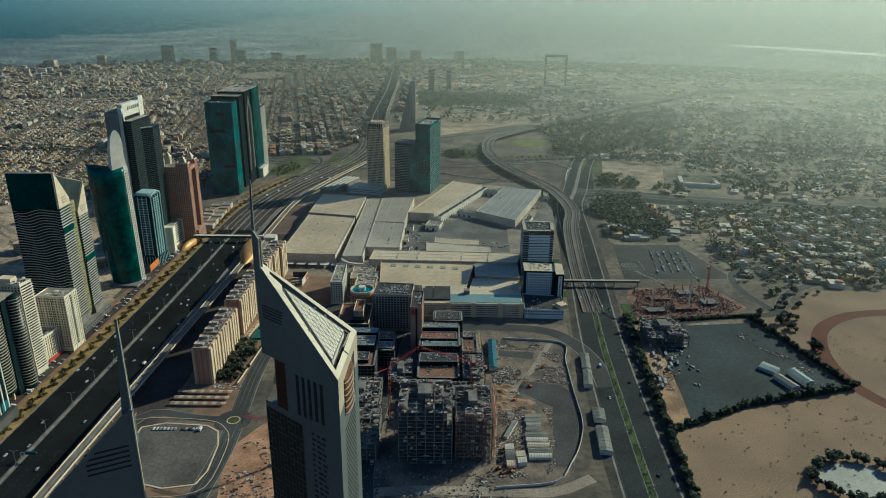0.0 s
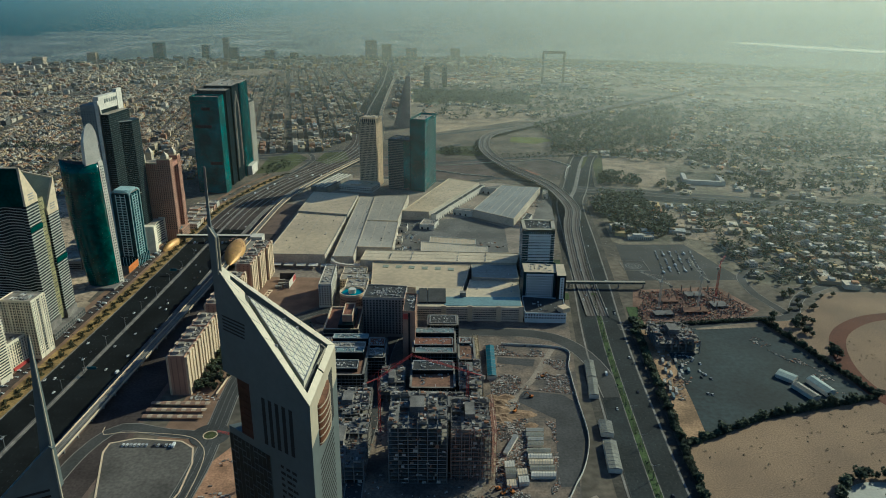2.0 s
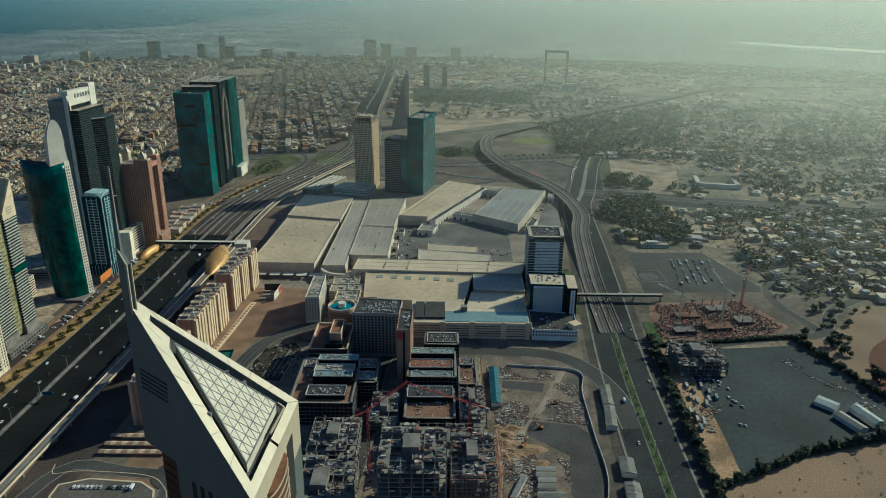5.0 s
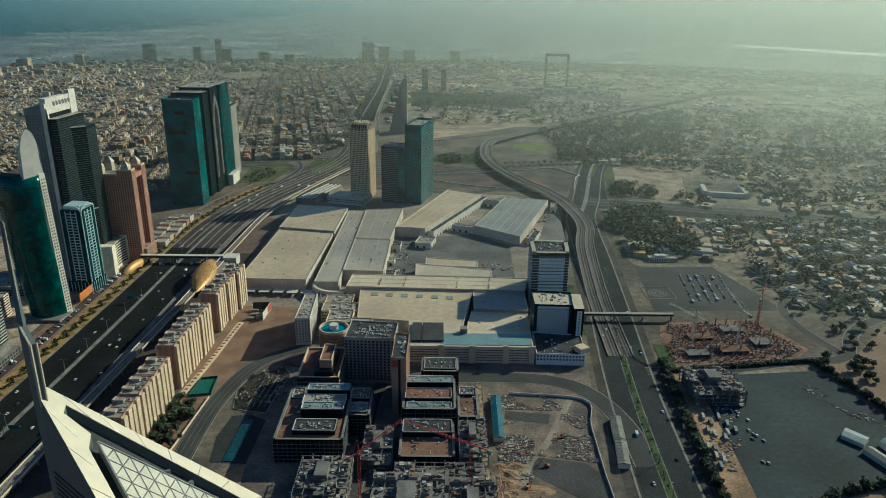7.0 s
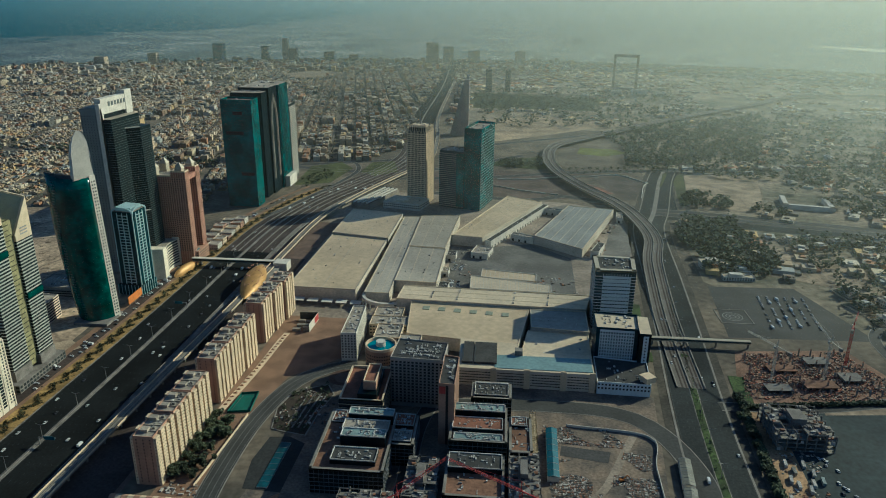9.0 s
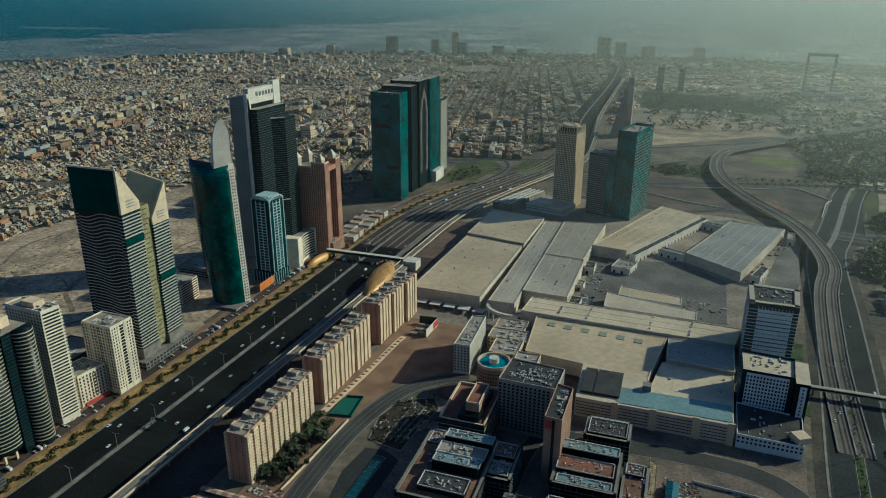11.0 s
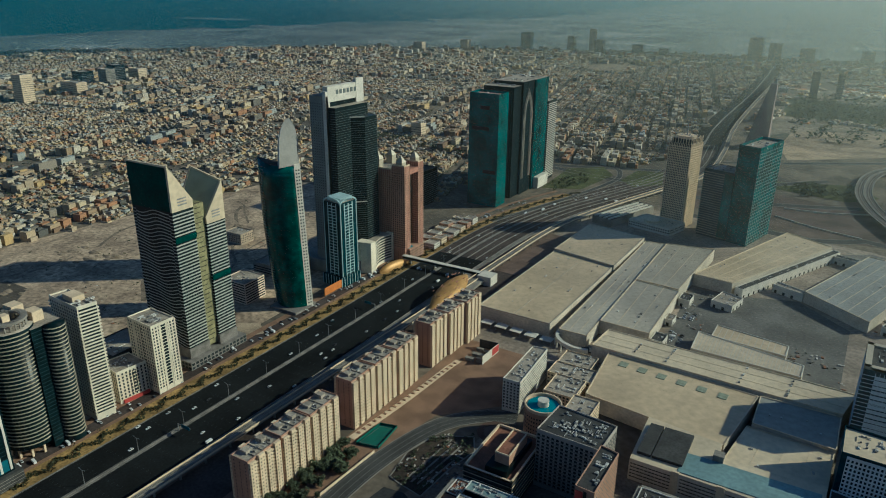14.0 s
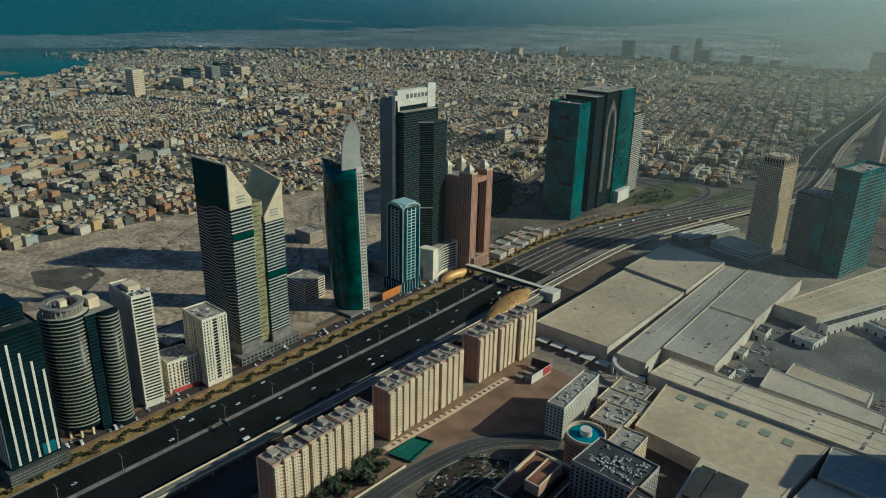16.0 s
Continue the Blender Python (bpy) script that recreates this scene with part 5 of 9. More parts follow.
def curved_office():
    t = thing("curved_office", "cream office block with a concave banded front", "building", (-478, 1166, 0), "highway towers")
    n = 10
    front = [(-456.5 - 5 * i / n - 6 * math.sin(math.pi * i / n), 1136 + 50 * i / n) for i in range(n + 1)]
    pts = front + [(-496, 1186), (-496, 1124), (-470, 1122), (-456.5, 1127)]
    g = Geo()
    g.prism(pts, 0, 40, 0, 1)
    part("body", g, [WARM_WHITE, ROOF], t)
    dress(t, "window_banding", WINDOW, lambda g: [g.ledge(a, b, 0, length(a, b), 5 + i * 3.9, 7.6 + i * 3.9, 0.15) for a, b in zip(front, front[1:]) for i in range(9)])
    dress(t, "front_banding", WARM_WHITE, lambda g: [g.ledge(a, b, 0, length(a, b), 7.6 + i * 3.9, 8.9 + i * 3.9, 0.7) for a, b in zip(front, front[1:]) for i in range(8)])
    g = Geo()
    g.prism([(-478, 1121.5), (-455.4, 1126.5), (-455.4, 1137), (-478, 1137)], 0, 45)
    part("end_pylon", g, WARM_WHITE, t)
    g = Geo()
    g.prism(rect(-470, 1184.5, -460, 1187.5), 0, 42)
    part("end_pylon", g, WARM_WHITE, t)
    dress(t, "roof_plant", UNIT, lambda g: clutter(g, rect(-494, 1140, -476, 1184), 40, 14, 4, 4))


PINK_STONE = mat("pink_stone", (0.52, 0.31, 0.215), 0.8, 0, 0.15)


def brown_tower():
    """Two brown shafts joined behind, with pyramid lanterns."""
    t = thing("brown_stone_tower", "brown stone twin-shaft tower with pale lanterns", "tower", (-470, 1208, 0), "highway towers")
    for x0, y0, x1, y1, h in ((-462, 1189, -441, 1202, 139), (-462, 1224, -441, 1237, 139), (-498, 1190, -462, 1234, 132)):
        pts = rect(x0, y0, x1, y1)
        g = Geo()
        g.prism(pts, 0, h, 0, 1)
        part("shaft", g, [BROWN, ROOF], t)
        dress(t, "window_grid", WINDOW, lambda g: panes(g, pts, 20, h - 8, 34, 3.3, 1.6, 1.9))
        dress(t, "stone_piering", PINK_STONE, lambda g: (fins(g, pts, 0, h, 3.3, 0.75, 0.5), bands(g, pts, 20, h - 6, 34, 0.6, 0.4)))
        g = Geo()
        rim(g, pts, h, h + 2, 0.8)
        part("parapet", g, CREAM, t)
    g = Geo()
    g.prism(rect(-461, 1202, -452, 1224), 16, 126)
    part("glass_recess", g, DARK, t)
    dress(t, "recess_piering", BROWN, lambda g: fins(g, rect(-461, 1202, -452, 1224), 16, 126, 5, 0.7, 0.6, 0, (1,)))
    g = Geo()
    g.box(-462, 1202, 126, -441, 1224, 133, bottom=True)
    part("bridge_storeys", g, BROWN, t)
    for x, y in ((-451, 1195.5), (-451, 1230.5), (-490, 1197), (-488, 1226)):
        g = Geo()
        g.prism(rect(x - 5, y - 5, x + 5, y + 5), 132, 144)
        g.v += [(x - 5.6, y - 5.6, 144), (x + 5.6, y - 5.6, 144), (x + 5.6, y + 5.6, 144), (x - 5.6, y + 5.6, 144), (x, y, 153)]
        k = len(g.v) - 5
        g.f += [(k, k + 1, k + 4), (k + 1, k + 2, k + 4), (k + 2, k + 3, k + 4), (k + 3, k, k + 4)]
        g.m += [0] * 4
        part("lantern", g, ALU_PALE, t, "pale pyramid lantern")
    g = Geo()
    g.prism(rect(-452, 1195, -436, 1231), 0, 18)
    part("podium", g, PINK, t)
    g = Geo()
    g.box(-448, 1196, 18, -440, 1210, 18.4)
    part("pool", g, POOL, t)
    dress(t, "podium_glazing", WINDOW, lambda g: panes(g, rect(-452, 1195, -436, 1231), 2, 17, 4, 3.5, 2.2, 2.2))


def far_cluster():
    """Three glass towers beyond the station."""
    pts = [(-505, 1496), (-447, 1494), (-447, 1532), (-505, 1536)]
    t = thing("teal_glass_tower", "flat-topped teal glass tower", "tower", (-476, 1515, 0), "far glass towers")
    g = Geo()
    g.prism(pts, 0, 196, 0, 1)
    part("body", g, [TEAL, ROOF], t)
    dress(t, "floor_lining", GLASS, lambda g: bands(g, pts, 4, 194, 48, 0.3, 0.2))
    for z, s0, s1 in ((172, 22, 40), (136, 6, 40), (60, 30, 55)):
        g = Geo()
        g.ledge(pts[0], pts[1], s0, s1, z, z + 6, 0.3)
        part("dark_belt", g, GLASS, t)
    g = Geo()
    rim(g, pts, 196, 200, 1)
    part("parapet", g, TEAL, t)
    dress(t, "roof_plant", UNIT, lambda g: clutter(g, inset(pts, 4), 196, 12, 8, 6))

    t = thing("arched_dark_tower", "dark tower with a tall pointed arch on its front", "tower", (-475, 1600, 0), "far glass towers")
    for x0, y0, x1, y1, h in ((-510, 1560, -450, 1592, 204), (-505, 1592, -446, 1640, 210), (-505, 1640, -442, 1700, 210)):
        q = rect(x0, y0, x1, y1)
        g = Geo()
        g.prism(q, 0, h, 0, 1)
        part("shaft", g, [TEAL if y0 == 1640 else GLASS, ROOF], t)
        dress(t, "window_grid", NAVY if y0 < 1640 else BLUE_GLASS, lambda g: (fins(g, q, 0, h, 4.0, 0.5, 0.4), bands(g, q, 6, h - 4, 44, 0.4, 0.3)))
        dress(t, "roof_plant", UNIT, lambda g: clutter(g, inset(q, 4), h, 10, 3 + y0, 6))
    g = Geo()
    for off, thick in ((0.0, 1.0), (-4.0, 0.6), (4.0, 0.6)):
        wide = 16 + off
        arch = [(1616 - wide, 30), (1616 - wide, 150), (1616 - wide * 0.75, 168 + off), (1616, 190 + off * 1.5), (1616 + wide * 0.75, 168 + off), (1616 + wide, 150), (1616 + wide, 30)]
        for a, b in zip(arch, arch[1:]):
            g.beam((-445.5, a[0], a[1]), (-445.5, b[0], b[1]), thick)
    part("pointed_arch", g, CONCRETE, t, "pale pointed arch")
    g = Geo()
    g.prism(rect(-448, 1650, -432, 1700), 0, 22)
    part("podium", g, WHITE, t)
    pts = rect(-500, 1712, -444, 1755)
    t = block("banded_tower", "dark tower with white balcony bands", pts, 160, GLASS, ROOF, "far glass towers", "tower", 8, 2, 5)
    dress(t, "balcony_banding", WHITE, lambda g: bands(g, pts, 6, 158, 40, 1.1, 1.0))
    pts = rect(-640, 1420, -560, 1480)
    t = block("grey_block", "dark blue-grey box building", pts, 62, GLASS, ROOF_DARK, "", "building", 8, 6, 5)
    dress(t, "floor_banding", METAL, lambda g: bands(g, pts, 3, 60, 15, 0.5, 0.2))


striped_tower(), ring_tower(), cream_tower(), white_block(), small_block(), slab_tower(), green_tower(), hotel_slab(), blue_tower(), curved_office(), brown_tower(), far_cluster()


# --- landmark towers by the interchange ---
pts = [(-171, 1557), (-135, 1549), (-125, 1586), (-161, 1594)]
wtc = thing("concrete_grid_tower", "cream concrete tower with a honeycomb of deep windows", "tower", (-148, 1571, 0))
g = Geo()
g.prism(pts, 0, 140, 0, 1)
part("body", g, [WINDOW, ROOF], wtc)
dress(wtc, "window_grid", CREAM, lambda g: (fins(g, pts, 0, 140, 2.75, 0.85, 0.9), bands(g, pts, 2, 138, 36, 1.5, 0.8)))
g = Geo()
g.prism(inset(pts, 4.0), 140, 147)
part("crown", g, WINDOW, wtc)
g = Geo()
g.prism([(-148 + 15 * math.cos(a * math.pi / 12), 1571 + 15 * math.sin(a * math.pi / 12)) for a in range(24)], 147, 151, bottom=True)
part("round_penthouse", g, CREAM, wtc)
dress(wtc, "crown_piering", CREAM, lambda g: (fins(g, inset(pts, 1.0), 140, 150, 4.5, 0.9, 0.6)))
dress(wtc, "roof_plant", UNIT, lambda g: clutter(g, inset(pts, 10), 151, 8, 5, 4))
g = Geo()
g.beam((-148, 1571, 150), (-148, 1571, 174), 1.0, 0, 0.4)
part("mast", g, METAL, wtc)

pts = [(-62, 1526), (-30, 1514), (-8, 1598), (-40, 1610)]
t = thing("teal_office_tower", "teal glass tower with a concrete lattice side", "tower", (-32, 1562, 0))
g = Geo()
g.prism(pts, 0, 150, 0, 1)
part("body", g, [TEAL, ROOF], t)
dress(t, "lattice", METAL, lambda g: (fins(g, pts, 0, 150, 7.2, 0.6, 0.2, 0, (1, 3)), bands(g, pts, 3, 149, 28, 0.7, 0.2, 0, (1, 3))))
dress(t, "floor_lining", GLASS, lambda g: bands(g, pts, 3, 149, 38, 0.3, 0.15, 0, (0, 2)))
g = Geo()
rim(g, pts, 150, 154, 0.8)
part("parapet", g, TEAL, t)
dress(t, "roof_plant", UNIT, lambda g: clutter(g, inset(pts, 5), 150, 10, 5, 6))
pts = [(-108, 1539), (-62, 1524), (-48, 1566), (-96, 1580)]
t = block("unfinished_teal_tower", "tower with bare concrete storeys beside teal glass", pts, 108, NAVY, ROOF, "", "tower", 10, 4, 5)
dress(t, "floor_slab_edge", CONCRETE, lambda g: bands(g, pts, 3, 107, 28, 1.2, 0.3, 0, (0, 2)))
g = Geo()
g.ledge(pts[0], pts[1], 34, length(pts[0], pts[1]) + 0.4, 4, 106, 1.0)
part("glass_front", g, TEAL, t)
g = Geo()
g.ledge(pts[3], pts[0], 0, length(pts[3], pts[0]), 4, 104, 0.9)
part("glass_front", g, TEAL, t)

t = thing("leaning_spire_tower", "tall tapering brown tower with a slanted edge", "tower", (-115, 2290, 0))
g = Geo()
lo, hi = [(-146, 2270), (-92, 2270), (-92, 2315), (-140, 2315)], [(-106, 2280), (-92, 2280), (-92, 2300), (-104, 2300)]
for k in range(4):
    j = (k + 1) % 4
    g.poly([(*lo[k], 0), (*lo[j], 0), (*hi[j], 158), (*hi[k], 158)])
g.poly([(*p, 158) for p in hi])
part("body", g, mat("dull_brown_wall", (0.25, 0.185, 0.165), 0.7, 0, 0.2), t)
g = Geo()
for k in range(50):
    f = k / 50
    x0 = lo[0][0] + (hi[0][0] - lo[0][0]) * f
    g.ledge((x0, 2270 + 10 * f), (-92, 2270 + 10 * f), 0, (-92 - x0) * 0.3, 158 * f, 158 * f + 1.0, 0.5)
part("floor_banding", g, CONCRETE, t, "", "stuff")
g = Geo()
g.beam((-97, 2290, 158), (-97, 2290, 170), 3.0, 0, 2.4)
part("tip", g, METAL, t)

# --- apartment rows between highway and halls ---
def apartment(x0, y0, x1, y1, h, seed, tint):
    """A slab of cream bays with window columns between narrow balcony recesses."""
    pts = rect(x0, y0, x1, y1)
    t = block("apartment_block", "cream apartment block with pink end walls and window bays", pts, h, PINK, ROOF, "apartment rows", "building", 7, seed, 2.6, 1.0)
    rng = random.Random(seed)
    n = 4
    pitch = (y1 - y0) / n
    for k in range(n):
        wide = pitch * (0.70 if k != (1 if tint else 2) else 0.58)
        for xx, sgn in ((x1, 1), (x0, -1)):
            a = y0 + k * pitch + (0.3 if k == 0 else 1.2)
            q = rect(min(xx, xx + sgn * 2.4), a, max(xx, xx + sgn * 2.4), a + wide)
            g = Geo()
            g.prism(q, 0, h + (1.0 if k % 2 else -0.6))
            bay = part("bay", g, CREAM, t)
            g = Geo()
            panes(g, q, 2, h - 1, 14, wide / 2 - 0.05, 0.9, 1.15, 0, (1, 3))
            panes(g, q, 2, h - 1, 14, 2.2, 0.7, 1.1, 0, (0, 2))
            part("window_grid", g, WINDOW, bay, "", "stuff")
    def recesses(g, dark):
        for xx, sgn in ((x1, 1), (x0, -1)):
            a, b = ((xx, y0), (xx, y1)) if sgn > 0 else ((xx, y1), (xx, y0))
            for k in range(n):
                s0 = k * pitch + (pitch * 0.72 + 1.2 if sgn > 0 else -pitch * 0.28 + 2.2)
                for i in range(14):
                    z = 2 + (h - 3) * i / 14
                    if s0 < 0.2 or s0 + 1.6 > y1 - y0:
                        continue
                    # dark sheets stand in for the shade inside each balcony recess
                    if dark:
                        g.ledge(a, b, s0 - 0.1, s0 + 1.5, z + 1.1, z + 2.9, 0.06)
                    else:
                        g.ledge(a, b, s0 - 0.3, s0 + 1.7, z, z + 1.0, 1.5)
    dress(t, "balcony_shade_sheet", DARK, lambda g: recesses(g, True))
    dress(t, "balcony_banding", CREAM, lambda g: recesses(g, False))
    dress(t, "end_glazing", WINDOW, lambda g: panes(g, pts, 2, h - 1, 14, 5.6, 1.0, 1.3, 0, (0, 2)))
    for k in range(2):
        g = Geo()
        y = y0 + (y1 - y0) * (0.26 + 0.48 * k)
        g.turned((x0 + x1) / 2 - 2.5, y, 6.5, 5.0, h, h + 2.6 + k * 0.8, 0)
        part("stair_house", g, ROOF, t)
        g = Geo()
        g.turned((x0 + x1) / 2 + 3.5, y + 4, 2.2, 2.2, h, h + 1.8, 0)
        part("water_tank", g, CONCRETE, t)
    g = Geo()
    for k in range(1, n):
        g.box(x0 + 0.4, y0 + k * pitch - 0.2, h, x1 - 0.4, y0 + k * pitch + 0.2, h + 0.8)
    part("roof_walling", g, ROOF, t, "", "stuff")


for i, (ya, yb, xa, xb, h) in enumerate(((699, 733, -277, -260, 45.5), (734, 766, -276, -259, 47), (767, 802, -275, -258, 47.5), (824, 858, -277, -260, 48), (859, 891, -276, -259, 48.5),
                                         (892, 927, -274, -257, 49), (953, 985, -275, -257, 49), (986, 1017, -272, -254, 49.5), (1018, 1050, -269, -250, 50))):
    apartment(xa, ya, xb, yb, h, 20 + i, i % 2)


# --- exhibition halls ---
HALL_WALL = mat("hall_wall", (0.54, 0.48, 0.38), 0.85, 0, 0.2, 0.03, 0.4)
def hall(name, label, pts, h, roof, seams=0, along=1, edge=ROOF_PALE, vents=0, seed=1):
    """A low wide hall: walls, a roof sheet with seams, a coping, roof vents."""
    c = middle(pts)
    t = thing(name, label, "hall", (c[0], c[1], 0), "exhibition halls")
    g = Geo()
    g.prism(pts, 0, h)
    part("wall_shell", g, HALL_WALL, t)
    g = Geo()
    g.prism(pts, h, h + 0.5, 0)
    part("roof", g, roof, t)
    g = Geo()
    rim(g, pts, h + 0.4, h + 1.3, 0.9)
    part("coping", g, edge, t)
    if seams:
        g = Geo()
        a, b, d, e = (pts[0], pts[1], pts[3], pts[2]) if along else (pts[0], pts[3], pts[1], pts[2])
        for k in range(1, seams):
            f = k / seams
            p = (a[0] + (b[0] - a[0]) * f, a[1] + (b[1] - a[1]) * f)
            q = (d[0] + (e[0] - d[0]) * f, d[1] + (e[1] - d[1]) * f)
            g.beam((*p, h + 0.5), (*q, h + 0.5), 0.25)
        part("seam_grid", g, edge, t, "", "stuff")
    if vents:
        rng = random.Random(seed)
        g = Geo()
        a, b, d = pts[0], pts[1], pts[3]
        for _ in range(vents):
            u, v = rng.choice((0.18, 0.32, 0.62, 0.8)), rng.uniform(0.06, 0.94)
            x, y = a[0] + (b[0] - a[0]) * u + (d[0] - a[0]) * v, a[1] + (b[1] - a[1]) * u + (d[1] - a[1]) * v
            s = rng.uniform(0.9, 2.0)
            g.turned(x, y, s, s * 1.4, h + 0.4, h + 1.6, 3)
        part("vent_plant", g, UNIT, t, "", "stuff")
    return t


hall("exhibition_hall", "wide hall with a stained tan roof", [(-268, 1083), (-176, 1080), (-168, 1283), (-259, 1303)], 16, ROOF_TAN, 2, 1, ROOF_GREY, 14, 1)
hall("exhibition_hall", "raised hall end with a smooth grey-tan roof", [(-260, 1304), (-166, 1284), (-161, 1421), (-254, 1440)], 18.5, ROOF_TAN, 0, 1, ROOF_GREY, 6, 2)
hall("exhibition_hall", "long pale grey hall spine", [(-164, 1076), (-131, 1076), (-128, 1417), (-158, 1416)], 15, ROOF_GREY, 3, 1, ROOF_PALE, 18, 3)
hall("exhibition_hall", "grey metal-roofed hall with pale seams", [(-130.5, 1118), (-73, 1115), (-71, 1250), (-129, 1258)], 16, ROOF_GREY, 3, 1, ROOF_PALE, 10, 4)
hall("exhibition_hall", "grey metal-roofed hall with pale seams", [(-129, 1259), (-73, 1254), (-61, 1428), (-127.5, 1417)], 16.4, ROOF_GREY, 3, 1, ROOF_PALE, 10, 5)
hall("exhibition_hall", "angled hall with a tan ribbed roof", [(-68, 1319), (-18, 1312), (86, 1533), (22, 1568)], 16, ROOF_TAN, 4, 1, ROOF_PALE, 12, 6)
hall("exhibition_hall", "angled hall with a grey ribbed roof", [(65, 1337), (137, 1279), (215, 1504), (134, 1521)], 14, ROOF_COOL, 6, 1, ROOF_PALE, 14, 7)
hall("exhibition_hall", "pale flat-roofed hall front", [(-118, 1054), (118, 1044), (128, 1088), (-114, 1098)], 18, ROOF_PALE, 3, 0, ROOF_PALE, 30, 8)
low_hall = hall("exhibition_hall", "broad tan-roofed hall with six green skylights", [(-93, 964), (34, 946), (49, 1043), (-99, 1053.5)], 15, ROOF_TAN, 0, 1, ROOF_PALE, 0, 9)
hall("exhibition_hall", "grey flat roof in front of the halls", [(49.5, 992), (116, 986), (117.5, 1043.5), (50, 1042.5)], 16, ROOF_COOL, 0, 1, ROOF_PALE, 4, 10)
hall("exhibition_hall", "pale low roof behind the car park", [(35, 922), (112, 916), (115, 985), (46, 990)], 13, ROOF_PALE, 4, 1, ROOF_PALE, 5, 11)
SKY_GREEN = mat("green_skylight", (0.30, 0.32, 0.22), 0.3, 0, 0.2, 0.3, 1.0)
for k in range(6):
    g = Geo()
    g.turned(-78 + k * 19.5, 1036 - k * 2.0, 8.5, 10, 15.4, 16.0, -4)
    part("skylight", g, SKY_GREEN, low_hall, "green glazed skylight")
hall("service_shed", "long pale corrugated shed", [(-28, 1114), (80, 1109), (81, 1136), (-29, 1160)], 11, ROOF_PALE, 30, 1, WHITE, 0, 12)
hall("service_shed", "narrow shed with a tan roof and blue end", [(-15, 1160), (62, 1152), (63, 1178), (-14, 1192)], 9, ROOF_TAN, 12, 1, WHITE, 0, 13)

ANNEXES = [([(-14, 1310), (-4, 1306), (98, 1526), (88, 1531)], 12, "long white loading annex with a dark roof"),
           ([(27, 1352), (64, 1336), (68, 1346), (31, 1364)], 10, "white link block between the halls"),
           ([(90, 1508), (120, 1498), (124, 1508), (94, 1519)], 10, "white link block between the halls"),
           ([(-34, 1262), (-8, 1256), (0, 1288), (-26, 1298)], 8, "low white service office with a dark roof"),
           ([(-70, 1243), (-56, 1242), (-55, 1264), (-69, 1266)], 9, "white corner block beside the grey hall"),
           ([(-72, 1180), (-62, 1179), (-61, 1196), (-71, 1198)], 7, "white corner block beside the grey hall"),
           ([(-72, 1116), (-58, 1115), (-57, 1136), (-71, 1138)], 9, "white corner block beside the grey hall"),
           ([(216, 1470), (226, 1466), (230, 1500), (220, 1504)], 9, "white loading bay at the hall's end"),
           ([(150, 1284), (162, 1280), (176, 1320), (166, 1326)], 10, "white loading bay at the hall's end")]
for i, (q, h, label) in enumerate(ANNEXES):
    t = block("loading_annex", label, q, h, WHITE, ROOF_DARK if i % 2 == 0 else ROOF, "loading annexes", "annex", 14 if i in (0, 3) else 4, 300 + i, 3, 1.4)
    dress(t, "doors", DARK, lambda g: [g.ledge(a, b, s, s + 3.2, 0.1, 4.2, 0.1) for a, b in edges(q)[:2] for s in range(3, int(length(a, b)) - 4, 11)])

# the curved porch at the corner of the halls
porch = thing("curved_porch", "white curved colonnade with a patterned court", "porch", (-140, 1068, 0))
cx, cy = -132.0, 1078.0
arc = [(cx + 34 * math.cos(radians(a)), cy + 30 * math.sin(radians(a))) for a in range(170, 291, 8)]
g = Geo()
for a, b in zip(arc, arc[1:]):
    g.ledge(a, b, 0, length(a, b), 9, 13, 0.0, 0, -4.0)
part("canopy", g, WHITE, porch)
g = Geo()
for p in arc[::2]:
    g.beam((*p, 0), (*p, 9), 0.7)
part("column_grid", g, WHITE, porch, "", "stuff")
for k in range(3):
    g = Geo()
    g.turned(-122 + k * 5, 1066 + k * 2, 20 - k * 6, 12 - k * 3, 5 + k * 0.5, 5.5 + k * 0.5, 20)
    part("court_slab", g, (ROOF_DARK, ROOF_PALE, ROOF_DARK)[k], porch)

# car park with slotted facade, and the roofs over it
pts = [(-28, 884), (110, 882), (111, 922), (34, 924), (33, 942), (-30, 950)]
park = thing("car_park", "pink-beige multi-storey car park with slotted walls", "car park", (40, 905, 0))
g = Geo()
g.prism(pts, 0, 20, 0, 1)
part("body", g, [BEIGE, ROOF_PALE], park)
dress(park, "slot_opening", DARK, lambda g: [g.ledge(pts[0], pts[1], s0, s1, 3 + i * 3.1, 3.9 + i * 3.1, 0.08) for i in range(5) for s0, s1 in ((1, 33), (40, 67), (74, 104), (111, 134))])
dress(park, "spandrel_banding", BEIGE, lambda g: [g.ledge(pts[0], pts[1], 0, 138, 4.4 + i * 3.1, 5.2 + i * 3.1, 0.25) for i in range(5)])
dress(park, "mullion_grid", BEIGE, lambda g: fins(g, pts, 2, 18, 3.0, 0.4, 0.3, 0, (0, 1)))
for s in (36, 70, 107, 136):
    g = Geo()
    g.ledge(pts[0], pts[1], s - 3, s + 3, 0, 22, 1.6)
    part("pilaster", g, CREAM, park)
BLUE_ROOF = mat("pale_blue_roof", (0.20, 0.295, 0.30), 0.5, 0, 0.2, 0.03, 0.3)
g = Geo()
g.box(9, 886, 20, 109, 914, 20.6)
part("blue_roof", g, BLUE_ROOF, park, "pale blue-green deck")
for x0, x1 in ((-25, -14), (-13, 11)):
    g = Geo()
    g.box(x0, 893, 20, x1, 938, 22.5)
    part("upper_roof", g, ROOF_DARK, park, "dull brown roof panel")
g = Geo()
g.box(30, 914, 20, 38, 922, 26)
part("lift_house", g, CONCRETE, park)

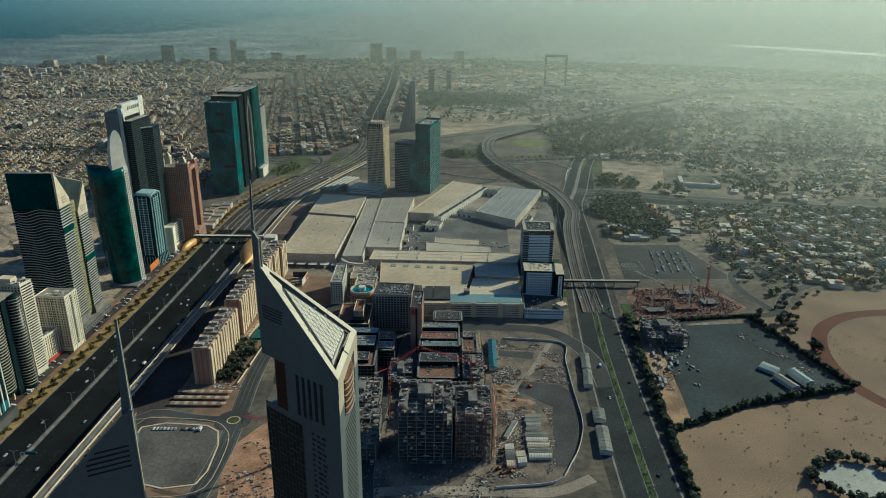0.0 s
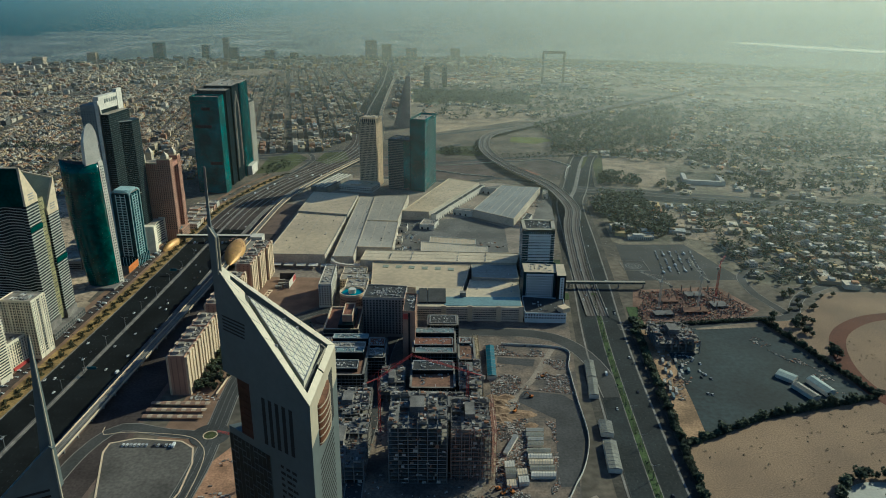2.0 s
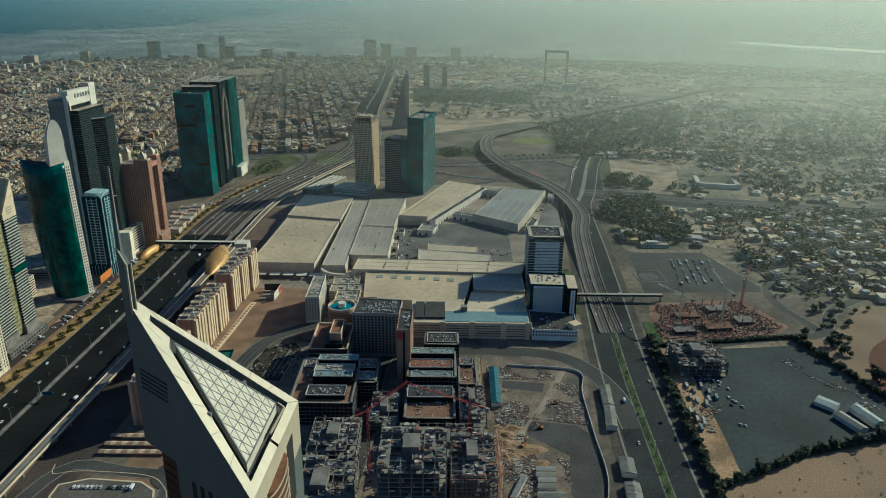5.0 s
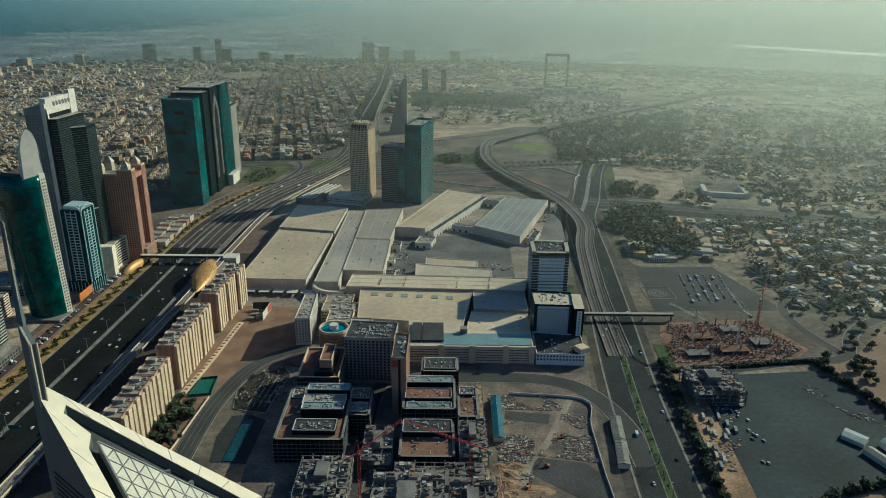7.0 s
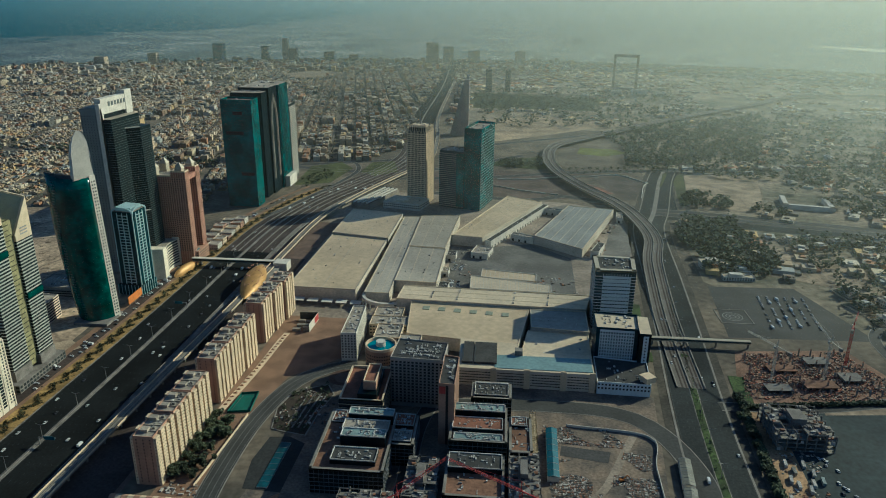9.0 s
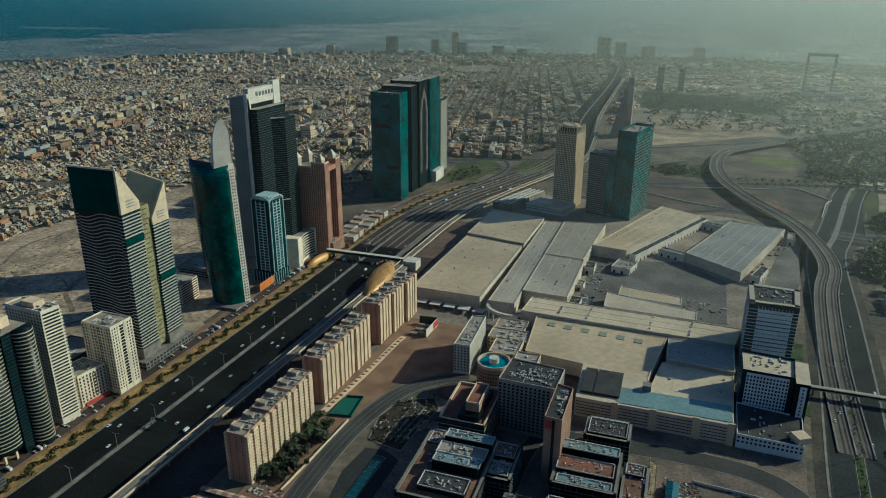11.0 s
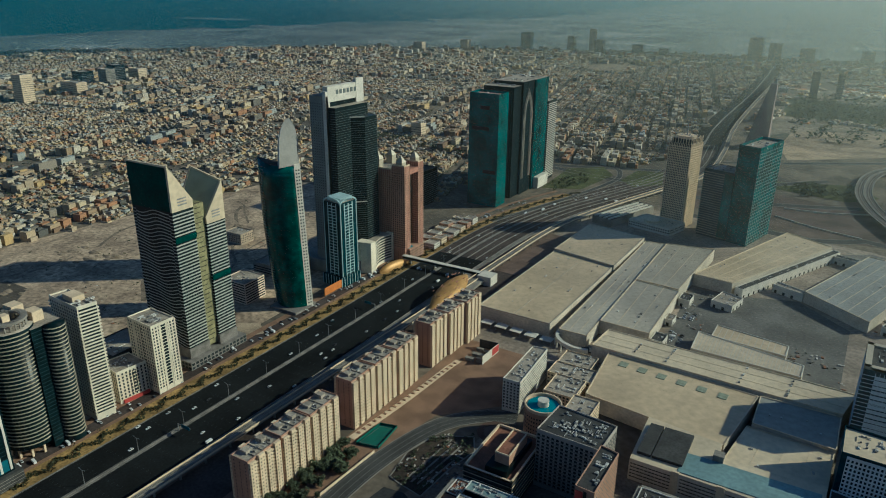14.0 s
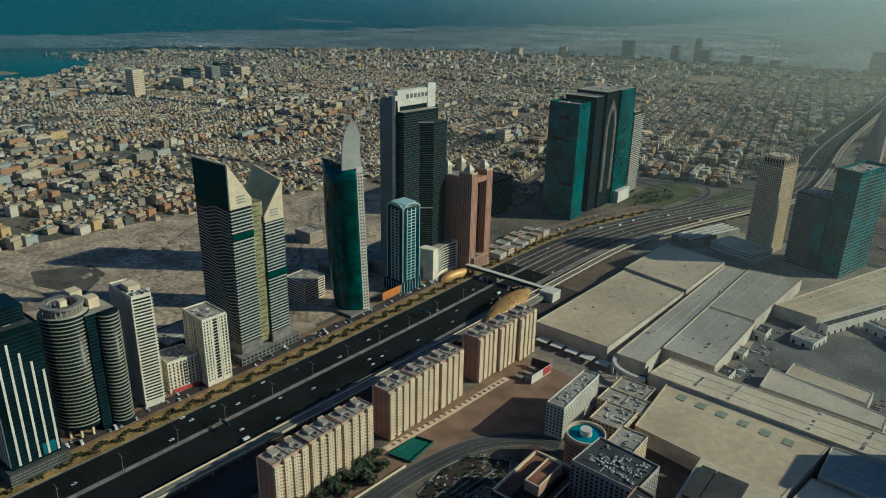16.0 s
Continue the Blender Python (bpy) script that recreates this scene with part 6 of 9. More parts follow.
# two office blocks at the avenue
offA = [(124, 1032), (171, 1032), (176, 1080), (126, 1084)]
t = block("office_block", "dark glass office block with white banded front", offA, 74, BLUE_GLASS, ROOF_PALE, "avenue offices", "office", 0, 1, 3, 2.0)
dress(t, "front_banding", OFFICE_WHITE, lambda g: [g.ledge(offA[0], offA[1], 9, 41, 6 + i * 4.6, 9.2 + i * 4.6, 0.3) for i in range(14)])
dress(t, "front_frames", OFFICE_WHITE, lambda g: [g.ledge(offA[0], offA[1], 9 + k * 3.2, 9.4 + k * 3.2, 4, 72, 0.6) for k in range(11)])
dress(t, "side_banding", OFFICE_WHITE, lambda g: bands(g, offA, 4, 72, 18, 0.6, 0.25))
g = Geo()
rim(g, offA, 74, 76.5, 5.0)
part("roof_frame", g, ALU_PALE, t, "broad white roof frame")
g = Geo()
g.prism(inset(offA, 7.5), 74, 74.8)
part("sunk_roof", g, ROOF_DARK, t)
dress(t, "roof_plant", UNIT, lambda g: clutter(g, inset(offA, 9), 74.8, 26, 5, 4))
offB = [(116, 936), (160, 934), (164, 972), (117, 977)]
t = block("office_block", "white gridded office block with a dark glass wing", offB, 46, BLUE_GLASS, ROOF_PALE, "avenue offices", "office", 0, 1, 3, 2.0)
g = Geo()
g.ledge(offB[0], offB[1], 4, 40, 5, 45.5, 0.5)
part("front_panel", g, OFFICE_WHITE, t, "white panel with a grid of windows")
dress(t, "panel_glazing", BLUE_GLASS, lambda g: panes(g, [(120, 935.3), (156, 933.7), (156, 940), (120, 941)], 7, 44, 10, 2.7, 1.5, 2.2, 0, (0,), 0.15))
dress(t, "side_banding", ALU, lambda g: bands(g, offB, 4, 45, 11, 0.5, 0.25, 0, (1, 2, 3)))
wing = [(160, 926), (172, 926), (175, 968), (163, 970)]
g = Geo()
g.prism(wing, 0, 47, 0, 1)
part("wing", g, [GLASS, ROOF_PALE], t)
g = Geo()
g.ledge(wing[0], wing[1], 4, 9.5, 6, 44, 0.5)
part("white_panel", g, OFFICE_WHITE, t, "white panel with small windows")
dress(t, "panel_glazing", WINDOW, lambda g: [g.ledge(wing[0], wing[1], 6.0, 7.4, 8 + i * 3.6, 9.8 + i * 3.6, 0.6) for i in range(10)])
dress(t, "roof_plant", UNIT, lambda g: clutter(g, inset(offB, 6), 46, 22, 5, 3.5))
pod = [(113, 880), (166, 878), (170, 926), (115, 934)]
t = block("office_podium", "low white podium with square windows", pod, 13, OFFICE_WHITE, ROOF_DARK, "avenue offices", "office", 16, 8, 3.5)
dress(t, "window_grid", WINDOW, lambda g: panes(g, pod, 5, 13, 2, 3.4, 1.9, 2.0))
g = Geo()
g.turned(164, 888, 12, 12, 13, 19, 30)
part("corner_pavilion", g, CREAM, t)

# --- round pool building, white slab, dark hotel, red-roofed office ---
slab = [(-159, 921), (-142, 922), (-145, 995), (-160, 993)]
t = block("white_slab_block", "white slab block with rows of small windows", slab, 33, WHITE, ROOF, "", "building", 30, 4, 3)
dress(t, "window_grid", WINDOW, lambda g: panes(g, slab, 3, 32, 9, 3.2, 1.7, 1.7))
drum = thing("round_pool_building", "round beige drum with a rooftop pool", "building", (-112, 905, 0))
circ = [(-112 + 16.5 * math.cos(a * math.pi / 20), 905 + 16.5 * math.sin(a * math.pi / 20)) for a in range(40)]
g = Geo()
g.prism(circ, 0, 29, 0, 1)
part("drum", g, [PINK, ROOF], drum, "", "", False)
dress(drum, "window_grid", WINDOW, lambda g: panes(g, circ, 3, 26, 6, 2.5, 1.3, 1.6))
g = Geo()
rim(g, circ, 29, 32, 1.2)
part("rim", g, CREAM, drum)
g = Geo()
g.prism([(-112 + 14 * math.cos(a * math.pi / 20), 905 + 14 * math.sin(a * math.pi / 20)) for a in range(40)], 29, 29.6)
part("pool", g, POOL, drum, "turquoise pool")
g = Geo()
g.prism([(-112 + 5 * math.cos(a * math.pi / 10), 905 + 5 * math.sin(a * math.pi / 10)) for a in range(20)], 29, 35)
part("island", g, WHITE, drum, "white round hut")
for i, (x0, y0, x1, y1, h) in enumerate(((-140, 985, -96, 1010, 14), (-128, 945, -98, 980, 18), (-96, 890, -72, 940, 26), (-140, 1012, -105, 1040, 12))):
    q = rect(x0, y0, x1, y1)
    t = block("service_block", "beige service block with a cluttered roof", q, h, CREAM, ROOF, "blocks beside the halls", "building", 18, 30 + i, 4)
    dress(t, "window_grid", WINDOW, lambda g: panes(g, q, 2, h, max(2, int(h / 3.6)), 3.6, 2, 1.6))

q = [(-91, 838), (-40, 836), (-38, 873), (-88, 878)]
t = block("hotel_block", "grey hotel block with rows of dark windows", q, 52, mat("grey_render", (0.42, 0.375, 0.32), 0.85, 0, 0.15), ROOF_DARK, "", "hotel", 90, 12, 3.4)
dress(t, "window_grid", WINDOW, lambda g: panes(g, q, 4, 50, 14, 3.8, 2.3, 1.9))
dress(t, "floor_lining", CONCRETE, lambda g: bands(g, q, 4, 50, 14, 0.4, 0.2))
q = [(-39, 779), (-25, 778), (-24, 828), (-38, 831)]
t = block("pink_hotel_wing", "pink hotel wing with a red sign panel", q, 61, PINK, ROOF_DARK, "", "hotel", 16, 13, 4)
dress(t, "window_grid", WINDOW, lambda g: panes(g, q, 4, 60, 17, 3.2, 1.5, 1.7, 0, (1, 3)))
g = Geo()
g.ledge(q[0], q[1], 6.3, 8.6, 0, 60, 0.15)
part("dark_slot", g, DARK, t)
g = Geo()
g.ledge(q[0], q[1], 0.6, 6, 52, 59, 0.5)
part("sign", g, RED, t, "red sign panel")
q = rect(-133, 797, -92, 860)
t = block("red_roofed_office", "dark office block with terracotta roof terraces", q, 28, ROOF_DARK, ROOF_RED, "", "office", 0, 13, 4, 1.5)
dress(t, "floor_banding", CREAM, lambda g: bands(g, q, 4, 28, 6, 0.5, 0.3))
dress(t, "window_grid", WINDOW, lambda g: panes(g, q, 4, 27, 6, 3.4, 2.4, 2.2))
g = Geo()
rim(g, q, 28, 30, 1.5)
part("pale_coping", g, CREAM, t)
g = Geo()
g.box(-116, 800, 28, -98, 848, 34)
part("plant_storey", g, GLASS, t)
g = Geo()
g.prism(rect(-112, 808, -100, 842), 34, 42, 0, 1)
part("roof_house", g, [PINK, ROOF_RED], t)
g = Geo()
rim(g, rect(-112, 808, -100, 842), 42, 43.2, 0.8)
part("house_coping", g, CREAM, t)

# --- dark low offices with busy roofs ---
PALE_TEAL = mat("pale_teal_roof", (0.22, 0.29, 0.28), 0.6, 0, 0.2, 0.05, 0.5)


def dark_office(x0, y0, x1, y1, h, seed, tops):
    q = rect(x0, y0, x1, y1)
    t = block("dark_office", "dark glass low office with terraced roofs and plant", q, h, GLASS, TERRACE, "dark offices", "office", 24, seed, 3.2, 1.4)
    dress(t, "floor_banding", METAL, lambda g: bands(g, q, 3, h, max(3, int(h / 4)), 0.5, 0.3))
    dress(t, "mullion_grid", METAL, lambda g: fins(g, q, 0, h, 4, 0.25, 0.2))
    g = Geo()
    rim(g, q, h, h + 1.6, 2.2)
    part("terrace_edge", g, CONCRETE, t)
    for k, (a, b, c, d, up, m) in enumerate(tops):
        g = Geo()
        g.prism(rect(a, b, c, d), h - 0.2, h + up, 0, 1)
        part("roof_storey", g, [GLASS, m], t)
        g = Geo()
        rim(g, rect(a, b, c, d), h + up, h + up + 0.9, 0.6)
        clutter(g, rect(a + 1, b + 1, c - 1, d - 1), h + up, 26, seed + k, 2.6)
        part("roof_plant", g, UNIT, t, "", "stuff")
    return t


dark_office(-136, 703, -76, 790, 22, 40, [(-118, 771, -78, 782, 9, PALE_TEAL), (-120, 752, -80, 768, 6, ROOF), (-118, 738, -80, 750, 9, PALE_TEAL), (-121, 712, -84, 730, 4, ROOF_DARK), (-133, 770, -122, 788, 1, ROOF_RED)])
dark_office(-80, 744, -57, 790, 20, 44, [(-78, 770, -60, 788, 3, ROOF_RED), (-78, 748, -60, 764, 2, ROOF)])
dark_office(-12, 822, 26, 852, 22, 47, [(-9, 826, 23, 848, 2, ROOF_DARK)])
dark_office(-28, 752, 22, 808, 22, 50, [(-26, 790, 20, 802, 7, PALE_TEAL), (-26, 768, 18, 786, 3, ROOF_RED), (-24, 754, 18, 764, 1, PALE_TEAL)])
dark_office(24, 752, 44, 806, 14, 53, [(26, 790, 40, 804, 2, ROOF_RED)])
dark_office(-28, 690, 20, 744, 15, 56, [(-26, 720, 18, 740, 5, ROOF_DARK)])


# --- bare concrete frames under construction ---
def frame_building(x0, y0, x1, y1, floors, seed, fh=4.0, label="unfinished concrete frame with bare slabs and columns"):
    t = thing("unfinished_building", label, "building", ((x0 + x1) / 2, (y0 + y1) / 2, 0), "unfinished buildings")
    nx, ny = max(2, round((x1 - x0) / 8)), max(2, round((y1 - y0) / 8))
    for i in range(floors):
        g = Geo()
        g.box(x0 - 0.6, y0 - 0.6, i * fh - (0.5 if i else 0), x1 + 0.6, y1 + 0.6, i * fh + 0.05 + (0.1 if not i else 0), bottom=True)
        part("floor_slab", g, CONCRETE, t)
    # the topmost slab is cast bay by bay; open bays show the storey below
    cast = lambda x, y: noise.noise((x * 0.06, y * 0.06, seed * 1.7)) > -0.08
    bays = [(x0 + (x1 - x0) * i / nx, y0 + (y1 - y0) * j / ny) for i in range(nx) for j in range(ny)]
    bw, bd, zt = (x1 - x0) / nx, (y1 - y0) / ny, floors * fh + 0.05
    g = Geo()
    for x, y in bays:
        if cast(x, y):
            g.box(x, y, zt - 0.5, x + bw - 0.02, y + bd - 0.02, zt, bottom=True)
        g.box(x, y + bd - 0.2, zt - 0.7, x + bw, y + bd + 0.2, zt - 0.04)
        g.box(x - 0.2, y, zt - 0.7, x + 0.2, y + bd, zt - 0.04)
    part("top_slab", g, RAW, t)
    g = Geo()
    for i in range(nx + 1):
        for j in range(ny + 1):
            if 0 < i < nx and 0 < j < ny and (i + j) % 2:
                continue
            x, y = x0 + (x1 - x0) * i / nx, y0 + (y1 - y0) * j / ny
            g.box(x - 0.45, y - 0.45, 0.1, x + 0.45, y + 0.45, floors * fh + (1.6 if (i * 7 + j * 3 + seed) % 3 == 0 else 0))
    part("column_grid", g, RAW, t, "", "stuff")
    g = Geo()
    g.box(x0 + (x1 - x0) * 0.35, y0 + (y1 - y0) * 0.35, 0.1, x0 + (x1 - x0) * 0.6, y0 + (y1 - y0) * 0.7, floors * fh + 5)
    part("lift_core", g, RAW, t)
    g = Geo()
    rng = random.Random(seed)
    for i in range(floors):
        for _ in range(int((x1 - x0) / 11)):
            x, w = rng.uniform(x0, x1 - 4), rng.uniform(1, 4)
            g.box(x, y0 - 0.5, i * fh + 0.06, x + w, y0 - 0.3, i * fh + rng.uniform(1, 3.4))
            y, w = rng.uniform(y0, y1 - 4), rng.uniform(1, 4)
            g.box(x1 + 0.3, y, i * fh + 0.06, x1 + 0.5, y + w, i * fh + rng.uniform(1, 3.4))
    for x, y in bays:
        low = 0.0 if cast(x, y) else fh
        for _ in range(5):
            w, d = rng.uniform(0.6, bw * 0.5), rng.uniform(0.4, bd * 0.4)
            ax, ay = x + rng.uniform(0.4, bw - w - 0.4), y + rng.uniform(0.4, bd - d - 0.4)
            g.box(ax, ay, zt - low, ax + w, ay + d, zt - low + rng.uniform(0.15, 1.6))
    part("infill_and_clutter", g, RUBBLE, t, "", "stuff")
    g = Geo()
    for x, y in bays:
        if cast(x, y) and rng.random() < 0.55:
            g.box(x - 0.15, y + 0.3, zt, x + 0.15, y + bd * rng.uniform(0.5, 0.95), zt + rng.choice((0.8, 1.4, 2.8)))
        if cast(x, y) and rng.random() < 0.55:
            g.box(x + 0.3, y - 0.15, zt, x + bw * rng.uniform(0.5, 0.95), y + 0.15, zt + rng.choice((0.8, 1.4, 2.8)))
    part("upstand", g, CONCRETE, t, "", "stuff")
    return t


big = frame_building(-40, 560, 10, 612, 15, 60)
wing = frame_building(14, 566, 48, 622, 12, 61)
g = Geo()
for z in range(0, 52, 4):
    for x in range(13, 50, 4):
        g.beam((x, 563.5, z), (x, 563.5, z + 4), 0.11)
    for y in range(564, 624, 4):
        g.beam((50.5, y, z), (50.5, y, z + 4), 0.11)
        g.beam((52.3, y, z), (52.3, y, z + 4), 0.11)
        g.beam((50.5, y, z + 4), (52.3, y, z + 4), 0.09)
    g.beam((13, 563.5, z + 4), (50.5, 563.5, z + 4), 0.11)
    g.beam((50.5, 563.5, z + 4), (50.5, 624, z + 4), 0.11)
    g.beam((52.3, 563.5, z + 4), (52.3, 624, z + 4), 0.11)
part("scaffolding", g, mat("rusty_scaffold", (0.50, 0.27, 0.19), 0.7, 0.1, 0.3), wing, "rusty pink scaffolding", "stuff")
g = Geo()
for z in range(4, 52, 4):
    for y in range(564, 622, 7):
        if (y + z) % 3:
            g.box(50.6, y, z - 0.1, 52.2, y + 6.4, z + 0.02, bottom=True)
part("scaffold_boards", g, mat("scaffold_planks", (0.42, 0.33, 0.21), 0.9, 0, 0.3, 0.2, 1.0), wing, "", "stuff")
frame_building(-108, 640, -66, 690, 4, 62, 4.2)
frame_building(-112, 560, -62, 628, 5, 63, 4.2)
frame_building(-30, 628, 44, 682, 4, 64, 4.2)
frame_building(-60, 690, -34, 742, 3, 65, 4.2)
frame_building(24, 690, 48, 744, 5, 66, 4.2)
frame_building(262, 800, 312, 850, 4, 67, 4.2)


def crane(x, y, h, yaw, jib=55.0, m=RED, tilt=0.0):
    """A lattice tower crane."""
    t = thing("tower_crane", "red lattice tower crane" if m is RED else "pale lattice tower crane", "crane", (x, y, 0), "cranes")
    g = Geo()
    for i in range(int(h / 4)):
        z = i * 4
        c = [(x - 1, y - 1), (x + 1, y - 1), (x + 1, y + 1), (x - 1, y + 1)]
        for k in range(4):
            j = (k + 1) % 4
            g.beam((*c[k], z), (*c[k], z + 4), 0.16)
            g.beam((*c[k], z), (*c[j], z + 4), 0.09)
    part("mast", g, m, t, "", "stuff")
    ux, uy = math.cos(radians(yaw)), math.sin(radians(yaw))
    g = Geo()
    for i in range(int(jib / 3)):
        s0, s1 = i * 3.0, i * 3.0 + 3
        z0, z1 = h + tilt * s0, h + tilt * s1
        for o in (-0.7, 0.7):
            g.beam((x + ux * s0 - uy * o, y + uy * s0 + ux * o, z0), (x + ux * s1 - uy * o, y + uy * s1 + ux * o, z1), 0.12)
            g.beam((x + ux * s0 - uy * o, y + uy * s0 + ux * o, z0), (x + ux * (s0 + 1.5), y + uy * (s0 + 1.5), z0 + 1.6), 0.08)
        g.beam((x + ux * s0, y + uy * s0, z0 + 1.6), (x + ux * s1, y + uy * s1, z1 + 1.6), 0.12)
    part("jib", g, m, t, "", "stuff")
    g = Geo()
    for i in range(6):
        g.beam((x - ux * i * 3, y - uy * i * 3, h + 0.3), (x - ux * (i + 1) * 3, y - uy * (i + 1) * 3, h + 0.3), 0.35)
    part("counter_jib", g, m, t)
    g = Geo()
    g.turned(x - ux * 16, y - uy * 16, 3.4, 2.6, h - 2.5, h + 0.8, yaw)
    part("counterweight", g, CONCRETE, t)
    g = Geo()
    g.turned(x + ux * 1.6 - uy * 1.6, y + uy * 1.6 + ux * 1.6, 1.8, 1.6, h - 2.4, h, yaw)
    part("cab", g, WHITE, t)
    g = Geo()
    g.beam((x, y, h), (x, y, h + 8), 0.4, 0, 0.2)
    g.beam((x, y, h + 8), (x + ux * jib * 0.7, y + uy * jib * 0.7, h + 1.6 + tilt * jib * 0.7), 0.06)
    g.beam((x, y, h + 8), (x - ux * 16, y - uy * 16, h + 0.6), 0.06)
    part("stay_cable", g, m, t, "", "stuff")
    g = Geo()
    g.turned(x, y, 6, 6, 0.05, 1.2, yaw)
    part("base_block", g, CONCRETE, t)
    return t


crane(-54, 634, 60, 42, 42, RED, 0.25)
crane(30, 640, 64, 150, 60, RED)
crane(-150, 560, 44, 165, 40, RED)
crane(355, 930, 46, 100, 40, WHITE, 0.3)
crane(392, 965, 50, 60, 42, RED)
crane(300, 925, 40, 120, 40, WHITE)


# --- diggers on the site ---
def digger(x, y, yaw):
    t = thing("digger", "orange tracked digger on the building site", "digger", (x, y, 0.1), "diggers")
    c, s = math.cos(radians(yaw)), math.sin(radians(yaw))
    for o in (-1.3, 1.3):
        g = Geo()
        g.turned(x - s * o, y + c * o, 4.4, 0.7, 0.1, 1.1, yaw)
        part("track", g, TYRE, t)
    g = Geo()
    g.turned(x - c * 0.4, y - s * 0.4, 3.6, 2.8, 1.1, 2.4, yaw)
    part("engine_house", g, ORANGE, t)
    g = Geo()
    g.turned(x + c * 0.8 - s * 0.8, y + s * 0.8 + c * 0.8, 1.5, 1.2, 2.3, 3.4, yaw)
    part("cab", g, WINDOW, t)
    g = Geo()
    g.beam((x + c * 1.2, y + s * 1.2, 2.2), (x + c * 4.6, y + s * 4.6, 5.2), 0.3)
    g.beam((x + c * 4.6, y + s * 4.6, 5.2), (x + c * 7.2, y + s * 7.2, 2.4), 0.25)
    part("boom", g, ORANGE, t)
    g = Geo()
    g.turned(x + c * 7.2, y + s * 7.2, 1.2, 1.4, 1.0, 2.4, yaw)
    part("bucket", g, METAL, t)


for x, y, yaw in ((54, 552, 200), (58, 546, 30), (66, 548, 120), (80, 672, 60), (100, 700, 160), (118, 742, 20), (296, 838, 100)):
    digger(x, y, yaw)


# ---- station, footbridges ----
station = thing("metro_station", "gold shell-shaped metro station over the highway edge", "station", (-322, 1118, 0))
g = Geo()
NU, NV = 20, 10
sc = Vector((-324, 1112, 9))
for i in range(NU + 1):
    u = -1 + 2 * i / NU
    wide = 15.5 * max(0.02, (1 - abs(u) ** 2.0)) ** 0.85
    tall = 11.0 * max(0.02, (1 - abs(u) ** 2.0)) ** 0.75
    for j in range(NV + 1):
        a = math.pi * j / NV
        g.v.append((sc.x + wide * math.cos(a) - 8 * u, sc.y + 62 * u, sc.z + tall * math.sin(a)))
for i in range(NU):
    for j in range(NV):
        k = i * (NV + 1) + j
        g.f.append((k, k + NV + 1, k + NV + 2, k + 1))
        g.m.append(0)
part("shell", g, GOLD, station, "gold metal shell", "", True)
g = Geo()
rngs = random.Random(4)
for _ in range(26):
    u, a = rngs.uniform(-0.7, 0.7), rngs.uniform(0.5, 2.6)
    wide, tall = 18.7 * (1 - abs(u) ** 2.0) ** 0.85, 17.2 * (1 - abs(u) ** 2.0) ** 0.75
    g.turned(sc.x + wide * math.cos(a) - 8 * u, sc.y + 62 * u, 1.0, 4.2, sc.z + tall * math.sin(a) - 0.3, sc.z + tall * math.sin(a) + 0.15, 6)
part("roof_lights", g, BROWN, station, "", "stuff")
g = Geo()
g.prism(rect(-332, 1062, -306, 1176), 4.5, 8, bottom=True)
part("platform", g, CONCRETE, station)
for y in (1080, 1100, 1120, 1140, 1160):
    g = Geo()
    g.box(-326, y - 1.5, 0, -312, y + 1.5, 4.6)
    part("pier", g, CONCRETE, station)
g = Geo()
g.prism(rect(-316, 1172, -296, 1192), 0, 13)
part("stair_block", g, WHITE, station)
bridge = thing("footbridge", "enclosed pale footbridge across the highway", "footbridge", (-385, 1187, 0))
g = Geo()
g.box(-442, 1183.5, 7, -318, 1189.5, 11, bottom=True)
part("tube", g, ALU, bridge)
g = Geo()
g.box(-443, 1183, 11, -318, 1190, 11.6)
part("roof", g, WHITE, bridge)
g = Geo()
g.box(-442, 1183.2, 8.3, -318, 1183.5, 10.2)
part("window_band", g, WINDOW, bridge)
for x in (-430, -391, -346):
    g = Geo()
    g.box(x - 1, 1185, 0, x + 1, 1188, 7)
    part("pier", g, CONCRETE, bridge)
g = Geo()
for i in range(13):
    u = -1 + 2 * i / 12
    w, h = 7 * max(0.02, 1 - u * u) ** 0.5, 11 * max(0.02, 1 - u * u) ** 0.5
    for j in range(9):
        a = math.pi * j / 8
        g.v.append((-442 + w * math.cos(a) + 4 * u, 1160 + 28 * u, h * math.sin(a)))
for i in range(12):
    for j in range(8):
        k = i * 9 + j
        g.f.append((k, k + 9, k + 10, k + 1))
        g.m.append(0)
part("entrance_shell", g, GOLD, bridge, "small gold entrance shell", "", True)
walkway = thing("footbridge", "long pale footbridge across the avenue", "footbridge", (230, 996, 0))
g = Geo()
g.box(176, 994, 6.5, 300, 999, 10, bottom=True)
part("tube", g, ALU_PALE, walkway)
g = Geo()
g.box(176, 993.8, 7.6, 300, 994, 9.2)
part("window_band", g, BLUE_GLASS, walkway)
for x in (190, 226, 262, 298):
    g = Geo()
    g.box(x - 0.8, 995.5, 0, x + 0.8, 997.5, 6.6)
    part("pier", g, CONCRETE, walkway)

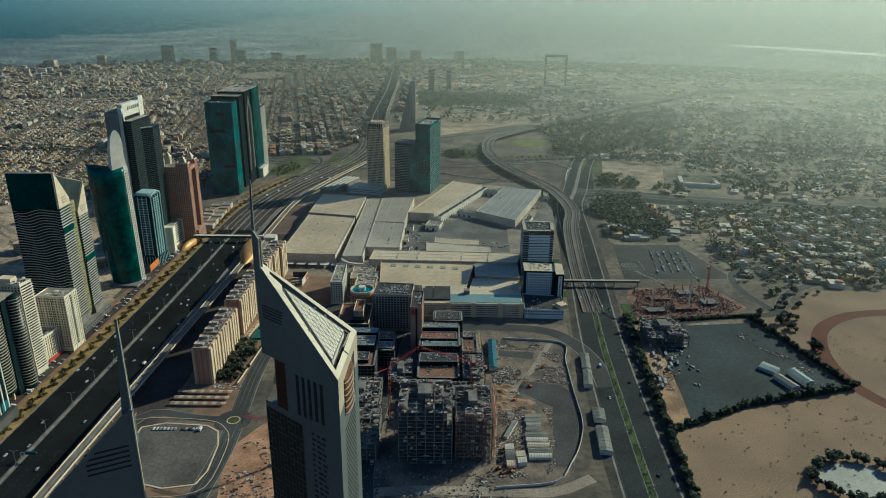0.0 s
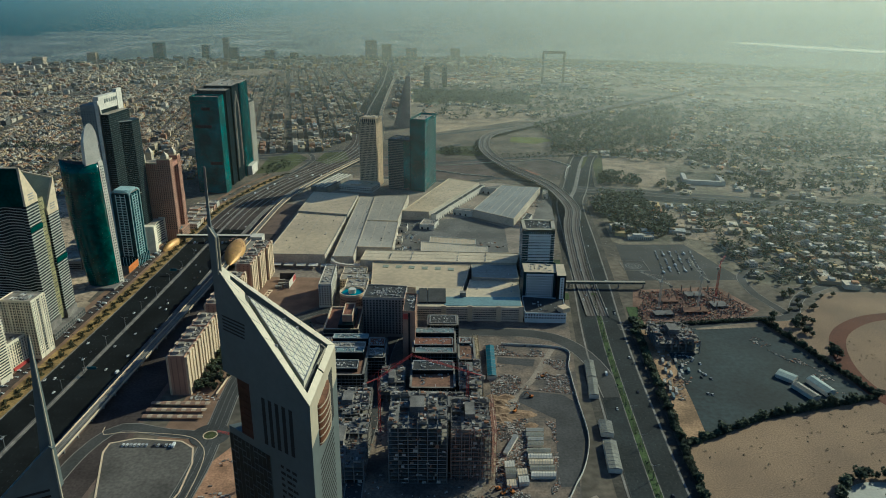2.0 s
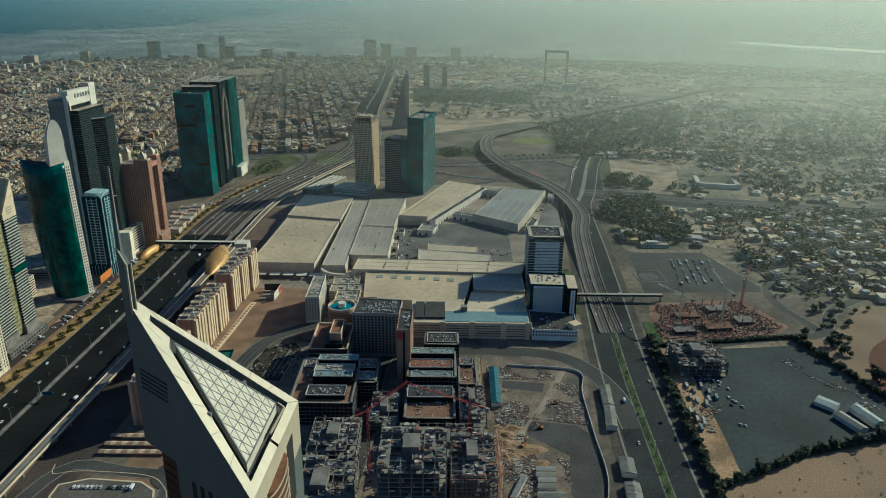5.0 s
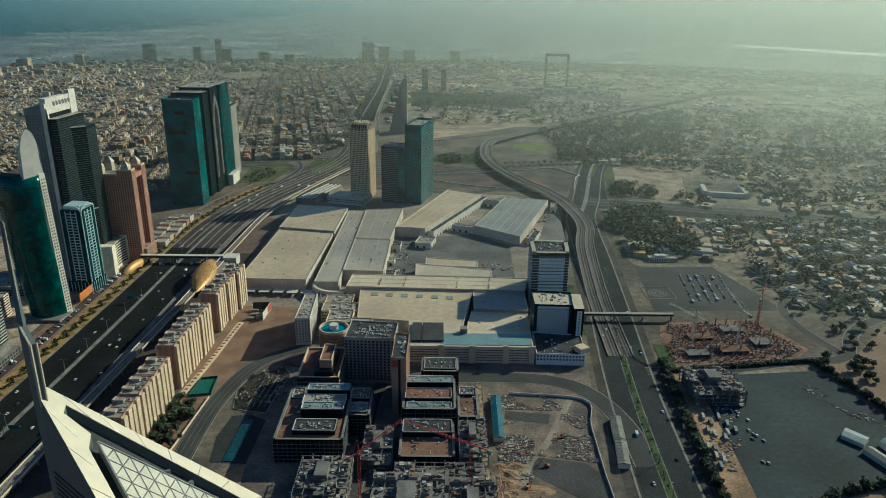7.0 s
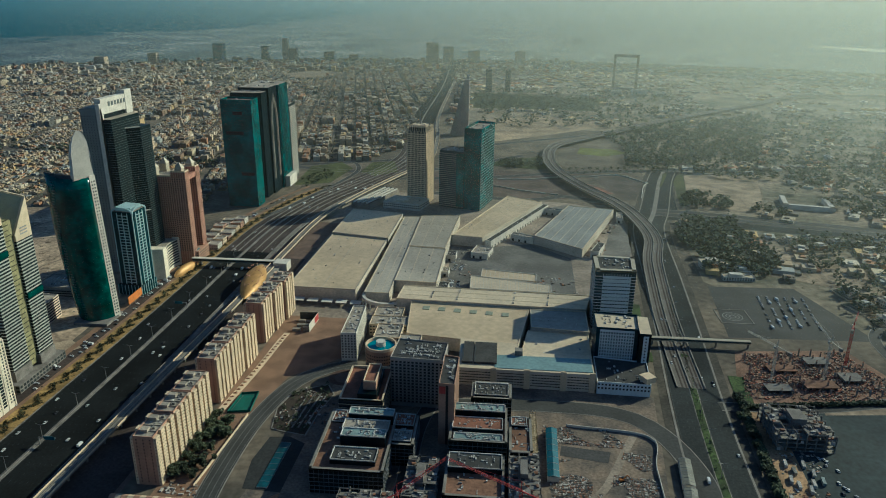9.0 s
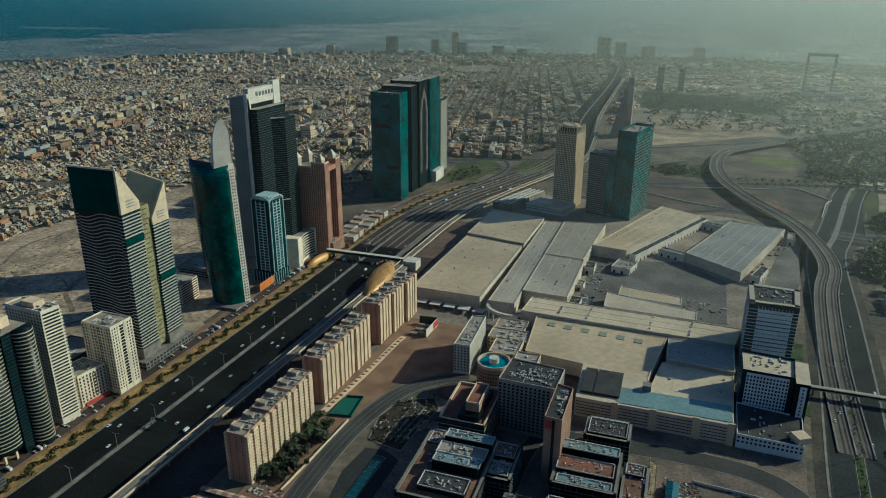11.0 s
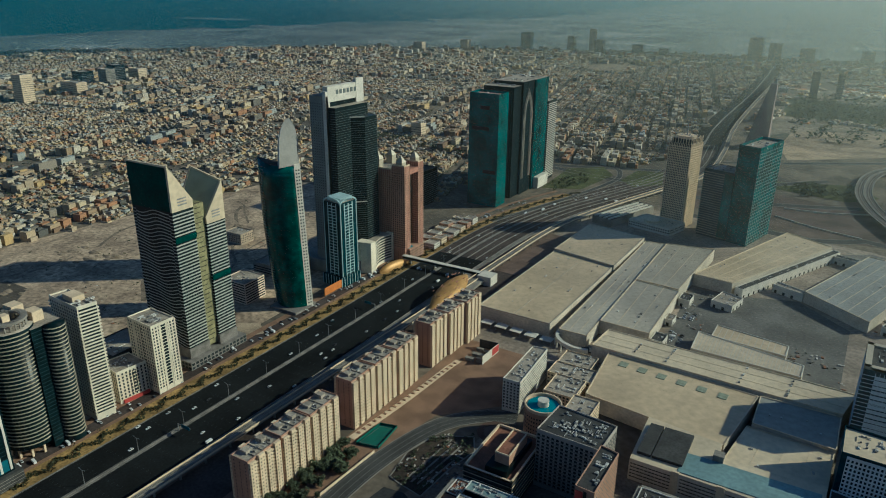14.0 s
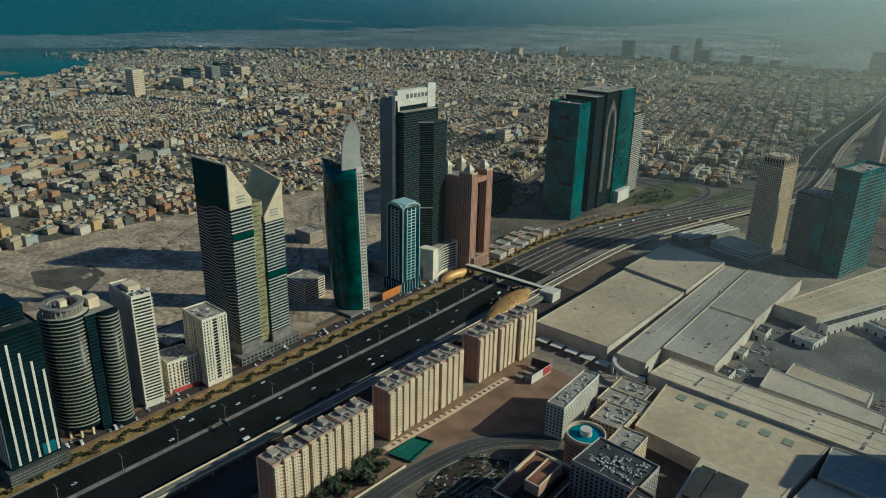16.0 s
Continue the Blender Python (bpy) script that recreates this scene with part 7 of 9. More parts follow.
# ---- low halls round the concrete tower ----
q = [(-213, 1518), (-142, 1500), (-128, 1546), (-196, 1562)]
t = block("white_pavilion", "white low pavilion at the tower's foot", q, 12, WHITE, ROOF_PALE, "", "building", 10, 3, 3)
dress(t, "window_grid", WINDOW, lambda g: panes(g, q, 3, 11, 2, 4, 2.2, 2))
g = Geo()
g.prism([(-178 + 13 * math.cos(a * math.pi / 10), 1530 + 13 * math.sin(a * math.pi / 10)) for a in range(20)], 12, 15)
part("round_roof", g, ROOF_PALE, t)
q = [(-272, 1508), (-236, 1496), (-196, 1612), (-226, 1630)]
t = block("long_low_hall", "long low hall with pale ribbed roof strips", q, 11, CONCRETE, ROOF_DARK, "", "hall", 6, 4, 3)
for k in range(4):
    g = Geo()
    a = Vector((-268 + k * 8.6, 1509 - k * 2.6))
    b = a + Vector((42, 112))
    g.beam((a.x, a.y, 11.6), (b.x, b.y, 11.6), 1.6)
    part("roof_strip", g, WHITE, t)


# ---- districts of low houses ----
def near_line(x, y, line, d):
    return any((p.x - x) ** 2 + (p.y - y) ** 2 < d * d for p in line)


def inside(x, y, pts):
    hit, j = False, len(pts) - 1
    for i in range(len(pts)):
        (xi, yi), (xj, yj) = pts[i], pts[j]
        if (yi > y) != (yj > y) and x < (xj - xi) * (y - yi) / (yj - yi) + xi:
            hit = not hit
        j = i
    return hit


SEA_EDGE = SHORE + [(-4600, 2720)]
OPEN_SAND = [(-470, 300), (-480, 1010), (-540, 1340), (-560, 1450), (-900, 1450), (-960, 1100), (-1000, 800), (-1350, 300)]
CORE = [(-560, 0), (-560, 1880), (-120, 1900), (330, 1860), (330, 1500), (300, 1100), (520, 1010), (900, 980), (900, 0)]
WOOD = [(290, 2330), (886, 2780), (640, 2000), (300, 1925), (330, 2130)]
EAST_PLOT = [(370, 1560), (372, 1860), (600, 1850), (700, 1690), (660, 1560)]
LOOPS = [(-330, 1500), (-330, 1900), (-100, 2430), (150, 2430), (430, 2330), (400, 1880), (330, 1560), (330, 1480)]
LOTS = [(240, 990), (475, 1000), (440, 1205), (300, 1205)]
FAR_PARK = [(-115, 2825), (320, 2810), (405, 3120), (-135, 3245)]
OPEN_LAND = [(-115, 2710), (170, 2660), (300, 2450), (70, 2250), (-70, 2400)]


def allowed(x, y):
    r = math.hypot(x, y - 220)
    if r > 4600 or y < 250:
        return False
    if inside(x, y, LOTS) or inside(x, y, WOOD) or inside(x, y, EAST_PLOT) or inside(x, y, LOOPS) or inside(x, y, SEA_EDGE) or inside(x, y, OPEN_SAND) or inside(x, y, CORE) or inside(x, y, OPEN_LAND) or inside(x, y, FAR_PARK):
        return False
    return True


MAIN_ROADS = RIGHT_ROAD[40:] + HIGHWAY[50:] + FLY[20:] + EAST + METRO[60:]
rng = random.Random(11)
west, east, woods_w, woods_e = Geo(), Geo(), [], []


def house(g, x, y, w, d, h, yaw, rng):
    g.turned(x, y, w, d, 0, h, yaw)
    c, s = math.cos(radians(yaw)), math.sin(radians(yaw))
    ox, oy = rng.uniform(-0.25, 0.25) * w, rng.uniform(-0.25, 0.25) * d
    g.turned(x + c * ox - s * oy, y + s * ox + c * oy, w * rng.uniform(0.25, 0.5), d * rng.uniform(0.25, 0.5), h, h + rng.uniform(1.5, 3.2), yaw)
    if rng.random() < 0.5:
        g.turned(x + c * w * 0.62, y + s * w * 0.62, w * 0.4, d * 0.8, 0, h * rng.uniform(0.4, 0.75), yaw)


def fits(x, y):
    return allowed(x, y) and not near_line(x, y, MAIN_ROADS, 34)


# the western town: blocks on one grid of streets, each block with its own kind of building
OVAL = [(-977 + 130 * math.cos(a * 0.3927), 3877 + 210 * math.sin(a * 0.3927)) for a in range(16)]
TURN = 11.6
TC, TS = math.cos(radians(TURN)), math.sin(radians(TURN))
BLOCK_W, BLOCK_L = 44.0, 172.0
for bi in range(-128, 46):
    for bj in range(-8, 32):
        p0, q0 = bi * BLOCK_W + (bi // 6) * 16.0, bj * BLOCK_L + (bj // 3) * 14.0
        pc, qc = p0 + BLOCK_W / 2, q0 + BLOCK_L / 2
        xc, yc = TC * pc - TS * qc, TS * pc + TC * qc
        az, dist = math.degrees(math.atan2(xc, yc - 220)), math.hypot(xc, yc - 220)
        if not -82 < az < 30 or dist > 4750 or not (xc < -150 or (xc < 300 and yc > 3900)):
            continue
        mood = noise.noise((xc * 0.0017, yc * 0.0017, 5.0)) + 0.35 * rng.uniform(-1, 1)
        sand = noise.noise((xc * 0.0035, yc * 0.0035, 3.0))
        coarse = 1.0 if dist < 2600 else 1.4
        front = (13.5 if mood < 0.22 else 22.0) * coarse
        n_q = int((BLOCK_L - 11) / front)
        tall = rng.choice((4.5, 5.5, 6.5, 7.5))
        terrace = mood < -0.28
        slabs = mood > -0.05 and dist > 1500 and rng.random() < 0.30
        if slabs:
            for side in (0, 1):
                for k in range(3):
                    p, q = p0 + (BLOCK_W - 9) * (0.25 + 0.5 * side), q0 + (k + 0.5) * (BLOCK_L - 11) / 3
                    x, y = TC * p - TS * q, TS * p + TC * q
                    if not inside(x, y, OVAL) and fits(x, y) and rng.random() < 0.85:
                        house(west, x, y, rng.uniform(12.5, 15.5), rng.uniform(34, 48), rng.choice((9.5, 12.5, 15.5, 18.5)), TURN, rng)
                        woods_w.append((x + TC * 11, y + TS * 11 + rng.uniform(-20, 20), rng.uniform(2.0, 4.0)))
            continue
        for side in (0, 1):
            for k in range(n_q):
                p, q = p0 + (BLOCK_W - 9) * (0.25 + 0.5 * side) + rng.uniform(-1.5, 1.5), q0 + (k + 0.5) * (BLOCK_L - 11) / n_q
                x, y = TC * p - TS * q, TS * p + TC * q
                if inside(x, y, OVAL) or not fits(x, y):
                    continue
                if rng.random() < 0.10 + (0.5 if sand > 0.3 else 0.0):
                    if rng.random() < 0.6:
                        woods_w.append((x, y, rng.uniform(2.5, 5.0)))
                    continue
                if mood > 0.22:
                    w, d, h = rng.uniform(12, 16), front * rng.uniform(0.62, 0.92), rng.choice((9.5, 12.5, 12.5, 15.5, 18.0))
                elif terrace:
                    w, d, h = rng.uniform(9, 13), front * 0.97, tall * rng.uniform(0.85, 1.1)
                else:
                    w, d, h = rng.uniform(7.5, 14), front * rng.uniform(0.55, 0.92), tall * rng.uniform(0.6, 1.25)
                house(west, x, y, w * min(coarse, 1.2), d, h, TURN + rng.uniform(-1.5, 1.5), rng)
                if dist < 1900 and mood < 0.22:
                    o = 9.0 if side else -9.0
                    west.turned(x + TC * o, y + TS * o, 0.5, front * 0.96, 0, 2.2, TURN)
                    west.turned(x + TS * front / 2, y - TC * front / 2, 18.0, 0.5, 0, 2.2, TURN)
                if rng.random() < (0.75 if dist < 2600 else 0.5):
                    o = 9.5 if side else -9.5
                    woods_w.append((x + TC * o + rng.uniform(-3, 3), y + TS * o + rng.uniform(-6, 6), rng.uniform(1.8, 4.2)))
                    if dist < 1900:
                        woods_w.append((x + rng.uniform(-9, 9), y + rng.uniform(-9, 9), rng.uniform(1.4, 2.8)))
        if bi % 6 == 5:
            for k in range(14):
                q = q0 + k * BLOCK_L / 14
                p = p0 + BLOCK_W + 3 + rng.uniform(-3, 6)
                x, y = TC * p - TS * q, TS * p + TC * q
                if rng.random() < 0.7 and fits(x, y):
                    woods_w.append((x, y, rng.uniform(2.5, 5.0)))

# the eastern district: villas among trees
CELL = 300
for ci in range(-1, 15):
    for cj in range(0, 17):
        x0, y0 = ci * CELL, cj * CELL
        xc, yc = x0 + CELL / 2, y0 + CELL / 2
        az = math.degrees(math.atan2(xc, yc - 220))
        if not -80 < az < 48 or math.hypot(xc, yc) > 5000 or xc < -150 or (xc < 300 and yc > 3900):
            continue
        dist = math.hypot(xc, yc - 300)
        yaw = rng.choice((-28, -12, 8, 24))
        step = 31.0 if dist < 2600 else 38.0
        c, s = math.cos(radians(yaw)), math.sin(radians(yaw))
        n = int(CELL / step)
        for i in range(n):
            for j in range(n):
                u, v = (i + 0.5) / n * CELL - CELL / 2, (j + 0.5) / n * CELL - CELL / 2
                if j % 3 == 2:
                    v -= step * 0.3
                if i % 7 == 6:
                    continue
                x, y = xc + c * u - s * v + rng.uniform(-2.5, 2.5), yc + s * u + c * v + rng.uniform(-2.5, 2.5)
                if not fits(x, y):
                    continue
                empty = 0.30 + (0.4 if noise.noise((x * 0.004, y * 0.004, 7.0)) > 0.12 else 0)
                if x > -120 and 2000 < y < 3600:
                    empty += 0.25
                if rng.random() < empty:
                    if rng.random() < 0.8:
                        woods_e.append((x, y, rng.uniform(2.2, 4.6)))
                    continue
                w, d, h = step * rng.uniform(0.5, 1.0), step * rng.uniform(0.4, 0.8), 6.0 * rng.uniform(0.6, 1.25)
                house(east, x, y, w, d, h, yaw + rng.choice((0, 90)), rng)
                for _ in range(3):
                    woods_e.append((x + rng.uniform(-16, 16), y + rng.uniform(-16, 16), rng.uniform(1.7, 3.6)))
flat(OVAL, 0.06, "ground", SAND, "oval of bare pale sand in the town")
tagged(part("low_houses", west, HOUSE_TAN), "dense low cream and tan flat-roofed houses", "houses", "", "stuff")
tagged(part("low_houses", east, HOUSE), "scattered pale villas among trees", "houses", "", "stuff")


def leaves(geo, x, y, z, r, tall, n, rng, m=0):
    """A crown of loose leaf clumps."""
    for _ in range(n):
        a, b, q = rng.uniform(0, 6.283), rng.uniform(-1, 1), rng.uniform(0.45, 1.0) ** 0.5
        k = math.sqrt(1 - b * b)
        px, py, pz = x + r * q * k * math.cos(a), y + r * q * k * math.sin(a), z + tall * q * b
        s = r * rng.uniform(0.28, 0.5)
        t0, t1 = rng.uniform(0, 6.283), rng.uniform(-0.9, 0.9)
        ux, uy, uz = math.cos(t0) * s, math.sin(t0) * s, s * t1 * 0.6
        vx, vy, vz = -math.sin(t0) * s * 0.8, math.cos(t0) * s * 0.8, s * rng.uniform(-0.5, 0.9)
        geo.poly([(px - ux, py - uy, pz - uz), (px + vx, py + vy, pz + vz), (px + ux, py + uy, pz + uz), (px - vx, py - vy, pz - vz)], m)


def grove(name, spots, label, seed, per=16, m=LEAF):
    rng = random.Random(seed)
    g = Geo()
    for x, y, r in spots:
        far = math.hypot(x, y - 300)
        n = per if far < 1700 else (per * 2 // 3 if far < 2600 else per // 2)
        g.beam((x, y, 0), (x, y, r * 0.9), 0.2, 1)
        leaves(g, x, y, r * 1.25, r, r * 0.8, n, rng)
    return tagged(part(name, g, [m, BARK]), label, "trees", "", "stuff")


# woods, parks and hedges by stretches of the plan
def scatter(pts, n, r0, r1, rng):
    xs, ys = [p[0] for p in pts], [p[1] for p in pts]
    out, tries = [], 0
    while len(out) < n and tries < n * 20:
        tries += 1
        x, y = rng.uniform(min(xs), max(xs)), rng.uniform(min(ys), max(ys))
        if inside(x, y, pts):
            out.append((x, y, rng.uniform(r0, r1)))
    return out


rng = random.Random(21)
park_spots = scatter([(315, 1230), (300, 1440), (420, 1430), (440, 1300), (400, 1230)], 190, 5, 9, rng)
park_spots += scatter([(360, 1580), (380, 1700), (470, 1640), (440, 1570)], 70, 5, 8, rng)
park_spots += scatter([(480, 1570), (500, 1600), (545, 1590), (540, 1540)], 26, 4, 7, rng) + scatter([(660, 1560), (690, 1660), (760, 1640), (760, 1520)], 40, 4, 8, rng)
park_spots += scatter([(340, 1880), (330, 2200), (520, 2560), (900, 2800), (1500, 2700), (1300, 2000), (700, 1780)], 1000, 5, 10, rng)
park_spots += scatter([(-60, 2440), (420, 2460), (800, 2900), (700, 3400), (-100, 3300)], 650, 5, 11, rng)
park_spots += scatter([(470, 1010), (480, 1420), (1900, 1400), (1900, 900), (900, 985)], 1500, 4, 9, rng)
park_spots += scatter([(700, 1500), (600, 1760), (1900, 3300), (2600, 1500)], 1500, 5, 11, rng)
park_spots += scatter([(-430, 1720), (-390, 1800), (-360, 1750), (-394, 1640)], 60, 2, 4, rng)
park_spots += scatter([(-50, 1905), (100, 1875), (150, 1930), (110, 2000)], 50, 3, 6, rng)
park_spots += scatter([(340, 1500), (427, 1494), (386, 1370), (300, 1366)], 120, 5, 9, rng)
park_spots += [(x, 1888 + (x - 360) * 0.205 + o, 4.5) for x in range(150, 900, 16) for o in (-20, 20)]
park_spots += scatter(WOOD, 1000, 5, 9, rng)
park_spots += scatter([(-1, 1944), (49, 1980), (60, 1870), (4, 1852)], 40, 3, 6, rng)
park_spots += scatter([(-1180, 1920), (-660, 1800), (-660, 1850), (-1180, 1990)], 260, 3, 6, rng)
park_spots += scatter([(-700, 2900), (-900, 3300), (-200, 3300), (-300, 2700)], 300, 4, 8, rng)
FAR_WOOD = [(-100, 2835), (310, 2820), (390, 3110), (-120, 3230)]
far_spots = scatter(FAR_WOOD, 1500, 3.5, 6.5, random.Random(19))
grove("grove", far_spots, "dark hazy wood beyond the sandy plot", 8, 12)
grove("grove", park_spots, "dark green parkland trees", 5, 18)
grove("grove", woods_w, "small dusty street trees between the houses", 6, 12)
grove("grove", woods_e, "dark garden trees between the villas", 7, 14)


# ---- trees, hedges, scrub ----
def tree_kind(seed, r, tall):
    """A broad tree: tapered trunk, limbs and a loose crown."""
    rng = random.Random(seed)
    t = thing("tree", "broad dark green tree with an uneven crown", "tree", (0, 0, 0), "garden trees")
    g = Geo()
    g.beam((0, 0, 0), (0, 0, tall * 0.5), 0.38, 0, 0.24)
    for k in range(5):
        a = k * 1.26 + rng.uniform(-0.3, 0.3)
        g.beam((0, 0, tall * 0.42), (math.cos(a) * r * 0.6, math.sin(a) * r * 0.6, tall * 0.78), 0.2, 0, 0.07)
    part("trunk", g, BARK, t)
    g = Geo()
    for k in range(12):
        a, q = rng.uniform(0, 6.28), rng.uniform(0.1, 0.7)
        leaves(g, math.cos(a) * r * q, math.sin(a) * r * q, tall * rng.uniform(0.38, 0.85), r * rng.uniform(0.38, 0.6), tall * 0.22, 24, rng)
    part("crown", g, LEAF, t)
    return t


kinds = [tree_kind(1, 4.2, 7.5), tree_kind(2, 5.2, 9.0), tree_kind(3, 3.2, 6.0)]
rng = random.Random(31)
spots = scatter([(-256, 700), (-256, 806), (-232, 806), (-229, 740), (-232, 700)], 46, 0.8, 1.3, rng)
spots += [(252 - (890 - y) * 0.068 + rng.uniform(-3, 3), y, rng.uniform(0.7, 1.25)) for y in range(508, 892, 7)]
for (ax, ay), (bx, by) in (((238, 616), (332, 664)), ((332, 664), (466, 702)), ((470, 706), (424, 892))):
    k = int(math.hypot(bx - ax, by - ay) / 9)
    spots += [(ax + (bx - ax) * i / k + rng.uniform(-1.5, 1.5), ay + (by - ay) * i / k + rng.uniform(-1.5, 1.5), rng.uniform(0.8, 1.3)) for i in range(k)]
spots += [(386 + 42 * math.cos(a * 0.2094) + rng.uniform(-2, 2), 540 + 30 * math.sin(a * 0.2094) + rng.uniform(-2, 2), rng.uniform(0.9, 1.4)) for a in range(30)]
spots += scatter([(425, 900), (470, 780), (500, 900), (560, 960), (640, 990), (480, 985)], 26, 0.8, 1.5, rng)
for i, (x, y, s) in enumerate(spots):
    m = pose(x, y, 0, 0, 0, rng.uniform(0, 360)) @ Matrix.Diagonal((s, s, s, 1))
    if i < 3:
        kinds[i].matrix_basis = m
    else:
        c = copy_thing(kinds[i % 3], pose(x, y, 0, 0, 0, rng.uniform(0, 360)))
        c.scale = (s, s, s)

rng = random.Random(32)
g = Geo()
for a, b in (((238, 616), (332, 664)), ((332, 664), (466, 702)), ((470, 706), (424, 892)), ((257, 890), (226, 514)), ((424, 892), (257, 868))):
    k = int(length(a, b) / 1.6)
    for i in range(k):
        x, y = a[0] + (b[0] - a[0]) * i / k + rng.uniform(-1, 1), a[1] + (b[1] - a[1]) * i / k + rng.uniform(-1, 1)
        leaves(g, x, y, 2.2, 2.9, 2.3, 20, rng)
for i, p in enumerate(RIGHT_ROAD[14:46]):
    for k in range(4):
        c = p.lerp(RIGHT_ROAD[15 + i], k / 4)
        if rng.random() < 0.75:
            leaves(g, c.x + rng.uniform(-2, 2), c.y, 1.6, rng.uniform(1.2, 2.2), 1.3, 10, rng)
tagged(part("hedge", g, LEAF), "tall dark hedge round the grey yard", "hedge", "", "stuff")
g = Geo()
rng = random.Random(33)
for i, p in enumerate(HIGHWAY[:60]):
    n = sides(HIGHWAY)[i]
    q = HIGHWAY[i + 1]
    for k in range(9):
        f = k / 9
        c = p.lerp(q, f)
        o = -48 + 5.5 * (1 if (i * 9 + k) % 8 < 4 else -1) * (((i * 9 + k) % 4) / 4)
        leaves(g, c.x + n.x * o, c.y + n.y * o, 1.0, 2.9, 1.1, 14, rng)
    for o in (-56.5, -40):
        if rng.random() < 0.5:
            leaves(g, p.x + n.x * o, p.y + n.y * o, 3.2, 1.7, 1.5, 10, rng)
tagged(part("hedge", g, LEAF_PALM), "clipped zigzag hedge on the planted strip", "hedge", "", "stuff")
g = Geo()
for x, y, r in scatter([(238, 500), (245, 606), (460, 696), (470, 650), (560, 560), (900, 500), (900, 300), (300, 300)], 900, 0.5, 1.6, rng) + \
        scatter([(500, 700), (480, 830), (640, 900), (900, 900), (900, 650)], 420, 0.5, 1.6, rng) + scatter([(-500, 600), (-500, 1000), (-880, 1400), (-950, 900)], 260, 0.5, 1.8, rng):
    leaves(g, x, y, r * 0.5, r, r * 0.5, 7, rng)
tagged(part("scrub", g, mat("dry_scrub", (0.13, 0.115, 0.065), 0.95, 0, 0.3, 0.05, 0.5, 0, None, 0.4)), "low dry scrub on open sand", "scrub", "", "stuff")

# ---- the lots beyond the avenue ----
flat([(285, 1024), (458, 1030), (419, 1188), (302, 1184)], 0.13, "pavement", ASPHALT_GREY, "grey asphalt car park with a round emblem")
g = Geo()
rim(g, rect(288, 1064, 328, 1106), 0.14, 0.5, 1.2)
setting("kerb", g, CONCRETE, "square kerb round the emblem court")
g = Geo()
for r in (4, 8, 12):
    loop = [Vector((307 + r * math.cos(a * math.pi / 16), 1085 + r * math.sin(a * math.pi / 16), 0)) for a in range(33)]
    ribbon(g, loop, -0.5, 0.5, 0.2)
setting("road_marking", g, PAINT, "pale painted rings in the emblem court")
flat([(252, 874), (396, 886), (436, 922), (408, 1004), (281, 988)], 0.13, "ground", mat("brown_site_earth", (0.26, 0.155, 0.10), 0.95, 0, 0.4, 0.05, 0.5, 0.3), "brown building site full of steel and timber")
DULL_SHEET = mat("dull_roof_sheet", (0.22, 0.215, 0.17), 0.7, 0, 0.25, 0.08, 0.6)
YARD = mat("grey_yard", (0.029, 0.043, 0.046), 0.9, 0, 0.4, 0.012, 0.2)
flat([(249, 690), (252, 858), (419, 882), (460, 704), (330, 668), (262, 632)], 0.14, "pavement", YARD, "dark oil-grey yard inside a hedge")
g = Geo()
TRK = smooth_line([(760, 905, 0), (700, 915, 0), (630, 910, 0), (567, 897, 0), (514, 860, 0), (484, 810, 0), (470, 749, 0), (477, 694, 0), (505, 650, 0), (570, 605, 0), (660, 585, 0), (800, 600, 0)], 10)
ribbon(g, TRK, -9.5, 9.5, 0.16)
setting("race_track", g, TRACK, "wide brown dirt race track")
g = Geo()
g.poly([(386 + 36 * math.cos(a * math.pi / 16), 540 + 25 * math.sin(a * math.pi / 16), 0.15) for a in range(32)])
setting("pond_bed", g, mat("pale_pond", (0.30, 0.30, 0.25), 0.5, 0, 0.15, 0.05, 0.3), "pale dry pond ringed by a hedge")


def shed(name, label, pts, h, rise, roof, seams=8, group="sheds"):
    """A gabled shed; the ridge runs along the first side."""
    c = middle(pts)
    t = thing(name, label, "shed", (c[0], c[1], 0), group)
    a, b, d, e = pts[0], pts[1], pts[2], pts[3]
    g = Geo()
    g.prism(pts, 0, h)
    part("body", g, WHITE, t)
    m0, m1 = ((a[0] + e[0]) / 2, (a[1] + e[1]) / 2), ((b[0] + d[0]) / 2, (b[1] + d[1]) / 2)
    g = Geo()
    g.poly([(*a, h + 0.05), (*b, h + 0.05), (*m1, h + rise), (*m0, h + rise)])
    g.poly([(*d, h + 0.05), (*e, h + 0.05), (*m0, h + rise), (*m1, h + rise)])
    g.poly([(*b, h), (*d, h), (*m1, h + rise)])
    g.poly([(*e, h), (*a, h), (*m0, h + rise)])
    part("roof", g, roof, t)
    g = Geo()
    for k in range(seams + 1):
        f = k / seams
        p, r, q = ((u[0] + (v[0] - u[0]) * f, u[1] + (v[1] - u[1]) * f) for u, v in ((a, b), (m0, m1), (e, d)))
        g.beam((*p, h + 0.1), (*r, h + rise + 0.05), 0.12)
        g.beam((*r, h + rise + 0.05), (*q, h + 0.1), 0.12)
    part("ribbing", g, METAL, t, "", "stuff")
    return t


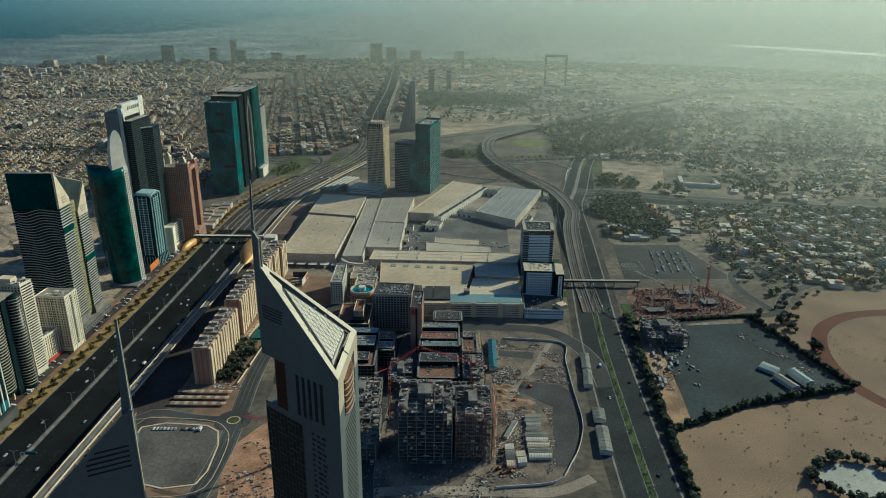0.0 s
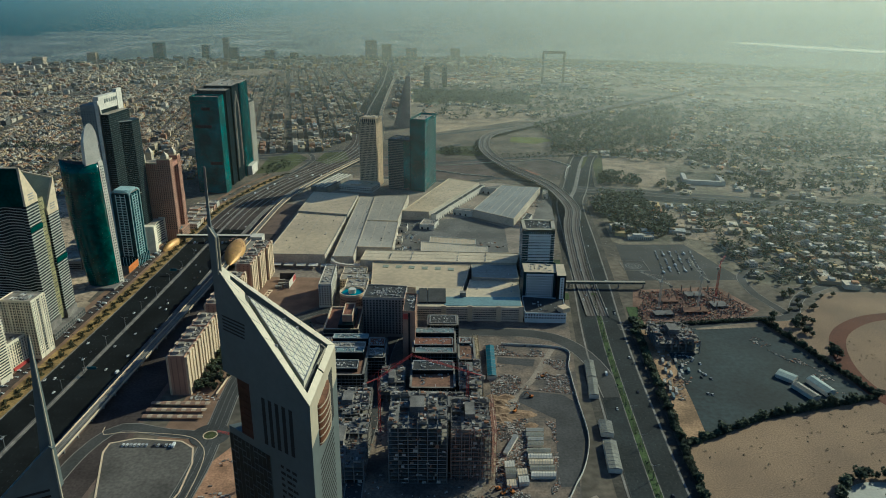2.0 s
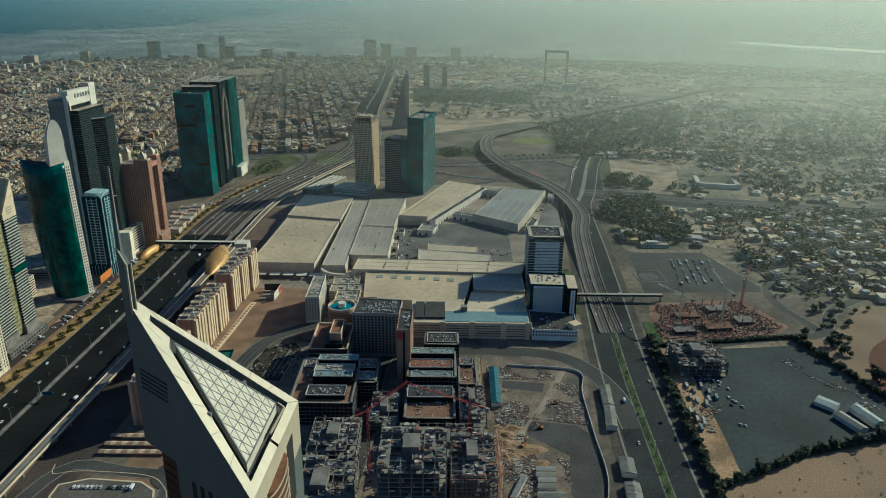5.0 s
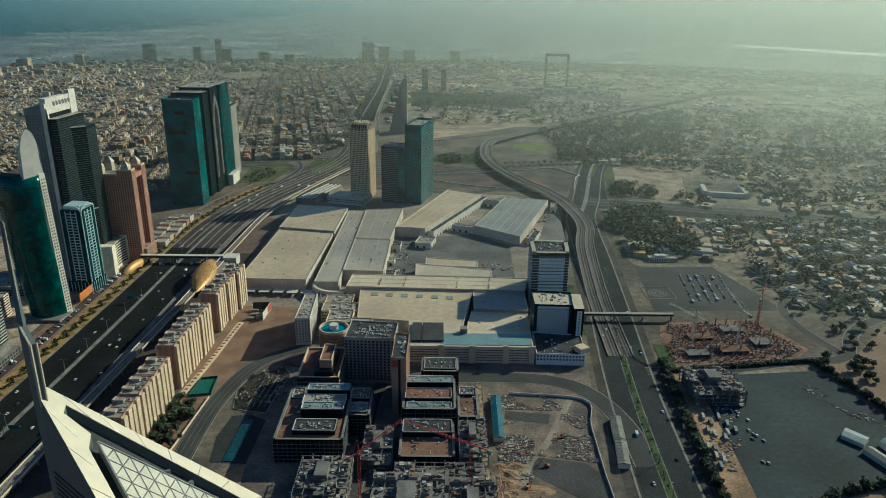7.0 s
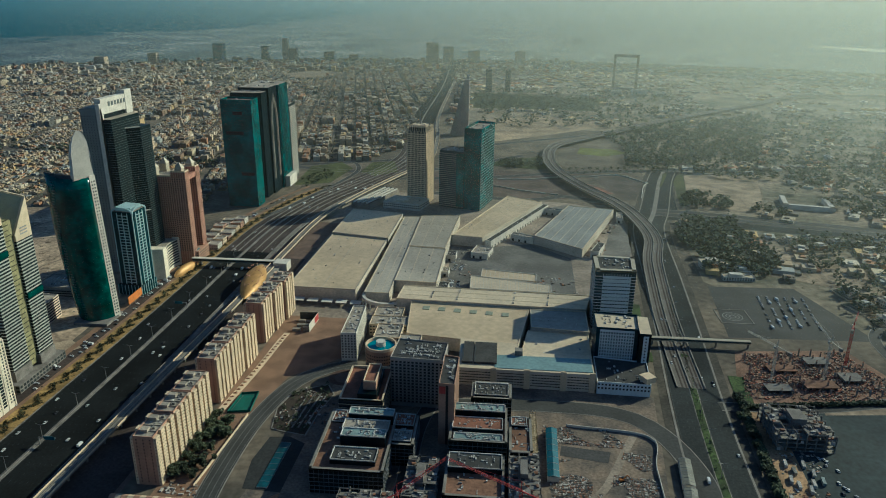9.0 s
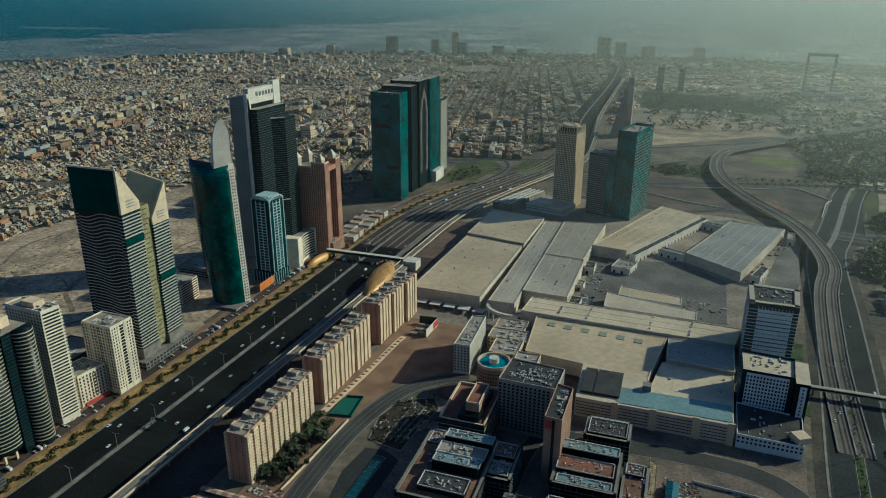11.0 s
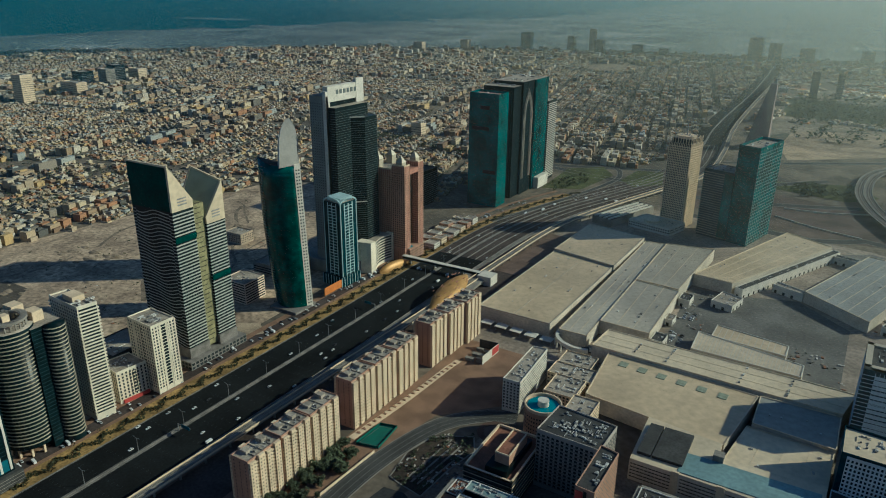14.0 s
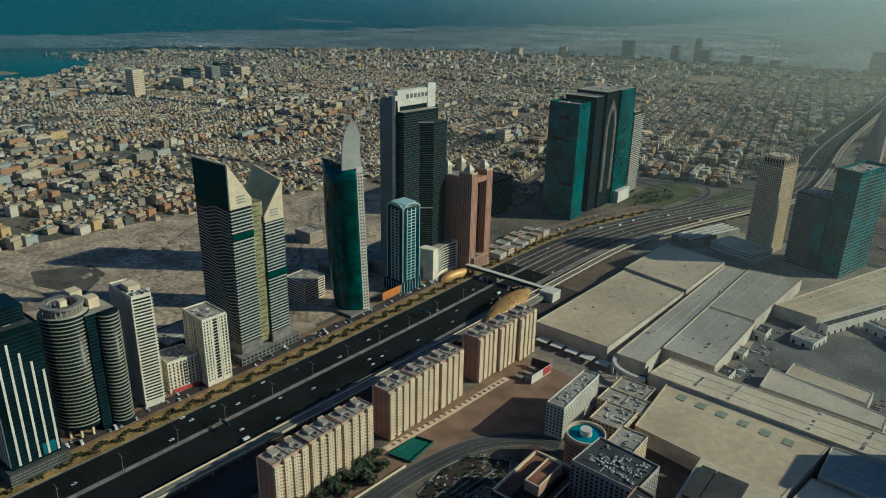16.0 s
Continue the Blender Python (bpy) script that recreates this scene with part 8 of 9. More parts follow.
shed("long_shed", "white shed with a dull grey ribbed roof", [(386, 723), (396, 695), (406, 699), (396, 727)], 4.5, 1.6, DULL_SHEET)
shed("long_shed", "long white shed with a grey-green ribbed roof", [(407, 734), (415, 704), (427, 709), (419, 740)], 5, 1.8, PALE_TEAL)
shed("long_shed", "pale grey-green shed in the yard", [(378, 745), (391, 730), (402, 741), (389, 757)], 4, 1.4, PALE_TEAL)
for x, y, yaw in ((262, 778, 80), (266, 768, 84), (259, 756, 78), (263, 749, 82), (277, 778, 80), (281, 766, 76), (285, 756, 80), (276, 752, 84), (271, 744, 80), (250, 730, 80), (255, 727, 84), (252, 716, 80), (257, 711, 76), (251, 702, 82)):
    t = thing("container", "weathered metal container parked in the yard", "container", (x, y, 0.14), "yard containers")
    g = Geo()
    g.turned(x, y, 9, 2.6, 0.3, 3.0, yaw)
    part("box", g, (WHITE, PALE_TEAL, DULL_SHEET, UNIT)[(x + y) % 4], t)
    g = Geo()
    for k in range(9):
        c, q = math.cos(radians(yaw)), math.sin(radians(yaw))
        g.turned(x + c * (k - 4), y + q * (k - 4), 0.2, 2.72, 0.35, 3.06, yaw)
    part("ribs", g, METAL, t, "", "stuff")
    g = Geo()
    for k in (-3.8, 3.8):
        g.turned(x + math.cos(radians(yaw)) * k, y + math.sin(radians(yaw)) * k, 0.5, 2.5, 0.14, 0.3, yaw)
    part("skids", g, METAL, t, "", "stuff")
shed("hangar", "long pale hangar beside the avenue", [(161, 698), (166, 733), (176, 731), (171, 697)], 5, 1.2, DULL_SHEET)
shed("hangar", "long dull grey hangar beside the avenue", [(166, 736), (170, 772), (180, 771), (176, 735)], 5, 1.2, DULL_SHEET)
shed("hangar", "long grey hangar beside the avenue", [(154, 575), (158, 618), (170, 616), (166, 574)], 5, 1.2, DULL_SHEET)
shed("hangar", "open-sided grey hangar beside the avenue", [(159, 630), (161, 652), (173, 649), (171, 628)], 5, 1.0, DULL_SHEET)
shed("blue_roofed_shed", "long narrow shed with a blue roof", [(56, 735), (58, 806), (68, 806), (66, 735)], 5, 1.5, BLUE)
shed("blue_roofed_shed", "low trench cover with a teal roof", [(-181, 704), (-179, 766), (-170, 766), (-172, 704)], 0.8, 0.2, mat("teal_sheet", (0.010, 0.065, 0.085), 0.5, 0, 0.3, 0.05, 0.4))
for k in range(5):
    shed("site_cabin", "long white cabin with a ribbed pale roof", [(84, 566 + k * 8.6), (106, 566 + k * 8.6), (107, 572.6 + k * 8.6), (85, 572.6 + k * 8.6)], 3.2, 0.9, (WHITE, DULL_SHEET, ROOF_PALE)[k % 3], 9, "site cabins")
for k in range(4):
    shed("site_cabin", "small grey cabin with a flat roof", [(86 + k % 2, 612 + k * 7.4), (101 + k, 612 + k * 7.4), (102 + k, 617.6 + k * 7.4), (87 + k % 2, 617.6 + k * 7.4)], 2.9, 0.3, (DULL_SHEET, ROOF_COOL)[k % 2], 5, "site cabins")
for k in range(5):
    x, y = 62 + (k % 2) * 10.5, 553 + (k // 2) * 12 + (k % 2) * 3
    shed("site_cabin", "white cabin block with a pale roof", [(x, y), (x + 9, y + 1), (x + 9, y + 9.5), (x, y + 8.5)], 3.0 + (k % 3) * 1.4, 0.4, (ROOF_PALE, WHITE, DULL_SHEET)[k % 3], 4, "site cabins")
shed("site_cabin", "long narrow grey cabin beside the track", [(62, 600), (66, 598), (79, 627), (75, 629)], 3.0, 0.4, ROOF_COOL, 8, "site cabins")


def littered(name, label, pts, n, seed, big, m=RUBBLE, tall=0.6, z=0.1):
    """Loose stacks of boards, steel, boxes and spoil."""
    rng = random.Random(seed)
    g = Geo()
    for x, y, s in scatter(pts, n, 0.4, 1.0, rng):
        if noise.noise((x * 0.035, y * 0.035, seed)) < -0.12:
            continue
        turn = 30 * noise.noise((x * 0.02, y * 0.02, seed + 5.0)) + rng.choice((0, 90))
        w, d = big * s * rng.uniform(0.35, 1.4), big * s * rng.uniform(0.25, 0.8)
        g.turned(x, y, w, d, z, z + big * tall * s * rng.uniform(0.08, 0.6), turn)
    return tagged(part(name, g, m), label, "site clutter", "", "stuff")


littered("stacked_materials", "stacks of boards, steel and boxes on the site", [(60, 700), (56, 770), (112, 760), (100, 730), (84, 704)], 2600, 1, 2.4)
littered("stacked_materials", "stacks of boards, steel and boxes on the site", [(56, 790), (56, 816), (136, 816), (126, 788)], 1100, 20, 2.6)
littered("stacked_materials", "stacks of boards, steel and boxes on the site", [(52, 540), (60, 690), (88, 690), (96, 620), (80, 540)], 2600, 2, 2.4)
littered("stacked_materials", "stacks of boards, steel and boxes on the site", [(100, 545), (104, 655), (119, 655), (108, 556)], 1500, 3, 2.2)
littered("stacked_materials", "stacks of boards, steel and boxes on the site", [(92, 716), (108, 735), (126, 782), (148, 780), (146, 706)], 2400, 19, 2.2)
littered("stacked_materials", "stacks of materials between the unfinished blocks", [(-190, 480), (-190, 540), (60, 545), (60, 480)], 1600, 4, 2.8)
littered("stacked_materials", "stacks of materials between the unfinished blocks", [(-115, 540), (-115, 700), (52, 750), (52, 540)], 1000, 5, 3.0)
FORMWORK = palette("formwork", [(0.36, 0.20, 0.12), (0.24, 0.13, 0.09), (0.44, 0.30, 0.18), (0.12, 0.08, 0.06), (0.50, 0.40, 0.29), (0.20, 0.17, 0.14), (0.40, 0.16, 0.10), (0.07, 0.07, 0.07)])
SITE_E = [(262, 886), (392, 892), (428, 922), (400, 998), (288, 984)]
littered("stacked_materials", "dense steel, timber and formwork on the far site", SITE_E, 4200, 6, 2.6, FORMWORK, 1.3)
littered("stacked_materials", "dense steel, timber and formwork on the far site", SITE_E, 3200, 31, 2.0, FORMWORK, 1.0)
rng = random.Random(77)
for i in range(11):
    for j in range(8):
        x, y = 276 + i * 12.5 + j * 1.6 + rng.uniform(-1, 1), 898 + j * 12 + i * 0.5
        if not inside(x, y, SITE_E) or rng.random() < 0.2:
            continue
        t = thing("bare_column", "raw concrete column with starter bars on the building site", "column", (x, y, 0.13), "site columns")
        h = rng.uniform(4, 9)
        g = Geo()
        g.box(x - 0.6, y - 0.6, 0.13, x + 0.6, y + 0.6, h)
        part("shaft", g, CONCRETE, t)
        g = Geo()
        for k in range(4):
            g.beam((x + (0.4 if k % 2 else -0.4), y + (0.4 if k > 1 else -0.4), h), (x + (0.45 if k % 2 else -0.45), y + (0.45 if k > 1 else -0.45), h + 1.8), 0.1)
        part("starter_reinforcement", g, BROWN, t, "", "stuff")
for i, (x, y, w, d, h) in enumerate(((300, 905, 26, 14, 4.2), (345, 915, 34, 16, 4.5), (385, 935, 22, 18, 4.0), (318, 948, 30, 14, 3.6), (362, 968, 26, 16, 4.2))):
    t = thing("cast_slab", "fresh concrete slab on short walls at the building site", "slab", (x, y, 0.13), "site slabs")
    g = Geo()
    g.turned(x, y, w, d, h - 0.5, h, 5)
    part("deck", g, (RAW, TERRACE)[i % 2], t)
    for o in (-0.42, 0.0, 0.42):
        g = Geo()
        g.turned(x + o * w, y, 0.6, d * 0.9, 0.13, h - 0.5, 5)
        part("wall_panel", g, RAW, t)
littered("stacked_materials", "parked trailers, pipes and boxes in the yard", [(248, 696), (252, 796), (296, 796), (284, 740), (262, 696)], 260, 7, 3.2)
littered("stacked_materials", "parked trailers, pipes and boxes in the yard", [(416, 708), (446, 712), (436, 760), (396, 846), (384, 836), (424, 752)], 300, 8, 3.0)
littered("stacked_materials", "service yard clutter between the halls", [(-66, 1120), (-60, 1300), (-20, 1300), (-30, 1170)], 60, 9, 4.0)
littered("stacked_materials", "service yard clutter between the halls", [(60, 1170), (62, 1200), (120, 1190), (120, 1120), (84, 1112)], 110, 10, 4.5)
littered("stacked_materials", "service yard clutter between the halls", [(140, 1290), (214, 1490), (228, 1480), (160, 1260)], 120, 11, 5.0)
littered("stacked_materials", "broken ground and planting beds by the bend", [(-200, 790), (-190, 860), (-150, 880), (-145, 800)], 200, 12, 3.5)
littered("market_stalls", "rows of low garden walls and kiosks under the flats", [(-256, 690), (-256, 704), (-226, 704), (-226, 690)], 60, 13, 3.5)
littered("stacked_materials", "dark plot edge and low walls beside the tower", [(-200, 470), (-196, 590), (-160, 600), (-150, 480)], 240, 15, 3.5)
littered("sand_heaps", "low heaps and ridges of sand behind the towers", [(-480, 620), (-500, 1000), (-580, 1400), (-880, 1420), (-940, 1090), (-980, 800), (-1200, 320), (-900, 300)], 260, 16, 16.0, SAND, 0.10)
littered("stacked_materials", "rubble and dumped goods on the open sand", [(-500, 640), (-510, 1000), (-560, 1300), (-700, 1300), (-760, 900), (-700, 640)], 260, 17, 3.5)
littered("stacked_materials", "market clutter between the low shops", [(-500, 1260), (-470, 1260), (-440, 1440), (-490, 1440)], 160, 18, 3.0)
g = Geo()
rng = random.Random(41)
for x, y, r, h in ((66, 688, 8, 2.6), (62, 676, 9, 3.0), (70, 664, 7, 1.8), (58, 684, 6, 1.8), (88, 668, 8, 1.5), (92, 648, 6, 1.2), (64, 658, 10, 2.4), (74, 700, 6, 1.6), (60, 700, 5, 1.4)):
    rows = [[(x + 1.5 * r * q * math.cos(a * math.pi / 9) * (1 + 0.35 * noise.noise((math.cos(a * math.pi / 9) * 1.6, math.sin(a * math.pi / 9) * 1.6, x))),
              y + r * q * math.sin(a * math.pi / 9) * (1 + 0.35 * noise.noise((math.cos(a * math.pi / 9) * 1.6, math.sin(a * math.pi / 9) * 1.6, y))),
              0.1 + h * (1 - q) * rng.uniform(0.55, 1.25)) for a in range(18)] for q in (1.0, 0.75, 0.5, 0.25)]
    for lo, hi in zip(rows, rows[1:]):
        for k in range(18):
            g.poly([lo[k], lo[(k + 1) % 18], hi[(k + 1) % 18], hi[k]])
    for k in range(18):
        g.poly([rows[3][k], rows[3][(k + 1) % 18], (x, y, h)])
tagged(part("spoil_heaps", g, mat("orange_sand", (0.31, 0.205, 0.115), 0.95, 0, 0.3, 0.1, 0.8)), "heaps of orange sand on the building site", "spoil", "", "stuff")
g = Geo()
rng = random.Random(47)
for x, y, r in scatter([(-480, 620), (-500, 1000), (-580, 1400), (-880, 1420), (-940, 1090), (-980, 800), (-1200, 320), (-900, 300)], 620, 0.6, 1.9, rng):
    if noise.noise((x * 0.012, y * 0.012, 2.0)) > -0.15:
        leaves(g, x, y, r * 0.5, r, r * 0.55, 9, rng)
for x, y, r in scatter([(330, 1500), (330, 1880), (420, 2380), (900, 2300), (900, 1050), (480, 1020)], 500, 0.8, 2.2, rng):
    leaves(g, x, y, r * 0.5, r, r * 0.55, 8, rng)
tagged(part("scrub", g, LEAF), "low dusty scrub on open sand", "scrub", "", "stuff")
# timber scaffold deck along the edge of the site
deck = thing("scaffold_deck", "long pale timber scaffold walkway on the building site", "scaffold", (47, 745, 0))
g = Geo()
for k in range(58):
    for x in (43.5, 46.5, 49.5):
        g.beam((x, 668 + k * 2.8, 0), (x, 668 + k * 2.8, 7.5 + (k * 7 % 5) * 0.5), 0.14)
    for z in (2.4, 4.8, 7.0):
        g.beam((43.5, 668 + k * 2.8, z), (49.5, 668 + k * 2.8, z), 0.1)
part("frame", g, mat("timber_poles", (0.50, 0.40, 0.24), 0.85, 0, 0.3), deck)
for z in (2.5, 4.9, 7.1):
    g = Geo()
    for k in range(52):
        if (k * 5 + int(z * 3)) % 7 > 1:
            g.turned(46.5 + (k % 3 - 1) * 1.1, 669.5 + k * 3.0, 3.2, 2.6, z, z + 0.12, (k % 5) - 2)
    part("planking", g, mat("pale_planks", (0.46, 0.37, 0.23), 0.9, 0, 0.35, 0.2, 1.2), deck, "", "stuff")
DARK_LOT = mat("dark_gravel", (0.07, 0.068, 0.066), 0.95, 0, 0.3, 0.03, 0.4)
flat([(90, 713), (134, 705), (144, 692), (143, 630), (125, 556), (106, 556), (120, 659), (86, 690)], 0.18, "ground", DARK_LOT, "dark gravel patch on the site")
flat([(69, 772), (110, 765), (114, 781), (71, 787)], 0.18, "ground", DARK_LOT, "dark gravel patch on the site")
flat([(-60, 1110), (115, 1110), (120, 1275), (60, 1335), (-20, 1310), (-68, 1310)], 0.12, "pavement", mat("pale_yard_asphalt", (0.15, 0.142, 0.125), 0.85, 0, 0.3, 0.02, 0.3), "grey asphalt service yard between the halls")
flat([(130, 1100), (178, 1095), (235, 1420), (228, 1540), (140, 1580), (90, 1545), (216, 1506)], 0.12, "pavement", mat("dusty_apron", (0.17, 0.16, 0.14), 0.85, 0, 0.35, 0.02, 0.3), "grey asphalt apron behind the halls")
g = Geo()
ribbon(g, smooth_line([(20, 520, 0), (42, 564, 0), (60, 589, 0), (77, 618, 0), (73, 643, 0), (83, 699, 0), (106, 736, 0), (128, 786, 0), (141, 814, 0)], 8), -3.5, 3.5, 0.2)
ribbon(g, smooth_line([(-150, 500, 0), (-40, 520, 0), (40, 520, 0), (100, 520, 0), (140, 540, 0)], 10), -6, 6, 0.19)
setting("road", g, mat("dusty_track", (0.34, 0.28, 0.21), 0.95, 0, 0.3, 0.03, 0.4), "pale dusty site track")
site_fence = thing("site_fence", "long pale hoarding round the building site", "fence", (140, 650, 0))
FENCE = smooth_line([(78, 818, 0), (152, 806, 0), (150, 760, 0), (148, 692, 0), (147, 630, 0), (137, 589, 0), (123, 559, 0), (105, 533, 0), (50, 524, 0)], 8)
g = Geo()
ribbon(g, FENCE, -0.3, 0.3, 2.6, 0, 2.6)
part("hoarding", g, WHITE, site_fence)
g = Geo()
for p in FENCE[::2]:
    g.beam((p.x, p.y, 0), (p.x, p.y, 2.9), 0.18)
part("posts", g, METAL, site_fence, "", "stuff")

# ---- under the apartment rows ----
LOT = [(-282, 530), (-306, 600), (-306, 614), (-284, 622), (-240, 618), (-226, 608), (-219, 585), (-217, 545), (-222, 526), (-250, 520)]
flat(LOT, 0.24, "pavement", mat("brown_asphalt", (0.12, 0.108, 0.092), 0.9, 0, 0.35, 0.02, 0.3), "wide brownish asphalt parking ground")
g = Geo()
for a, b in edges([Vector((x, y, 0)) for x, y in LOT]):
    ribbon(g, [a, b], -0.8, 0.8, 0.5, 0, 0.4)
loop = smooth_line([(-322, 640, 0), (-318, 628, 0), (-296, 632, 0), (-240, 627, 0), (-220, 613, 0), (-211, 592, 0), (-209, 545, 0), (-214, 520, 0), (-236, 510, 0), (-270, 508, 0)], 6)
ribbon(g, loop, -0.3, 0.3, 0.45, 0, 0.3)
ring_kerb = [Vector((-216 + 6.5 * math.cos(a * math.pi / 12), 628 + 6.5 * math.sin(a * math.pi / 12), 0)) for a in range(25)]
ribbon(g, ring_kerb, -0.5, 0.5, 0.6, 0, 0.5)
setting("kerb", g, CREAM, "pale kerbs round the parking ground and roundabout")
g = Geo()
g.poly([(-216 + 6.2 * math.cos(a * math.pi / 12), 628 + 6.2 * math.sin(a * math.pi / 12), 0.4) for a in range(24)])
setting("ground", g, LAWN, "dark planted centre of the roundabout")
for k in range(3):
    t = thing("car_canopy", "striped cream parking canopy on posts", "canopy", (-262, 656 + k * 12, 0), "parking canopies")
    for i in range(12):
        g = Geo()
        x = -292 + i * 5
        y = 654 + k * 12
        g.poly([(x, y, 2.6), (x + 4.6, y, 2.6), (x + 4.6, y + 2.6, 3.5), (x, y + 2.6, 3.5)])
        g.poly([(x, y + 2.6, 3.5), (x + 4.6, y + 2.6, 3.5), (x + 4.6, y + 5.2, 2.6), (x, y + 5.2, 2.6)])
        g.poly([(x, y + 5.2, 2.5), (x + 4.6, y + 5.2, 2.5), (x + 4.6, y, 2.5), (x, y, 2.5)])
        part("awning", g, CREAM if i % 2 else PINK, t)
    g = Geo()
    for i in range(13):
        g.beam((-292 + i * 5 - 0.2, 656.6 + k * 12, 0), (-292 + i * 5 - 0.2, 656.6 + k * 12, 2.7), 0.1)
    part("posts", g, METAL, t, "", "stuff")
court = thing("sports_court", "green walled sports court", "sports court", (-234, 827, 0))
g = Geo()
g.prism([(-245, 808), (-224, 812), (-227, 846), (-243, 842)], 0.05, 0.3)
part("surface", g, COURT, court)
g = Geo()
for a, b in edges([(-245, 808), (-224, 812), (-227, 846), (-243, 842)]):
    g.ledge(a, b, 0, length(a, b), 0.1, 2.4, 0.15)
part("screen", g, COURT, court, "green net screen")
g = Geo()
for a, b in edges([(-243, 811), (-227, 814), (-229, 842), (-241, 840)]):
    g.beam((*a, 0.35), (*b, 0.35), 0.08)
part("court_lines", g, PAINT, court)
g = Geo()
ribbon(g, smooth_line([(-253, 812, 0), (-245, 887, 0), (-240, 964, 0), (-238, 980, 0)], 10), -3.5, 3.5, 0.3, 0, 0.2)
setting("pavement", g, CREAM, "pale promenade with planters")
for k in range(22):
    y = 822 + k * 7.2
    x = -253 + (y - 812) * 0.09
    t = thing("planter", "low cream planter with a shrub", "planter", (x, y, 0.3), "promenade planters")
    g = Geo()
    g.turned(x, y, 3.6, 1.8, 0.3, 1.0, 5)
    part("box", g, PINK, t)
    g = Geo()
    leaves(g, x, y, 1.4, 1.0, 0.6, 8, rng)
    part("shrub", g, LEAF_PALM, t)
garden_wall = thing("garden_wall", "cream wall along the side road", "wall", (-226, 770, 0))
g = Geo()
ribbon(g, smooth_line([(-232, 700, 0), (-228, 750, 0), (-224, 806, 0)], 10), -0.3, 0.3, 2.4, 0, 2.4)
part("wall_panel", g, CREAM, garden_wall)
q = [(-236, 981), (-212.6, 986), (-210.3, 1021), (-233, 1019)]
t = thing("hoarded_plot", "small building plot inside dark hoardings with a red and white front", "building site", (-222, 993, 0))
for k, (a, b) in enumerate(edges(q)):
    if k in (1, 2):
        g = Geo()
        g.ledge(a, b, 0, length(a, b), 0, 10.0, 0.0, 0, -0.4)
        wall = part("hoarding", g, WHITE if k == 1 else ROOF_DARK, t, "white hoarding" if k == 1 else "dark hoarding")
        if k == 1:
            g = Geo()
            g.ledge(a, b, 20, 34, 1.2, 9.4, 0.12)
            part("red_sign", g, RED, wall, "red sign panel")
for x, y, w, d, h in ((-229, 988, 9, 5, 3.2), (-220, 998, 8, 5, 4.4), (-228, 1000, 7, 5, 2.8), (-218, 989, 6, 4, 5.0), (-219, 1010, 6, 5, 3.0), (-228, 1011, 8, 4, 3.6)):
    g = Geo()
    g.turned(x, y, w, d, 0, h, 4)
    part("site_cabin", g, CONCRETE, t)
for k in range(5):
    t = thing("bus_canopy", "white canopy on thin posts by the halls", "canopy", (-256 + k * 19, 1074 - k * 1, 0), "hall canopies")
    g = Geo()
    x = -256 + k * 19
    g.box(x, 1064 - k, 5, x + 14, 1075 - k, 5.6, bottom=True)
    part("roof", g, WHITE, t)
    for dx in (1, 13):
        g = Geo()
        g.beam((x + dx, 1066 - k, 0), (x + dx, 1066 - k, 5), 0.2)
        part("post", g, METAL, t)

flat([(-192, 702), (-197, 739), (-192, 774), (-174, 776), (-158, 767), (-160, 700)], 0.2, "ground", mat("dark_pit_ground", (0.03, 0.032, 0.032), 0.95, 0, 0.3, 0.05, 0.4), "dark sunken ground round a trench")
PLOT_A = [(-195, 787), (-200, 821), (-193, 849), (-179, 860), (-161, 869), (-151, 851), (-158, 819), (-161, 779), (-186, 784)]
flat(PLOT_A, 0.2, "ground", mat("dark_soil", (0.055, 0.042, 0.03), 0.95, 0, 0.4, 0.06, 0.5), "dark planted plot inside the bend")
g = Geo()
for a, b in edges([Vector((x, y, 0)) for x, y in PLOT_A]):
    ribbon(g, [a, b], -0.6, 0.6, 0.55, 0, 0.4)
for k in range(4):
    ribbon(g, [Vector((-182 + k * 5.5, 790, 0)), Vector((-176 + k * 6, 856 - k * 2, 0))], -0.8, 0.8, 0.5, 0, 0.3)
setting("kerb", g, CONCRETE, "pale kerbs and paths of the planted plot")
rng = random.Random(93)
g = Geo()
for x, y, r in scatter(PLOT_A, 90, 0.9, 2.6, rng):
    leaves(g, x, y, r * 0.8, r, r * 0.7, 12, rng)
tagged(part("shrubs", g, LEAF), "dark shrubs and young trees on the planted plot", "shrubs", "", "stuff")
g = Geo()
loop = [Vector((-148 + 13.5 * math.cos(a * math.pi / 12), 885 + 13.5 * math.sin(a * math.pi / 12), 0)) for a in range(25)]
ribbon(g, loop, -3.0, 3.0, 0.42)
setting("road", g, mat("brown_drive", (0.10, 0.062, 0.045), 0.9, 0, 0.3, 0.05, 0.5), "brown circular drive before the hotel")
g = Geo()
g.poly([(-148 + 10 * math.cos(a * math.pi / 12), 885 + 10 * math.sin(a * math.pi / 12), 0.46) for a in range(24)])
setting("pavement", g, PAVE, "paved centre of the circular drive")
g = Geo()
for o in (-7.6, -2.6, 2.6, 7.6):
    ribbon(g, SIDE[4][0], o - 0.14, o + 0.14, 0.40)
setting("road_marking", g, PAINT, "pale lane lines of the bending side road")

